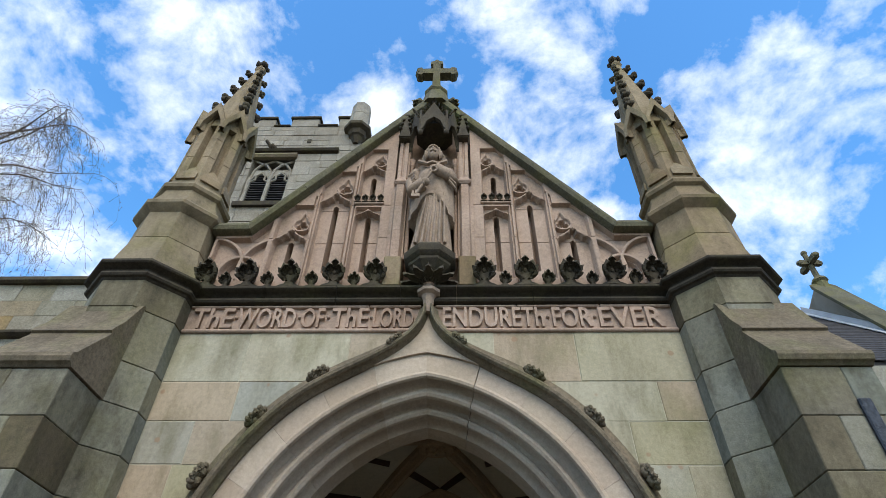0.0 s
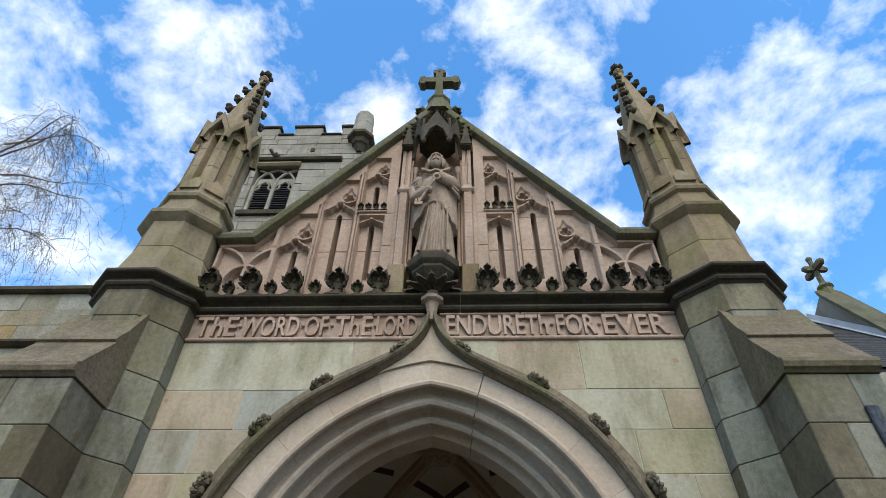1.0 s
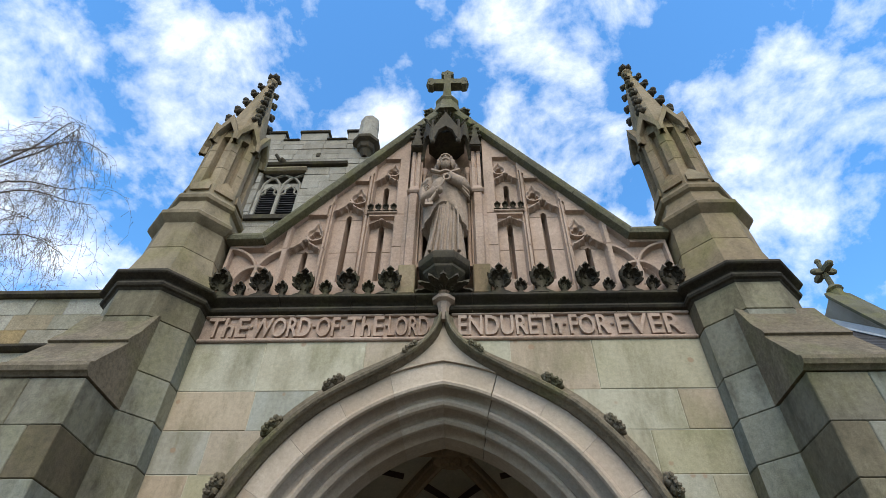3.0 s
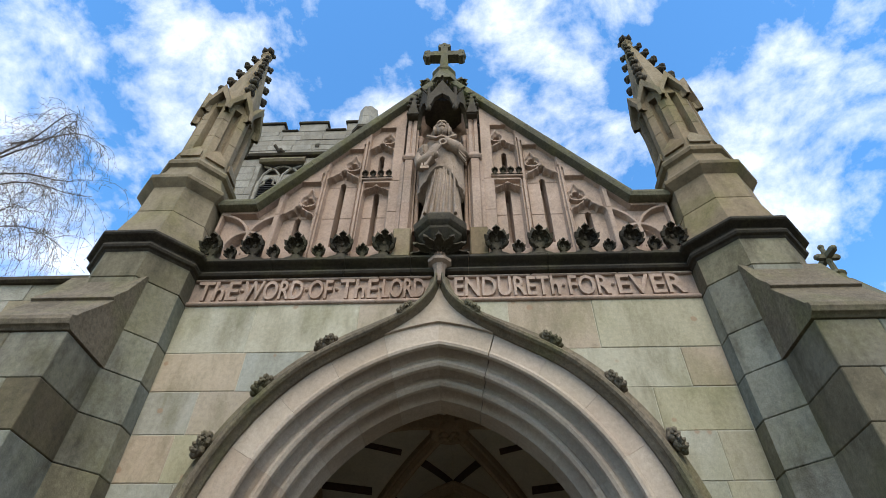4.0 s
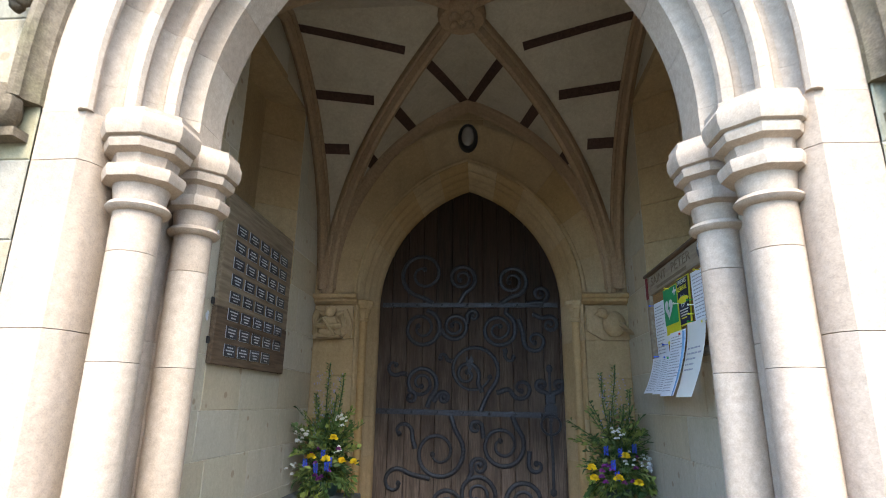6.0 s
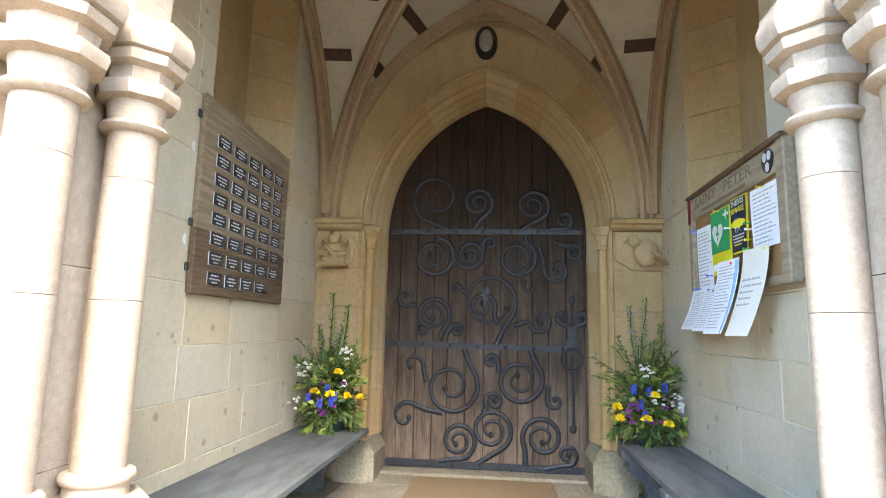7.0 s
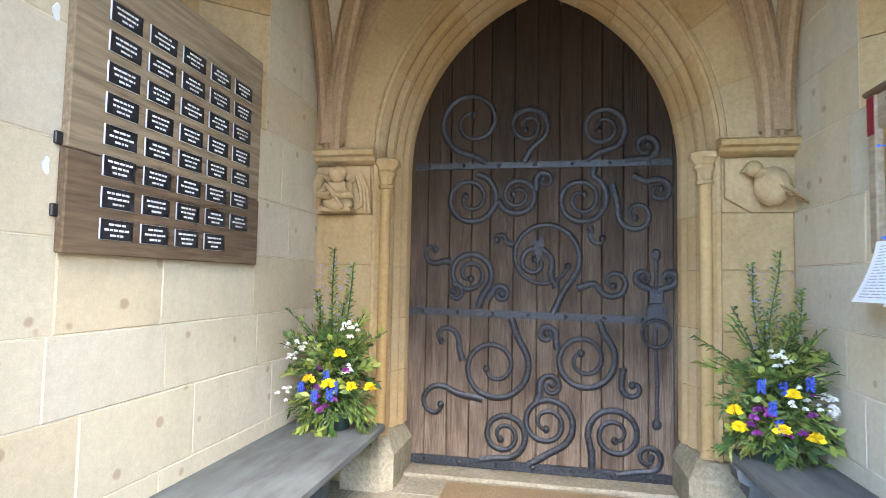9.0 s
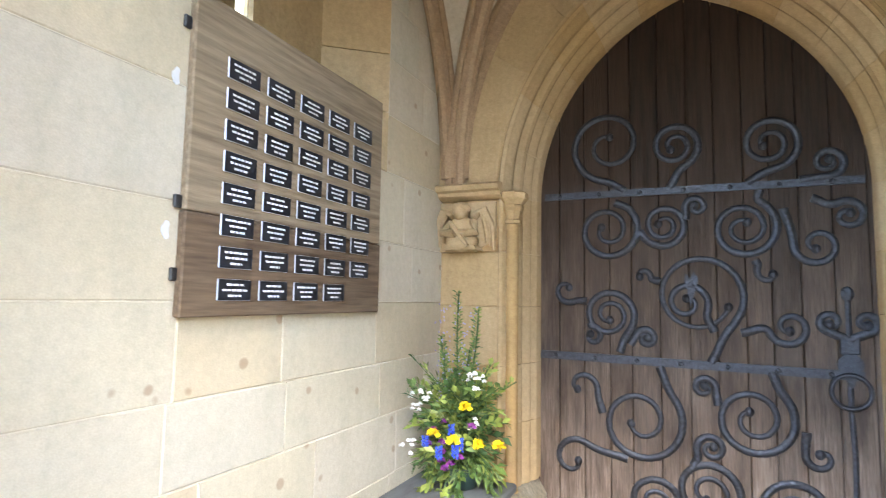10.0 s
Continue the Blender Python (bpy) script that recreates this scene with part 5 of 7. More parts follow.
for k, a in enumerate((-62, 0, 62)):
    m = pose(0, 2.99, 0, 0, 0, a)
    g = MB()
    w = 0.115
    g.prism([(-w, 5.86), (-w * 0.8, 5.90), (-w * 0.55, 6.0), (0, 6.06), (w * 0.55, 6.0), (w * 0.8, 5.90), (w, 5.86), (w, 6.04), (0, 6.30), (-w, 6.04)], -0.215, -0.175)
    for t_ in (0.25, 0.5, 0.75):
        for s in (-1, 1):
            leaf(g, (s * w * (1 - t_), -0.2, 6.04 + 0.26 * t_), (s, -0.4, 0.5), (0, -1, 0.2), 0.05, 0.02, 0.8, 2)
    leaf(g, (0, -0.2, 6.29), (0, -0.2, 1), (0, -1, 0), 0.07, 0.03, 0.5, 3)
    for s in (-1, 1):
        g.ball((s * w, -0.195, 5.85), 0.024, 0.024, 0.035, 8, 6)
        g.tube([(s * w, -0.195, 5.86), (s * w, -0.195, 6.10), (s * w, -0.195, 6.18)], 0.017, 6, 1, (1, 0, 0))
    g.moved(m)
    can.add(g.v, g.f)
part("canopy", can, M_CARVE, niche, "carved canopy of small gablets with moss", smooth=35)
part("canopy_top", MB().loft([octa(0, 3.02, a, z) for z, a in ((6.06, 0.17), (6.14, 0.165), (6.44, 0.05), (6.5, 0.05))]), M_CARVE, niche, smooth=25)
co = MB().loft([octa(0, 2.98, a, z) for z, a in ((4.12, 0.035), (4.20, 0.05), (4.27, 0.085), (4.325, 0.14), (4.345, 0.155), (4.37, 0.155), (4.38, 0.17), (4.40, 0.185), (4.43, 0.192), (4.455, 0.192), (4.465, 0.178), (4.49, 0.165))])
part("statue_bracket", co, M_CARVE, niche, "moulded octagonal bracket under the statue", smooth=22)
cl = MB()
for k in range(7):
    a = radians(-90 + 30 * k)
    leaf(cl, (0.05 * math.sin(a), 2.96 - 0.05 * math.cos(a), 4.19), (math.sin(a) * 0.8, -math.cos(a) * 0.8, 0.62), (math.sin(a), -math.cos(a), -0.5), 0.17, 0.055, 0.45, 3)
part("bracket_leaves", cl, M_CARVE, niche, smooth=45)

st = MB()
def fold(th, u, n, drift):
    """Sharp ridges with wide hollows between them, as in hanging cloth."""
    s = math.sin(0.5 * n * (th + drift * (1 - u)) + 1.3 * math.sin(2 * th + 2 * u))
    return abs(s) ** 0.7 - 0.55
rows = []
for k in range(31):
    u = k / 30
    z = 4.485 + u * 1.0
    rx = 0.20 - 0.035 * math.sin(math.pi * min(u / 0.7, 1)) - 0.02 * u
    row = []
    for j in range(104):
        th = 2 * math.pi * j / 104
        f = 1 + (0.11 - 0.06 * u) * fold(th, u, 9, 0.35) + 0.03 * math.sin(31 * th + 9 * u) * (1 - u)
        sway = 0.02 * math.sin(3.0 * u)
        row.append((sway + rx * math.cos(th) * f, 2.975 + (0.13 - 0.02 * u) * math.sin(th) * f, z + (0.015 * math.sin(6 * th) if k == 0 else 0)))
    rows.append(row)
st.loft(rows)
rows = []
for k in range(15):
    u = k / 14
    q = (1.04 - 0.02 * u) if u < 0.6 else 1.03 - 1.75 * (u - 0.6)
    row = []
    for j in range(80):
        th = 2 * math.pi * j / 80
        open_ = max(0.0, -math.sin(th)) ** 4
        f = q * (1 + 0.11 * fold(th, u, 11, -1.4) * (1 - 0.5 * u))
        row.append((0.212 * math.cos(th) * f, 2.97 + 0.14 * math.sin(th) * f * (1 - 0.18 * open_ * (1 - u)), 5.08 + 0.48 * u - (0.24 * (1 - u) * (1 - open_) if u < 1 else 0)))
    rows.append(row)
st.loft(rows)
for k in range(6):
    x = -0.09 + 0.04 * k
    st.tube([(x * 0.8 + 0.03, 2.868, 5.16), (x + 0.02, 2.856, 4.9), (x * 1.2, 2.846, 4.66), (x * 1.35 - 0.01, 2.838, 4.50)], 0.016, 6, 1, (1, 0, 0), lambda u: 0.5 + 0.6 * u)
st.tube([(-0.15, 2.86, 5.50), (-0.05, 2.84, 5.44), (0.0, 2.835, 5.46), (0.06, 2.84, 5.44), (0.15, 2.86, 5.50)], 0.02, 6, 1, (0, 1, 0))
for s in (-1, 1):
    for k in range(4):
        z = 5.36 - 0.055 * k
        st.tube([(s * 0.24, 2.96, z), (s * 0.235, 2.88, z - 0.03), (s * 0.17, 2.825, z - 0.05 + 0.02 * k)], 0.017, 6)
st.tube([(-0.17, 2.95, 5.44), (-0.22, 2.90, 5.22), (-0.20, 2.84, 5.08), (-0.08, 2.80, 5.14)], 0.058, 10)
st.ball((-0.06, 2.79, 5.15), 0.045, 0.035, 0.04)
st.tube([(0.17, 2.95, 5.44), (0.22, 2.90, 5.26), (0.17, 2.83, 5.28), (0.04, 2.82, 5.35)], 0.056, 10)
st.ball((0.02, 2.815, 5.36), 0.05, 0.03, 0.032)
st.tube([(-0.15, 2.78, 4.98), (-0.06, 2.775, 5.15), (0.0, 2.78, 5.27)], 0.014, 8)
st.tube([(0.02 + 0.032 * math.sin(2 * math.pi * k / 12), 2.78, 5.30 + 0.032 * math.cos(2 * math.pi * k / 12)) for k in range(13)], 0.013, 6)
st.box(-0.19, -0.11, 2.77, 2.795, 4.955, 4.985).box(-0.185, -0.165, 2.77, 2.795, 4.985, 5.02).box(-0.155, -0.14, 2.77, 2.795, 4.985, 5.03)
st.loft([[(0.135 * math.cos(2 * math.pi * j / 28), y, 5.70 + 0.135 * math.sin(2 * math.pi * j / 28)) for j in range(28)] for y in (3.02, 2.995)])
st.ball((0, 2.93, 5.685), 0.072, 0.08, 0.10, 16, 12)
st.ball((0, 2.955, 5.72), 0.095, 0.085, 0.085, 18, 12, lambda th, ph: 0.16 * math.sin(8 * th) * math.sin(7 * ph))
st.ball((0, 2.885, 5.615), 0.055, 0.045, 0.055, 12, 8, lambda th, ph: 0.08 * math.sin(7 * th))
st.ball((0, 2.852, 5.675), 0.014, 0.022, 0.03)
st.tube([(-0.05, 2.862, 5.705), (-0.02, 2.85, 5.715), (0.02, 2.85, 5.715), (0.05, 2.862, 5.705)], 0.011, 6)
st.tube([(-0.035, 2.846, 5.635), (0, 2.838, 5.642), (0.035, 2.846, 5.635)], 0.011, 6)
for s in (-1, 1):
    st.ball((s * 0.075, 2.92, 5.66), 0.032, 0.04, 0.06, 9, 7, lambda th, ph: 0.12 * math.sin(5 * th))
st.v = [(p[0] * 0.82, p[1], p[2]) for p in st.v]
statue = tagged(make("statue", st, M_STATUE, None, "", 55), "weathered red sandstone robed statue holding a key in the niche", "statue")

cross = thing("gable_cross", "mossy green stone cross on the gable apex", "cross", (0, 3.05, 6.6))
part("pedestal", MB().loft([octa(0, 3.05, a, z) for z, a in ((6.55, 0.17), (6.66, 0.14), (6.82, 0.105), (6.85, 0.12), (6.88, 0.115), (6.89, 0.095))]), M_COPE, cross, smooth=20)
arm = [(-0.05, 6.87), (0.05, 6.87), (0.036, 7.24), (0.15, 7.245), (0.165, 7.215), (0.205, 7.225), (0.222, 7.25), (0.21, 7.29), (0.222, 7.33), (0.205, 7.355), (0.165, 7.365), (0.15, 7.335), (0.04, 7.34), (0.04, 7.43), (0.07, 7.445), (0.065, 7.49), (0.035, 7.50), (0.0, 7.535)]
arm = arm + [(-x, z) for x, z in reversed(arm[2:-1])]
ca = MB().prism(arm, 3.0, 3.1)
part("cross_head", ca, M_COPE, cross)
for x, z in ((0.2, 7.29), (-0.2, 7.29), (0, 7.47)):
    part("cross_knob", MB().ball((x, 3.05, z), 0.04, 0.06, 0.04, 8, 5), M_COPE, cross, smooth=40)
for side in (-1, 1):
    ck = MB()
    for k in range(3):
        leaf(ck, (side * 0.14, 3.0 + 0.04 * k, 6.62), (side * 0.8, -0.3 + 0.3 * k, 0.7), (side, -0.5, -0.2), 0.12, 0.05, 0.8, 3)
    ck.ball((side * 0.17, 3.0, 6.65), 0.05, 0.05, 0.045, 9, 6, lambda th, ph: 0.15 * math.sin(4 * th))
    part("apex_crocket", ck, M_COPE, cross, smooth=50)

# iron strap on the buttress
bk_ = thing("iron_bracket", "rusty black iron bar fixed to the buttress face", "bracket", (2.18, 2.37, 2.7))
part("bar", MB().cbox(2.15, 2.215, 2.362, 2.384, 2.45, 2.99, 0.006), M_IRON, bk_)
part("bolt", MB().ball((2.182, 2.36, 2.75), 0.012, 0.008, 0.012), M_IRON, bk_)

# ================= church behind the porch =================
nave = thing("nave_wall", "buff ashlar church wall with dark parapet coping", "wall", kind="structure")
part("wall_core", MB().box(-16, -1.6, 6.88, 7.5, 0, 7.5), M_MORTAR, nave)
ashlar(nave, M_NAVE, -9.2, -1.6, [4.9, 5.2, 5.5, 5.8, 6.1, 6.38], lambda u, z, d: (u, 6.86 - d, z), 0.75, 41, rough=0.006)
ashlar(nave, M_NAVE, -9.2, -1.6, [6.52, 6.80, 7.10, 7.44], lambda u, z, d: (u, 6.86 - d, z), 0.75, 42, rough=0.006)
part("string_course", MB().loft([[(x, y, z) for y, z in ((6.9, 6.36), (6.80, 6.38), (6.74, 6.42), (6.74, 6.46), (6.8, 6.50), (6.9, 6.53))] for x in (-16, -1.6)]), M_DARK, nave)
part("parapet_coping", MB().loft([[(x, y, z) for y, z in ((7.6, 7.44), (6.80, 7.43), (6.75, 7.46), (6.75, 7.52), (6.80, 7.57), (7.6, 7.62))] for x in (-16, -1.6)]), M_DARK, nave)
structure("wall_church_east", MB().box(1.6, 8.0, 6.9, 7.5, 0, 5.9), M_NAVE, "low ashlar church wall beside the porch", "wall")

tower = thing("church_tower", "pale ashlar church tower with battlements and louvred belfry window", "tower", (-5, 10, 0))
part("tower_core", MB().box(-7.6, -5.78, 10.02, 14.6, 0, 16.4).box(-4.52, -2.72, 10.02, 14.6, 0, 16.4).box(-5.78, -4.52, 10.02, 14.6, 0, 12.8).box(-5.78, -4.52, 10.02, 14.6, 14.95, 16.4).box(-5.78, -4.52, 10.5, 14.6, 12.8, 14.95), M_TOWER, tower)
tz = [11.2, 11.52, 11.84, 12.16, 12.48, 12.8, 13.1, 13.42, 13.74, 14.06, 14.38, 14.7, 15.02]
ashlar(tower, M_TOWER, -7.6, -2.72, tz, lambda u, z, d: (u, 10.0 - d, z), 0.62, 51, holes=((-5.78, -4.52, 12.8, 15.02),), rough=0.012, gap=0.006)
ashlar(tower, M_TOWER, -7.6, -2.72, [15.2, 15.46, 15.72, 15.98, 16.24, 16.45], lambda u, z, d: (u, 10.0 - d, z), 0.62, 52, rough=0.012, gap=0.006)
part("string_course", MB().loft([[(x, y, z) for y, z in ((10.1, 15.05), (9.9, 15.08), (9.86, 15.15), (9.9, 15.22), (10.1, 15.24))] for x in (-7.65, -3.28)]), M_DARK, tower)
for x0, x1 in ((-7.6, -6.9), (-6.3, -5.52), (-5.0, -4.12), (-3.48, -3.0)):
    part("merlon", MB().cbox(x0, x1, 10.0, 10.4, 16.45, 16.85, 0.02), M_TOWER, tower)
    part("merlon_cap", MB().cbox(x0 - 0.05, x1 + 0.05, 9.94, 10.46, 16.85, 16.95, 0.02), M_DARK, tower)
for x0, x1 in ((-6.9, -6.3), (-5.52, -5.0), (-4.12, -3.48)):
    part("crenel_cap", MB().cbox(x0, x1, 9.95, 10.45, 16.45, 16.52, 0.02), M_DARK, tower)
part("turret_corbel", MB().loft([octa(-2.82, 10.0, a, z) for z, a in ((15.5, 0.08), (15.75, 0.18), (15.8, 0.24), (15.98, 0.27), (16.05, 0.40), (16.16, 0.41), (16.22, 0.34))]), M_DARK, tower, "dark corbelled foot of the corner turret", smooth=20)
part("corner_turret", MB().loft([octa(-2.82, 10.0, a, z) for z, a in ((16.2, 0.31), (16.8, 0.29), (16.81, 0.28), (16.82, 0.29), (17.36, 0.28), (17.42, 0.25))]), M_TOWER, tower)
gg = MB().tube([(-5.28, 9.98, 15.16), (-5.34, 9.86, 15.24), (-5.46, 9.78, 15.42)], 0.05, 8, 1, (0, 0, 1)).ball((-5.27, 9.9, 15.24), 0.12, 0.12, 0.10, 9, 6, lambda th, ph: 0.2 * math.sin(3 * th))
part("gargoyle", gg, M_CARVE, tower, smooth=50)
bw = part("belfry_window", MB().box(-5.86, -4.46, 9.90, 10.05, 12.70, 12.86), M_DARK, tower, "two-light belfry window with louvres")
part("hood", MB().loft([[(x, y, z) for y, z in ((10.03, 14.80), (9.93, 14.82), (9.88, 14.90), (9.92, 15.0), (10.03, 15.02))] for x in (-5.84, -4.48)]), M_HOOD, bw)
for x in (-5.74, -5.15, -4.56):
    part("mullion", MB().cbox(x - 0.05, x + 0.05, 10.06, 10.24, 12.86, 14.10, 0.03), M_TOWER, bw)
for xc in (-5.445, -4.855):
    a_ = Arch(0.25, 13.90, 14.34)
    part("light_head", MB().prism([(xc + p[0], p[1]) for p in a_.line(0, 10)] + [(xc + 0.29, 14.42), (xc - 0.29, 14.42)], 10.12, 10.22), M_TOWER, bw)
    for s_ in (-1, 1):
        part("cusp", MB().tube([(xc + s_ * 0.25, 10.14, 13.92), (xc + s_ * 0.13, 10.13, 14.0), (xc + s_ * 0.14, 10.13, 14.16), (xc, 10.13, 14.30)], 0.035, 6), M_TOWER, bw)
        part("tracery_bar", MB().tube([(xc + s_ * 0.28, 10.12, 14.05), (xc + s_ * 0.24, 10.12, 14.40), (xc + s_ * 0.10, 10.12, 14.62), (xc - s_ * 0.28, 10.12, 14.82)], 0.042, 6), M_TOWER, bw)
    for k in range(15):
        part("louvre", MB().loft([[(x, y, z) for y, z in ((10.14, 12.9 + 0.1 * k), (10.36, 13.02 + 0.1 * k), (10.36, 13.04 + 0.1 * k), (10.14, 12.92 + 0.1 * k))] for x in (xc - 0.25, xc + 0.25)]), M_SLATE, bw)
# shade inside the putlog hole, drawn as a dark block on the wall face
part("putlog_hole", MB().cbox(-4.33, -4.20, 9.985, 10.02, 15.58, 15.76, 0.01), M_DARK, tower)

# roof and cross gable beyond
vroof = thing("vestry_roof", "steep dark slate roof beside a coped stone gable", "roof", kind="structure")
def roof_z(y):
    return 7.5 + 0.985 * (y - 8.43)
part("roof_slab", MB().loft([[(x, 6.95, roof_z(6.95) - 0.05), (x, 10.2, roof_z(10.2) - 0.05), (x, 10.2, roof_z(10.2) - 0.25), (x, 6.95, roof_z(6.95) - 0.25)] for x in (3.0, 8.0)]), M_SLATE, vroof)
sl = MB()
for k in range(30):
    y0 = 6.9 + 0.11 * k
    off = 0.1 * (k % 2)
    for j in range(19):
        x0 = 4.2 + 0.2 * j + off
        if x0 + 0.19 > 8.0:
            continue
        sl.add([(x0, y0, roof_z(y0) + 0.012), (x0 + 0.192, y0, roof_z(y0) + 0.012), (x0 + 0.192, y0 + 0.14, roof_z(y0 + 0.14) - 0.01), (x0, y0 + 0.14, roof_z(y0 + 0.14) - 0.01), (x0, y0, roof_z(y0) - 0.004), (x0 + 0.192, y0, roof_z(y0) - 0.004)], [(0, 1, 2, 3), (4, 5, 1, 0)])
tagged(part("slates", sl, M_SLATE, vroof, "overlapping courses of slates"), kind="stuff")
lead = plain_mat("lead_flashing", (0.40, 0.41, 0.43), 0.7, 0.0, var=0.1, scale=6)
part("flashing", MB().loft([[(x, y, roof_z(y) + h) for x, h in ((7.85, 0.03), (8.0, 0.03), (8.0, 0.2), (7.97, 0.2), (7.95, 0.06), (7.85, 0.05))] for y in (7.0, 10.1)]), lead, vroof)
part("gable_wall", MB().prism([(7.6, 4.0), (10.2, 4.0), (10.2, 9.0), (9.45, 9.38), (8.25, 7.45), (7.6, 6.4)], 8.0, 8.4, "x"), M_TOWER, vroof)
part("gable_coping", MB().loft([[(x, y, zz + h) for x, h in ((7.92, -0.05), (7.92, 0.07), (8.2, 0.16), (8.48, 0.07), (8.48, -0.05))] for y, zz in ((7.4, 6.0), (9.45, 9.38))]), M_COPE, vroof)
gx_ = thing("far_cross", "small mossy stone cross on a distant gable", "cross", (8.2, 9.45, 9.4))
part("cross_stem", MB().loft([octa(8.2, 9.45, a, z) for z, a in ((9.3, 0.14), (9.5, 0.12), (9.55, 0.16), (9.62, 0.12), (9.68, 0.06), (10.35, 0.05))]).box(8.14, 8.26, 9.15, 9.75, 10.02, 10.14).box(7.98, 8.42, 9.40, 9.50, 10.02, 10.14), M_COPE, gx_)
for p in ((8.2, 9.15, 10.08), (8.2, 9.75, 10.08), (8.2, 9.45, 10.38), (7.98, 9.45, 10.08), (8.42, 9.45, 10.08)):
    part("cross_knob", MB().ball(p, 0.07, 0.07, 0.07, 8, 5), M_COPE, gx_, smooth=40)

# birch with hanging twigs
M_BARK = plain_mat("birch_twigs", (0.10, 0.08, 0.07), 0.8, var=0.2, scale=5)
M_BUD = plain_mat("birch_buds", (0.18, 0.13, 0.07), 0.8, var=0.2, scale=5)
tree = thing("birch_tree", "bare weeping birch with fine hanging twigs", "tree", (-14.4, 10.0, 0))
rt = random.Random(23)
part("trunk", MB().tube([(-14.4, 10.0, -0.1), (-14.3, 10.0, 4), (-14.3, 9.9, 8), (-14.4, 9.8, 11.5), (-14.6, 9.7, 15.0)], 0.32, 10, 1, (0, 1, 0), lambda u: 1 - 0.85 * u), M_BARK, tree, smooth=60)
limbs = []
for k in range(15):
    z = 6.4 + 0.70 * k
    sx = -14.35
    L = rt.uniform(3.4, 5.6) * (1 - 0.025 * k)
    az = rt.uniform(-0.9, 0.7)
    pts = []
    for i in range(9):
        u = i / 8
        pts.append((sx + L * u * math.cos(az), 9.9 + L * u * math.sin(az) + 0.15 * math.sin(5 * u + k), z + L * (0.62 * u - 0.55 * u * u) + 0.1 * math.sin(9 * u + k)))
    limbs.append(pts)
    part("limb", MB().tube(pts, 0.034, 5, 1, (0, 0, 1), lambda u: 1 - 0.85 * u), M_BARK, tree, smooth=60)
tw, bd = MB(), MB()
for pts in limbs:
    for k in range(44):
        i = rt.randint(1, 7)
        p = Vector(pts[i]).lerp(Vector(pts[min(i + 1, 8)]), rt.random())
        d = Vector((rt.uniform(-0.6, 1.0), rt.uniform(-1, 1), rt.uniform(-0.2, 0.6)))
        L, path = rt.uniform(1.0, 2.9), [p]
        for s in range(8):
            d = (d + Vector((0, 0, -0.42)) + Vector((rt.uniform(-0.12, 0.12), rt.uniform(-0.12, 0.12), 0))).normalized()
            path.append(path[-1] + d * L / 8)
        tw.tube(path, 0.0055, 3, 1, (0.3, 1, 0.1), lambda u: 1.2 - 0.8 * u)
        for s in range(2, 9):
            for q in range(1):
                e = Vector((rt.uniform(-1, 1), rt.uniform(-1, 1), rt.uniform(-1.2, 0.2))).normalized()
                f = path[s] + e * rt.uniform(0.15, 0.4)
                tw.tube([path[s], path[s].lerp(f, 0.5) + Vector((0, 0, 0.02)), f], 0.004, 3, 1, (0.3, 1, 0.1))
                bd.ball(tuple(f), 0.012, 0.012, 0.02, 4, 2)
tagged(part("twig_mass", tw, M_BARK, tree, "fine brown hanging twigs"), kind="stuff")
tagged(part("bud_mass", bd, M_BUD, tree, "small opening buds"), kind="stuff")


# unseen dark tree belt, added behind the walk to block low sky light
M_BELT = plain_mat("far_tree_foliage", (0.055, 0.07, 0.03), 0.9, var=0.3, scale=0.8, bump=0.4)
belt_line = [(-30, 1), (-29, -6), (-26, -14), (-20, -20), (-12, -23), (-4, -24), (4, -24), (12, -23), (20, -20), (26, -14), (29, -6), (30, 1)]
rb = random.Random(61)
rows = []
for (x0, y0), (x1, y1) in zip(belt_line, belt_line[1:]):
    for k in range(12):
        x, y = x0 + (x1 - x0) * k / 12, y0 + (y1 - y0) * k / 12
        hgt = 4.6 + 0.8 * math.sin(0.55 * len(rows)) + rb.uniform(-0.4, 0.4)
        prof = ((0.0, -0.1), (-0.5, 0.12), (-1.1, 0.35), (-1.0, 0.6), (-0.3, 0.85), (0.9, 1.0), (2.2, 0.85), (2.6, 0.4), (2.4, -0.1))
        rows.append([(x * (1 + (o + rb.uniform(-0.35, 0.35)) / 25), y * (1 + (o + rb.uniform(-0.35, 0.35)) / 25), hgt * v if v > 0 else -0.05) for o, v in prof])
structure("backdrop_trees", MB().loft(rows), M_BELT, "unseen dark belt of trees added to block the low sky", "trees")


# ================= things in the porch =================
M_BOARD = plain_mat("weathered_oak_board", (0.30, 0.235, 0.155), 0.7, scale=11.0, bump=0.5, stretch=(6, 0.35, 5), c2=(0.17, 0.125, 0.08))
M_BOARD2 = plain_mat("brown_oak_board", (0.165, 0.115, 0.072), 0.7, scale=9.0, bump=0.5, stretch=(6, 0.45, 6), c2=(0.085, 0.058, 0.038))
M_PLATE = plain_mat("plaque_black", (0.02, 0.022, 0.028), 0.35, var=0.1, scale=20)
M_SILVER = plain_mat("plaque_silver_edge", (0.45, 0.47, 0.49), 0.4, 0.7, var=0.1, scale=20)
M_WHITE = plain_mat("white_print", (0.66, 0.67, 0.68), 0.6, var=0.05, scale=20)
M_PAPER = plain_mat("paper", (0.78, 0.80, 0.84), 0.8, var=0.03, scale=9)
M_CREAM = plain_mat("cream_paper", (0.74, 0.73, 0.66), 0.8, var=0.03, scale=9)
M_INK = plain_mat("grey_print", (0.42, 0.43, 0.46), 0.8, var=0.1, scale=20)
M_CORK = plain_mat("cork", (0.42, 0.25, 0.11), 0.9, var=0.25, scale=120, bump=0.3)
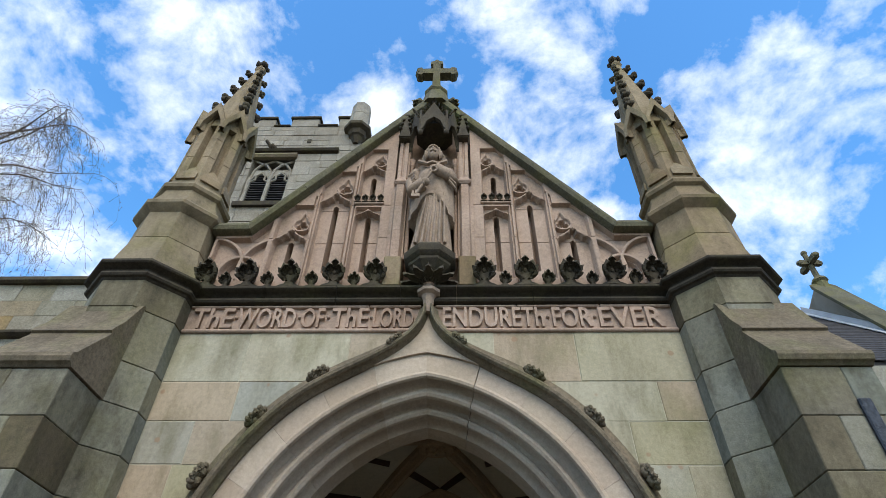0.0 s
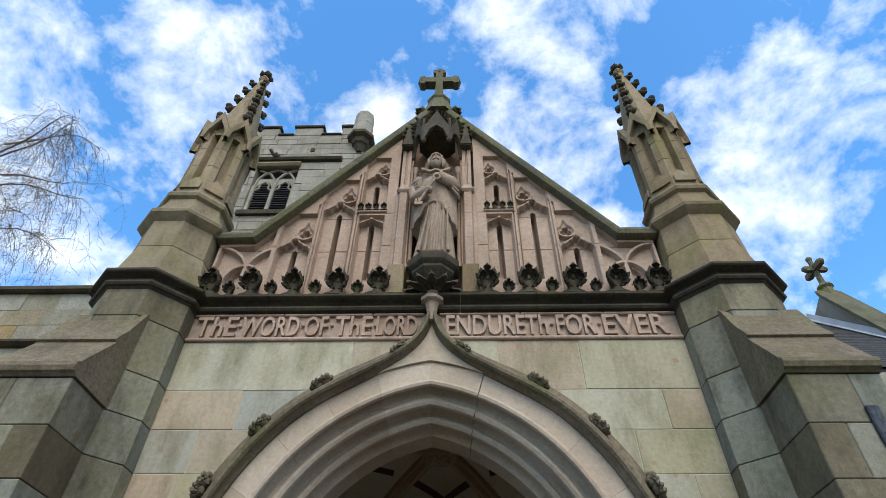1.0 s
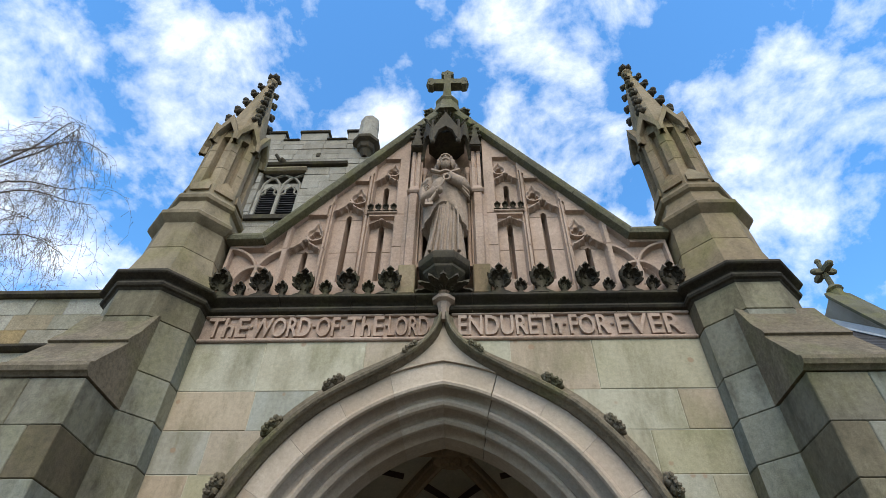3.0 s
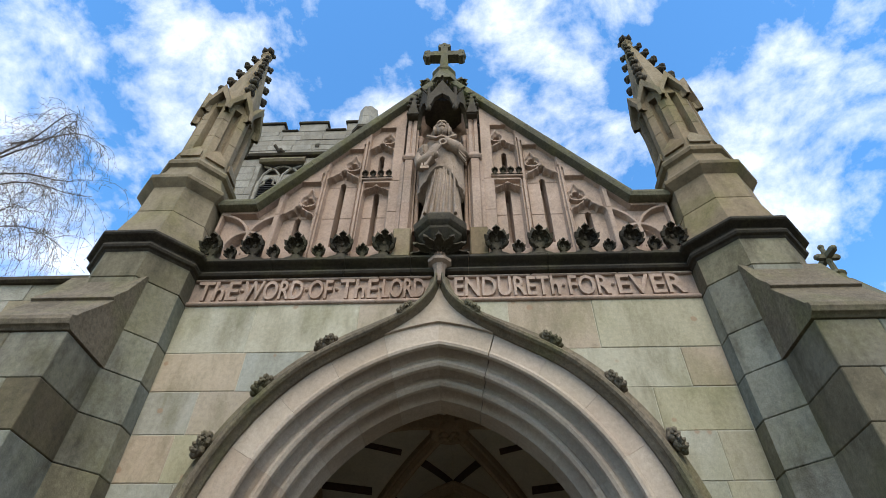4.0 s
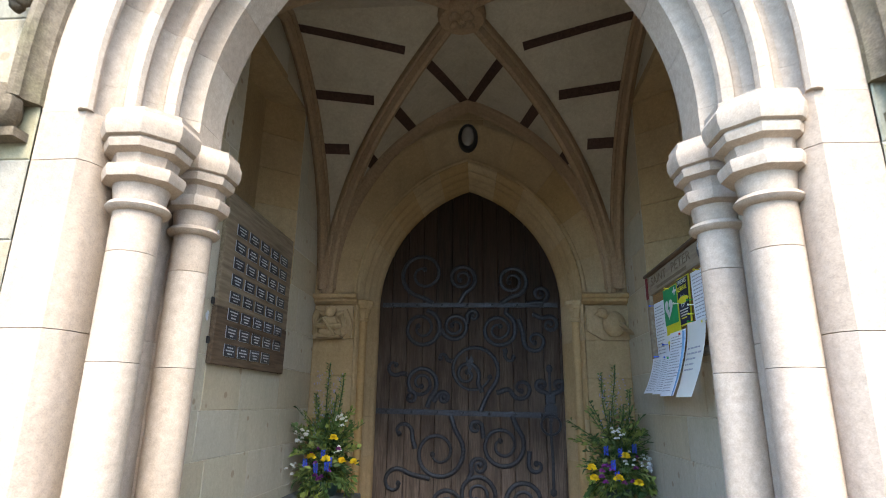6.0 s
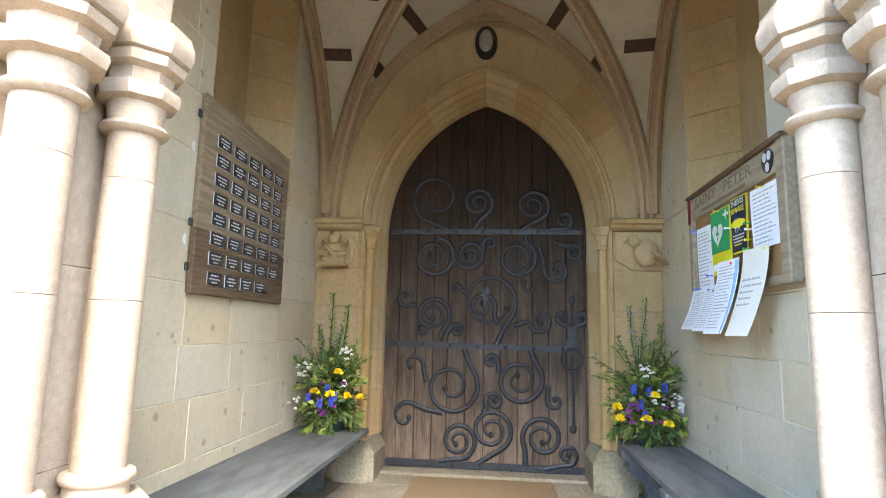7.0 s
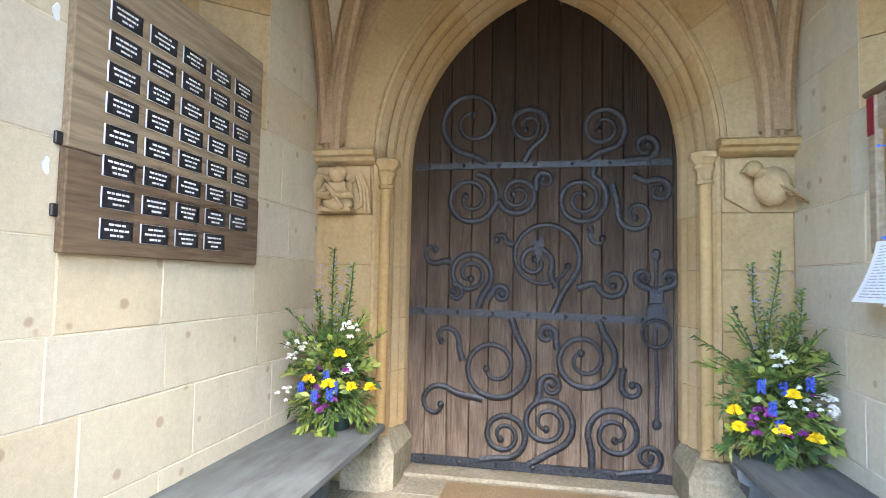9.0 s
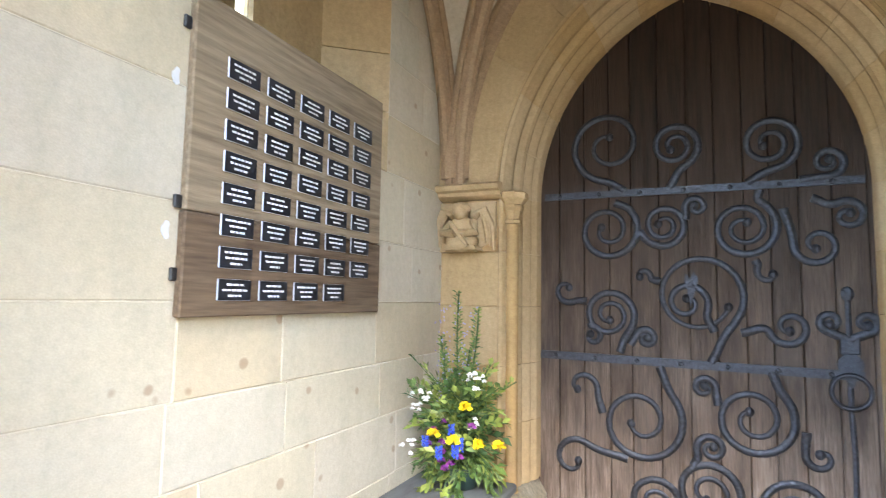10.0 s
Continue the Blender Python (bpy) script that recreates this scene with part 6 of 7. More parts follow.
M_FRAME = plain_mat("pale_oak_frame", (0.34, 0.28, 0.20), 0.7, scale=7, bump=0.3, stretch=(6, 0.8, 6), c2=(0.22, 0.17, 0.12))
M_GREEN = plain_mat("sign_green", (0.02, 0.33, 0.12), 0.5, var=0.05)
M_YELLOW = plain_mat("sign_yellow", (0.78, 0.70, 0.03), 0.5, var=0.05)
M_NAVY = plain_mat("poster_navy", (0.015, 0.02, 0.06), 0.5, var=0.1)
M_MAT = plain_mat("coir_mat", (0.28, 0.20, 0.12), 0.95, var=0.25, scale=160, bump=1.0)
M_LAMP = plain_mat("black_lamp_metal", (0.02, 0.02, 0.02), 0.45, var=0.1)
M_CUT = plain_mat("cut_letter_shadow", (0.20, 0.155, 0.105), 0.8, var=0.1)
M_RED = plain_mat("maroon_card", (0.22, 0.02, 0.03), 0.6, var=0.1)

# memorial board
BX = -1.352
mb_ = thing("memorial_board", "weathered oak memorial board with rows of small black plaques", "memorial board", (BX, 5.05, 1.31))
part("plank", MB().cbox(BX - 0.03, BX, 4.49, 5.61, 1.636, 2.335, 0.004), M_BOARD, mb_)
part("plank", MB().cbox(BX - 0.03, BX + 0.002, 4.487, 5.613, 1.312, 1.633, 0.004), M_BOARD2, mb_)
for z in (1.42, 1.64, 2.20):
    part("fixing_lug", MB().cbox(BX - 0.03, BX - 0.018, 4.465, 4.50, z, z + 0.04, 0.003), M_LAMP, mb_)
rng = random.Random(77)
variants = []
for v in range(4):
    ins = MB()
    for k, zz in enumerate((0.052, 0.034, 0.016)):
        half = rng.uniform(0.036, 0.055) if k < 2 else rng.uniform(0.025, 0.035)
        x = -half
        while x < half - 0.004:
            w = rng.uniform(0.010, 0.026)
            ins.box(0.0072, 0.0078, x, min(x + w, half), zz - 0.0036, zz + 0.0036)
            x += w + 0.004
    variants.append(ins)
made = {}
for r in range(8):
    for c in range(5):
        if r == 7 and c == 4:
            continue
        yc, z0 = 4.694 + 0.1845 * c, 2.093 - 0.1043 * r
        key = rng.randint(0, 3)
        m = Matrix.Translation((BX, yc, z0)) @ Matrix.Rotation(radians(rng.uniform(-0.5, 0.5)), 4, "X")
        if not made:
            made["plate"] = part("plaque", MB().cbox(0.0005, 0.006, -0.073, 0.073, 0.0, 0.070, 0.002), M_SILVER, mb_)
            made["face"] = part("plaque_face", MB().box(0.006, 0.0068, -0.0695, 0.0722, 0.0015, 0.0685), M_PLATE, mb_)
            for k in range(4):
                made[k] = part("inscription", variants[k], M_WHITE, mb_)
            keep = [made["plate"], made["face"], made[0], made[1], made[2], made[3]]
        pl = place_copy(made["plate"], mb_, m)
        for key2 in ("face", key):
            q = new(made[key2].name.split(".")[0], made[key2].data)
            q.parent = pl
            if key2 != "face":
                tagged(q, kind="stuff")
for o in keep:
    bpy.data.objects.remove(o)
# paint patches where old fixings were
patch = thing("old_plaster_patches", "white filler dabs on the stone beside the board", "filler")
for y, z in ((4.455, 2.04), (4.45, 1.57)):
    part("filler_dab", MB().prism([(y + 0.012 * math.sin(a) * (1 + 0.4 * math.sin(3 * a)), z + 0.028 * math.cos(a)) for a in [2 * math.pi * k / 14 for k in range(14)]], -IW - 0.004, -IW + 0.004, "x"), M_WHITE, patch)

# notice board
NX_ = 1.335
nb = thing("notice_board", "oak framed cork notice board with pinned notices", "notice board", (NX_, 4.9, 1.39))
part("back_board", MB().cbox(NX_ + 0.012, IW + 0.01, 4.33, 5.51, 1.40, 2.0, 0.004), M_FRAME, nb)
part("cork_panel", MB().box(NX_ + 0.006, NX_ + 0.013, 4.40, 5.47, 1.43, 1.87), M_CORK, nb)
part("frame_stile", MB().cbox(NX_ - 0.02, NX_ + 0.03, 4.325, 4.40, 1.385, 2.02, 0.006), M_FRAME, nb)
part("frame_stile", MB().cbox(NX_ - 0.02, NX_ + 0.03, 5.475, 5.53, 1.385, 2.02, 0.006), M_FRAME, nb)
part("frame_rail", MB().cbox(NX_ - 0.02, NX_ + 0.03, 4.40, 5.475, 1.385, 1.43, 0.006), M_FRAME, nb)
part("header_rail", MB().cbox(NX_ - 0.012, NX_ + 0.03, 4.40, 5.475, 1.87, 2.005, 0.004), M_FRAME, nb)
part("top_moulding", MB().cbox(NX_ - 0.035, NX_ + 0.03, 4.32, 5.535, 2.005, 2.028, 0.006), M_BOARD2, nb)
FACE = (90, 0, -90)
raised_text("SAINT", NX_ - 0.012, NX_ - 0.012 + 0.33, 5.42, 1.928, 0.058, 0.0015, M_CUT, nb, "carved_letters", FACE, "carved letters reading SAINT")
raised_text("PETER", NX_ - 0.012, NX_ - 0.012 + 0.34, 4.98, 1.928, 0.058, 0.0015, M_CUT, nb, "carved_letters", FACE, "carved letters reading PETER")
part("carved_line", MB().box(NX_ - 0.0135, NX_ - 0.011, 4.72, 5.30, 1.888, 1.908), M_CUT, nb)
sh = [(4.475 + 0.055 * math.sin(a) * (1 - 0.25 * max(0, -math.cos(a))), 1.94 + 0.056 * math.cos(a)) for a in [2 * math.pi * k / 24 for k in range(24)]]
shield = part("shield", MB().prism(sh, NX_ - 0.016, NX_ - 0.010, "x"), M_PLATE, nb, "black shield with three white discs")
for y, z in ((4.455, 1.962), (4.497, 1.962), (4.475, 1.912)):
    part("disc", MB().prism([(y + 0.017 * math.sin(2 * math.pi * k / 14), z + 0.022 * math.cos(2 * math.pi * k / 14)) for k in range(14)], NX_ - 0.018, NX_ - 0.0155, "x"), M_WHITE, shield)
part("maroon_badge", MB().cbox(NX_ - 0.024, NX_ - 0.02, 5.478, 5.525, 1.85, 2.0, 0.001), M_RED, nb)


def paper(name, ya, yb, z0, z1, mat, label, out=0.004, flare=0.0, skew=0.0, lines=0, ink=None, seed=0, head=0.06):
    """A pinned sheet; flare lifts its lower edge from the wall. ya is the edge nearer the door."""
    t = thing(name, label, "notice", (NX_, (ya + yb) / 2, z0), group="notices on the board")
    n = 8
    def spot(u, v, d=0.0):
        y = ya + (yb - ya) * u + skew * (1 - v)
        return (NX_ - out - d - flare * (1 - v) ** 1.7 - 0.004 * math.sin(3 * u + 2 * v), y, z0 + (z1 - z0) * v)
    g = [[spot(i / 4, k / n) for i in range(5)] + [spot(i / 4, k / n, -0.0012) for i in reversed(range(5))] for k in range(n + 1)]
    sheet = part("sheet", MB().loft(g), mat, t, smooth=30)
    if lines:
        rr = random.Random(seed)
        p = MB()
        for k in range(lines):
            v = 1 - head - (k + 0.5) * (1 - 2 * head) / lines
            h = 0.16 * (1 - 2 * head) / lines
            u, end = 0.10, rr.uniform(0.6, 0.92)
            while u < end:
                w = rr.uniform(0.05, 0.2)
                e = min(u + w, end)
                p.add([spot(u, v - h, 0.0012), spot(e, v - h, 0.0012), spot(e, v + h, 0.0012), spot(u, v + h, 0.0012)], [(0, 1, 2, 3)])
                u = e + 0.025
        tagged(part("printing", p, ink or M_INK, sheet), kind="stuff")
    return t, spot


paper("notice_sheet", 5.425, 5.195, 1.425, 1.80, M_PAPER, "white printed sheet pinned to the cork", lines=16, seed=1)
paper("notice_sheet", 4.672, 4.415, 1.562, 1.848, M_PAPER, "white printed notice pinned beside the poster", lines=13, seed=2, out=0.008)
paper("notice_sheet", 5.46, 5.12, 1.20, 1.43, M_PAPER, "white printed sheets hanging below the frame", 0.03, 0.07, 0.05, 18, seed=3)
paper("notice_sheet", 5.25, 5.0, 1.19, 1.44, M_PAPER, "closely printed newsletter hanging from its pins", 0.034, 0.08, 0.02, 18, seed=6)
paper("notice_sheet", 5.03, 4.78, 1.175, 1.55, M_PAPER, "long printed list curling away from the board", 0.036, 0.09, 0.03, 20, seed=4)
paper("notice_sheet", 4.70, 4.455, 1.165, 1.565, M_CREAM, "cream leaflet with a blank square, curling forward", 0.042, 0.10, 0.02, 5, seed=5, head=0.32)
blue = plain_mat("blue_edge", (0.22, 0.40, 0.62), 0.6, var=0.05)
ps, spot = paper("notice_sheet", 4.80, 4.787, 1.175, 1.54, blue, "narrow blue-edged sheet among the notices", 0.040, 0.09, 0.03)

aed, spot = paper("first_aid_poster", 5.185, 4.925, 1.495, 1.85, M_YELLOW, "green and yellow heart first-aid poster", 0.007)
def disc2(pts, d, mat, nm, par):
    part(nm, MB().add([spot(u, v, d + 0.0045) for u, v in pts], [tuple(range(len(pts)))]), mat, par)
disc2([(0.04, 0.33), (0.96, 0.33), (0.96, 0.98), (0.04, 0.98)], 0.0015, M_GREEN, "green_field", aed)
ht = []
for k in range(28):
    a = 2 * math.pi * k / 28
    hx, hz = 16 * math.sin(a) ** 3, 13 * math.cos(a) - 5 * math.cos(2 * a) - 2 * math.cos(3 * a) - math.cos(4 * a)
    ht.append((0.40 + hx * 0.0165, 0.62 + hz * 0.0125))
disc2(ht, 0.0026, M_WHITE, "white_heart", aed)
disc2([(0.45, 0.76), (0.33, 0.60), (0.42, 0.60), (0.36, 0.47), (0.50, 0.64), (0.42, 0.64)], 0.0036, M_GREEN, "green_bolt", aed)
disc2([(0.68, 0.86), (0.94, 0.86), (0.94, 0.90), (0.68, 0.90)], 0.0026, M_WHITE, "cross_bar", aed)
disc2([(0.78, 0.81), (0.84, 0.81), (0.84, 0.95), (0.78, 0.95)], 0.003, M_WHITE, "cross_post", aed)
disc2([(0.10, 0.06), (0.9, 0.06), (0.9, 0.16), (0.10, 0.16)], 0.0026, M_PAPER, "white_label", aed)
thv, spot = paper("warning_poster", 4.905, 4.72, 1.575, 1.862, M_YELLOW, "navy and yellow warning poster about thieves", 0.008)
disc2([(0.05, 0.03), (0.95, 0.03), (0.95, 0.97), (0.05, 0.97)], 0.0012, M_NAVY, "navy_field", thv)
disc2([(0.5 + 0.42 * math.sin(2 * math.pi * k / 24), 0.52 + 0.075 * math.cos(2 * math.pi * k / 24)) for k in range(24)], 0.0022, M_YELLOW, "yellow_oval", thv)
raised_text("THIEVES", NX_ - 0.0165, NX_ - 0.0165 + 0.15, 4.888, 1.818, 0.028, 0.0006, M_WHITE, thv, "lettering", FACE, "white word THIEVES")
raised_text("BEWARE", NX_ - 0.0165, NX_ - 0.0165 + 0.15, 4.888, 1.780, 0.028, 0.0006, M_YELLOW, thv, "lettering", FACE, "yellow word BEWARE")
for k in range(4):
    disc2([(0.15 + 0.03 * k, 0.30 - 0.055 * k), (0.85 - 0.05 * k, 0.30 - 0.055 * k), (0.85 - 0.05 * k, 0.325 - 0.055 * k), (0.15 + 0.03 * k, 0.325 - 0.055 * k)], 0.0022, M_WHITE if k < 3 else M_YELLOW, "print_line", thv)
for k in range(3):
    el = [(0.5 + 0.40 * math.sin(2 * math.pi * j / 30) * math.cos(k * 1.05) - 0.10 * math.cos(2 * math.pi * j / 30) * math.sin(k * 1.05), 0.53 + 0.09 * math.cos(2 * math.pi * j / 30) * math.cos(k * 1.05) + 0.17 * math.sin(2 * math.pi * j / 30) * math.sin(k * 1.05)) for j in range(31)]
    part("orbit_line", MB().tube([spot(u, v, 0.002) for u, v in el], 0.0012, 4, 1, (1, 0, 0)), M_PAPER, thv)
PIN = {"red": (0.7, 0.04, 0.03), "blue": (0.03, 0.12, 0.7), "green": (0.02, 0.4, 0.1), "yellow": (0.8, 0.7, 0.05), "white": (0.8, 0.8, 0.8)}
pm = {k: plain_mat("pin_" + k, v, 0.35, var=0.03) for k, v in PIN.items()}
p0 = None
for y, z, c in ((4.54, 1.84, "yellow"), (4.92, 1.72, "white"), (4.69, 1.70, "green"), (4.68, 1.67, "white"), (4.69, 1.62, "yellow"), (4.71, 1.58, "green"), (4.70, 1.55, "red"), (4.87, 1.53, "red"), (4.50, 1.55, "yellow"), (4.64, 1.55, "yellow"),
                (5.20, 1.50, "blue"), (5.19, 1.42, "blue"), (5.12, 1.41, "green"), (5.42, 1.79, "blue"), (5.40, 1.44, "blue"), (5.0, 1.49, "yellow"), (5.06, 1.84, "yellow")):
    pn = thing("drawing_pin", c + " plastic drawing pin in the cork", "drawing pin", (NX_ - 0.03, y, z), group="pins in the notice board")
    part("pin_head", MB().ball((NX_ - 0.038, y, z), 0.007, 0.007, 0.007, 8, 5).tube([(NX_ - 0.034, y, z), (NX_ - 0.006, y, z)], 0.003, 5, 1, (0, 0, 1)), pm[c], pn, smooth=60)

# benches
for side in (-1, 1):
    xa, xb = side * 0.85 if side < 0 else 0.985, side * 1.382
    be = thing("stone_bench", "long dark slate bench along the porch wall on stone brackets", "bench", (side * 1.15, 5.0, 0), group="porch benches")
    prof = [(xa, 0.378), (xa - side * 0.004, 0.385), (xa - side * 0.004, 0.41), (xa + side * 0.006, 0.42), (xb, 0.42), (xb, 0.378)]
    part("seat_slab", MB().prism([(x, z) for x, z in prof], 3.62, 6.22), M_BENCH, be)
    for yb in (3.9, 5.02, 6.06):
        br = [(xb, 0.0), (xb - side * 0.24, 0.0), (xb - side * 0.25, 0.10), (xb - side * 0.27, 0.17), (xb - side * 0.34, 0.215), (xb - side * 0.37, 0.26), (xb - side * 0.36, 0.30), (xb - side * 0.41, 0.325), (xb - side * 0.42, 0.377), (xb, 0.377)]
        part("bracket", MB().prism(br, yb - 0.06, yb + 0.06), M_BENCH, be, "shaped slate bracket")

# mat and lamp
mt = thing("door_mat", "brown coir mat lying before the door", "door mat", (0.02, 6.2, 0))
part("coir_top", MB().cbox(-0.53, 0.545, 5.885, 6.52, 0.003, 0.020, 0.008), M_MAT, mt)
rm, fr = random.Random(9), MB()
for k in range(900):
    a = rm.random()
    if k % 4 < 3:
        x, y = rm.uniform(-0.53, 0.545), (5.885 if k % 2 else 6.52) + rm.uniform(-0.006, 0.006)
    else:
        x, y = (-0.53 if k % 8 < 4 else 0.545) + rm.uniform(-0.006, 0.006), rm.uniform(5.885, 6.52)
    fr.add([(x, y, 0.004), (x + 0.004, y + 0.002, 0.004), (x + rm.uniform(-0.01, 0.01), y + rm.uniform(-0.012, 0.012), rm.uniform(0.012, 0.024))], [(0, 1, 2)])
tagged(part("mat_fringe", fr, M_MAT, mt), kind="stuff")
lamp = thing("bulkhead_lamp", "black oval bulkhead lamp with frosted glass on the wall", "lamp", (0, 6.38, 3.58))
M_FROST = plain_mat("frosted_glass", (0.30, 0.28, 0.25), 0.25, var=0.1, scale=9)
part("backplate", MB().loft([[(w * math.sin(2 * math.pi * k / 28), y, 3.585 + h * math.cos(2 * math.pi * k / 28)) for k in range(28)] for y, w, h in ((6.41, 0.095, 0.14), (6.34, 0.095, 0.14), (6.325, 0.085, 0.13), (6.325, 0.062, 0.10))]), M_LAMP, lamp, smooth=40)
part("glass", MB().ball((0, 6.325, 3.585), 0.062, 0.05, 0.10, 18, 10), M_FROST, lamp, smooth=60)

# carved corbels either side of the doorway
cb = MB()
cb.prism([(-1.385, 1.66), (-1.16, 1.66), (-1.03, 1.74), (-1.03, 1.955), (-1.385, 1.955)], 6.385, 6.41)
cb.ball((-1.215, 6.325, 1.885), 0.046, 0.045, 0.05, 14, 9)
cb.ball((-1.215, 6.335, 1.91), 0.056, 0.045, 0.034, 14, 8, lambda th, ph: 0.08 * math.sin(8 * th))
cb.ball((-1.215, 6.345, 1.79), 0.085, 0.05, 0.075, 16, 9)
cb.ball((-1.215, 6.345, 1.715), 0.10, 0.055, 0.06, 24, 9, lambda th, ph: 0.10 * math.sin(12 * th))
cb.prism([(-1.32, 1.665), (-1.11, 1.665), (-1.125, 1.69), (-1.305, 1.69)], 6.31, 6.40)
for s in (-1, 1):
    cb.tube([(-1.215 + s * 0.07, 6.34, 1.83), (-1.215 + s * 0.10, 6.315, 1.765), (-1.215 + s * 0.01, 6.295, 1.755)], 0.026, 8)
    for k in range(3):
        o = 0.022 * k
        cb.tube([(-1.215 + s * 0.06, 6.365, 1.86 + o * 0.3), (-1.215 + s * (0.115 + o * 0.5), 6.355, 1.895 + o * 0.2), (-1.215 + s * (0.135 + o), 6.36, 1.81), (-1.215 + s * (0.14 + o), 6.375, 1.71 - o)], 0.020, 7, 0.7, (0, 1, 0), lambda u: 1.2 - 0.7 * u)
cb.tube([(-1.26, 6.29, 1.82), (-1.19, 6.285, 1.74), (-1.15, 6.29, 1.68)], 0.014, 6)
cb.v = [(p[0], 6.41 - (6.41 - p[1]) * 1.45, p[2]) for p in cb.v]
cl_ = tagged(make("carved_corbel", cb, M_OCHRE, None, "", 50), "ochre stone corbel carved with a winged figure", "corbel")
cb = MB()
cb.prism([(1.385, 1.66), (1.16, 1.66), (1.03, 1.74), (1.03, 1.955), (1.385, 1.955)], 6.385, 6.41)
cb.ball((1.25, 6.345, 1.79), 0.095, 0.055, 0.105, 16, 10, lambda th, ph: 0.05 * math.sin(9 * th + 4 * ph))
cb.ball((1.15, 6.335, 1.885), 0.045, 0.045, 0.042, 12, 8)
cb.tube([(1.19, 6.335, 1.85), (1.155, 6.33, 1.875), (1.11, 6.325, 1.88), (1.085, 6.32, 1.862)], 0.026, 8, 1, (0, 1, 0), lambda u: 1.4 - 1.1 * u)
for k in range(6):
    leaf(cb, (1.22 + 0.012 * k, 6.315, 1.86 - 0.018 * k), (0.55 + 0.08 * k, -0.1, -0.75), (0, -1, 0), 0.15, 0.03, 0.2, 2)
cb.v = [(p[0], 6.41 - (6.41 - p[1]) * 1.45, p[2]) for p in cb.v]
tagged(make("carved_corbel", cb, M_OCHRE, None, "", 50), "ochre stone corbel carved with a large bird", "corbel")

# flower arrangements
M_LEAFA = plain_mat("leaf_green", (0.10, 0.17, 0.035), 0.55, var=0.25, scale=25)
M_LEAFB = plain_mat("leaf_yellow_green", (0.24, 0.30, 0.055), 0.55, var=0.25, scale=25)
M_LEAFC = plain_mat("leaf_dark_green", (0.06, 0.12, 0.035), 0.6, var=0.25, scale=25)
M_FY = plain_mat("petal_yellow", (0.80, 0.58, 0.02), 0.6, var=0.1)
M_FB = plain_mat("petal_blue", (0.05, 0.10, 0.55), 0.6, var=0.1)
M_FP = plain_mat("petal_purple", (0.24, 0.05, 0.24), 0.6, var=0.15)
M_FW = plain_mat("petal_white", (0.78, 0.77, 0.74), 0.7, var=0.05)
M_FL = plain_mat("petal_lilac", (0.36, 0.33, 0.50), 0.7, var=0.1)
M_POT = plain_mat("dark_green_bowl", (0.015, 0.035, 0.03), 0.4, var=0.1)


def blade(mb, p, d, L, W, r):
    """One narrow leaf of four triangles, slightly folded and drooping."""
    d = Vector(d).normalized()
    s = d.cross(Vector((r.uniform(-1, 1), r.uniform(-1, 1), r.uniform(-0.3, 1)))).normalized() * W
    m, e = Vector(p) + d * L * 0.5, Vector(p) + d * L + Vector((0, 0, -0.18 * L))
    mb.add([p, m + s, e, m - s, m + Vector((0, 0, -0.15 * W))], [(0, 1, 4), (1, 2, 4), (2, 3, 4), (3, 0, 4)])


def bloom(mb, c, r, n, rr):
    """A round flower of cupped petals."""
    for k in range(n):
        a = 2 * math.pi * k / n + rr.random()
        for el in (0.1, 0.7, 1.2):
            d = Vector((math.cos(a + el) * math.cos(el), math.sin(a + el) * math.cos(el), math.sin(el)))
            blade(mb, Vector(c), d, r, r * 0.42, rr)


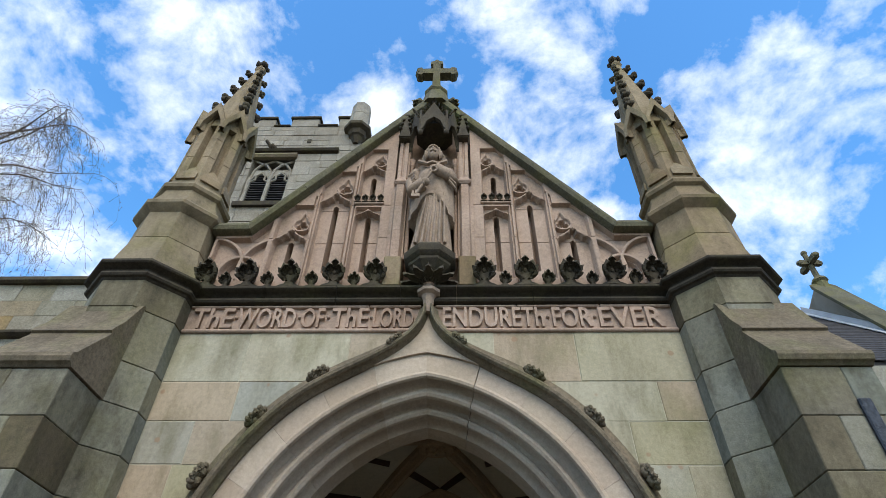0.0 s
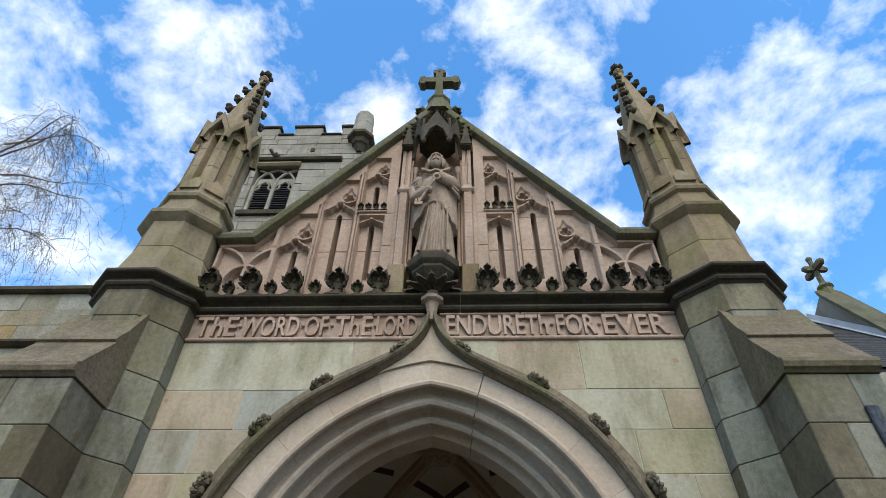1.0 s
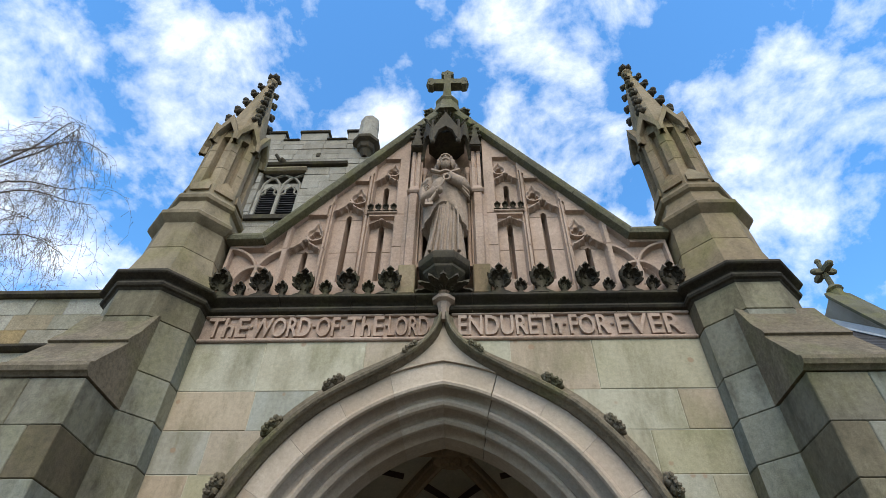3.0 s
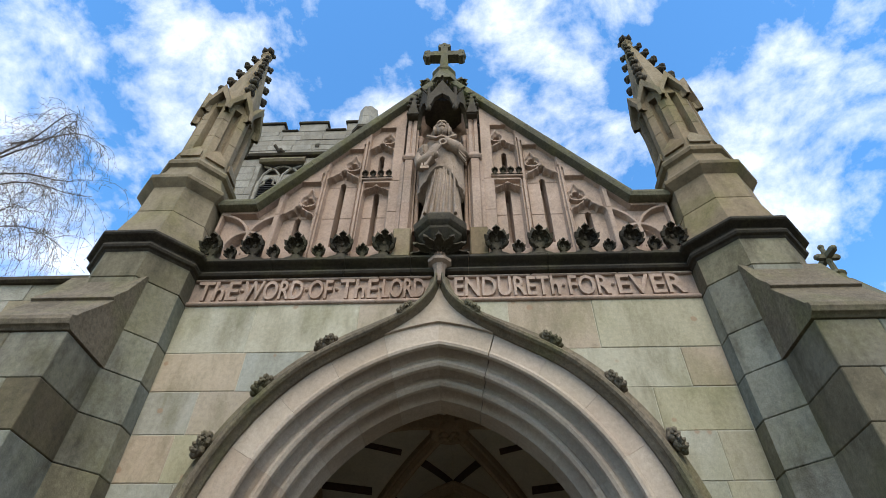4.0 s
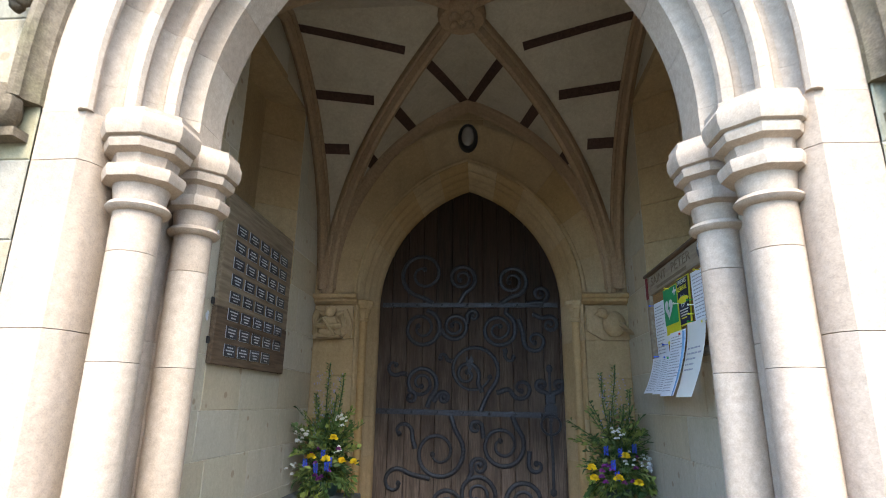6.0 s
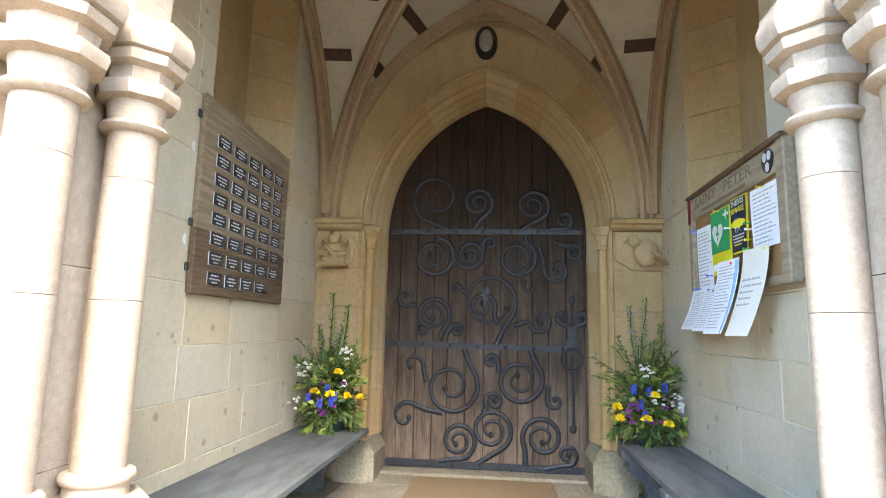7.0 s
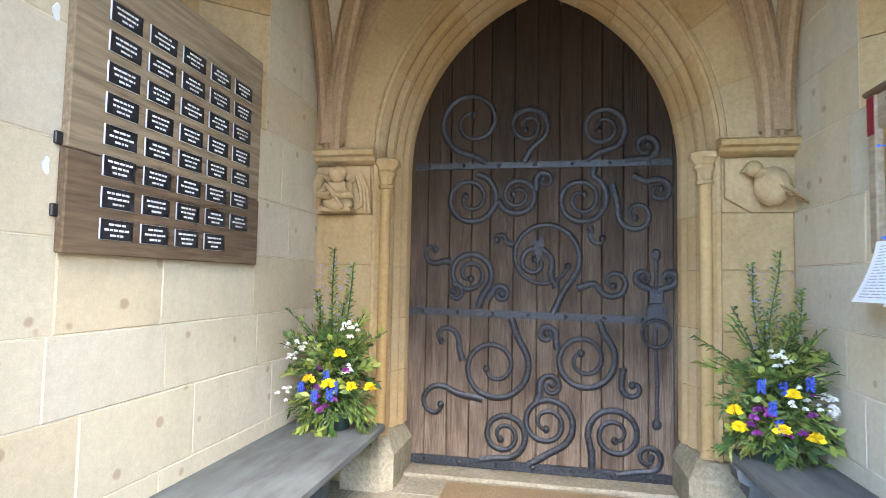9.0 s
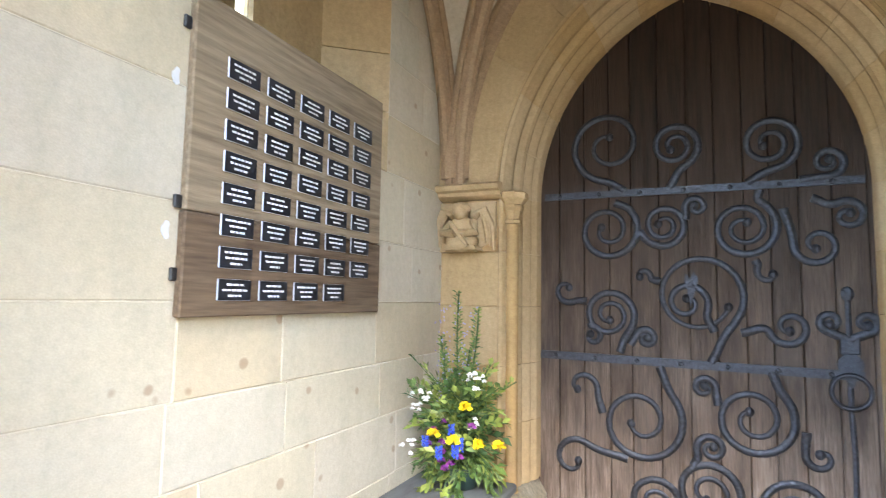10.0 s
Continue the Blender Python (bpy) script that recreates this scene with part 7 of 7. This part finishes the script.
def arrangement(cx, cy, seed, side):
    r = random.Random(seed)
    t = thing("flower_arrangement", "tall greenery with yellow and blue flowers in a bowl" if side < 0 else "leaning greenery with white blossom and spring flowers in a bowl", "flowers", (cx, cy, 0.42))
    part("bowl", MB().loft([circ(cx, cy, q, z, 20) for z, q in ((0.421, 0.07), (0.43, 0.08), (0.50, 0.105), (0.53, 0.108), (0.53, 0.095), (0.46, 0.08))]), M_POT, t, smooth=40)
    A, B, C = MB(), MB(), MB()
    stems = MB()
    # tall rosemary spires
    for x, z in ((-0.03, 1.42), (0.11, 1.33), (-0.13, 1.18), (-0.09, 1.1), (0.04, 1.12), (-0.02, 1.02), (0.09, 0.98)) if side < 0 else ((-0.09, 1.36), (0.0, 1.42), (0.12, 1.24), (0.05, 1.12), (-0.05, 1.08), (0.15, 1.0)):
        k = 10 * x
        top = Vector((cx + x, cy + r.uniform(-0.09, 0.04), z))
        p0 = Vector((cx + r.uniform(-0.04, 0.04), cy + r.uniform(-0.04, 0.04), 0.5))
        path = [p0.lerp(top, i / 8) + Vector((0.012 * math.sin(i + k), 0.012 * math.cos(i * 1.3 + k), 0)) for i in range(9)]
        stems.tube(path, 0.004, 4, 1, (1, 0.2, 0))
        for i in range(150):
            u = 0.18 + 0.82 * i / 150
            p = p0.lerp(top, u)
            a = i * 2.4
            d = (math.cos(a), math.sin(a), 0.75)
            blade(A if r.random() < 0.55 else B, p, d, r.uniform(0.04, 0.065) * (1.2 - 0.55 * u), 0.0062, r)
    # bushy middle and trailing lower sprays
    for k in range(150):
        a, el = r.uniform(0, 2 * math.pi), r.uniform(-0.75, 1.25)
        if r.random() < 0.6:
            a = -math.pi / 2 + r.uniform(-1.5, 1.5)
        L = r.uniform(0.14, 0.34) * (1.0 if el < 0.6 else 1.35) * (1.35 if r.random() < 0.12 else 1.0)
        d = Vector((math.cos(a) * math.cos(el), math.sin(a) * math.cos(el) * 0.7, math.sin(el)))
        p0 = Vector((cx, cy, 0.58 + 0.12 * max(0, math.sin(el))))
        end = p0 + d * L
        end.x = max(min(end.x, IW - 0.03), -IW + 0.03)
        end.y = min(end.y, 6.34)
        mid = p0.lerp(end, 0.55) + Vector((0, 0, 0.05))
        stems.tube([p0, mid, end], 0.003, 4, 1, (0.3, 1, 0.2))
        M = r.choice((A, A, B, B, C))
        nl = r.randint(12, 20)
        wid = r.choice((0.006, 0.010, 0.016))
        for i in range(nl):
            u = 0.25 + 0.75 * i / nl
            q = (p0.lerp(mid, u / 0.55) if u < 0.55 else mid.lerp(end, (u - 0.55) / 0.45))
            dd = (d + Vector((r.uniform(-1, 1), r.uniform(-1, 1), r.uniform(-0.8, 0.9)))).normalized()
            blade(M, q, dd, r.uniform(0.04, 0.075), wid, r)
    for nm, mb, mt_ in (("green_foliage", A, M_LEAFA), ("yellow_green_foliage", B, M_LEAFB), ("dark_foliage", C, M_LEAFC), ("stemwork", stems, M_LEAFC)):
        tagged(part(nm, mb, mt_, t), kind="stuff")
    # flowers towards the viewer
    f = -1 if side < 0 else 1
    for x, z, dy in ((-0.07, 0.715, -0.2), (0.055, 0.705, -0.24), (0.165, 0.69, -0.2), (0.24, 0.675, -0.12), (0.08, 0.85, -0.16)) if side < 0 else ((-0.22, 0.68, -0.17), (-0.21, 0.61, -0.2), (-0.05, 0.62, -0.25), (0.09, 0.59, -0.24), (0.03, 0.76, -0.16)):
        b = MB()
        bloom(b, (cx + x, cy + dy, z), 0.042, 9, r)
        part("yellow_flower", b, M_FY, t)
    for k in range(5):
        b = MB()
        c = Vector((cx + r.uniform(-0.12, 0.14), cy - r.uniform(0.14, 0.24), r.uniform(0.60, 0.80)))
        for j in range(22):
            a = j * 2.4
            q = c + Vector((0.013 * math.cos(a), 0.013 * math.sin(a), 0.0028 * j))
            b.ball(tuple(q), 0.0065, 0.0065, 0.0065, 5, 3)
        part("blue_flower", b, M_FB, t)
    for k in range(10):
        b = MB()
        bloom(b, (cx + r.uniform(-0.17, 0.17), cy - r.uniform(0.12, 0.24), r.uniform(0.56, 0.80)), 0.026, 8, r)
        part("purple_flower", b, M_FP, t)
    for x, z, n in ((-0.18, 0.86, 14), (0.13, 0.98, 14), (-0.24, 0.62, 8), (0.10, 0.78, 6)) if side < 0 else ((0.20, 0.72, 16), (0.27, 0.68, 10), (-0.02, 0.92, 12), (0.05, 0.75, 10)):
        b = MB()
        for j in range(n):
            bloom(b, (min(cx + x + r.uniform(-0.05, 0.05), IW - 0.04), cy - 0.14 + r.uniform(-0.04, 0.04), z + r.uniform(-0.05, 0.05)), 0.016, 5, r)
        part("white_blossom", b, M_FW, t)
    b = MB()
    for j in range(130):
        b.ball((cx + r.uniform(-0.12, 0.10), cy - 0.05 + r.uniform(-0.06, 0.04), r.uniform(0.85, 1.36)), 0.005, 0.005, 0.006, 4, 2)
    tagged(part("lilac_bloom", b, M_FL, t), kind="stuff")


arrangement(-1.09, 6.05, 101, -1)
arrangement(1.14, 6.05, 202, 1)
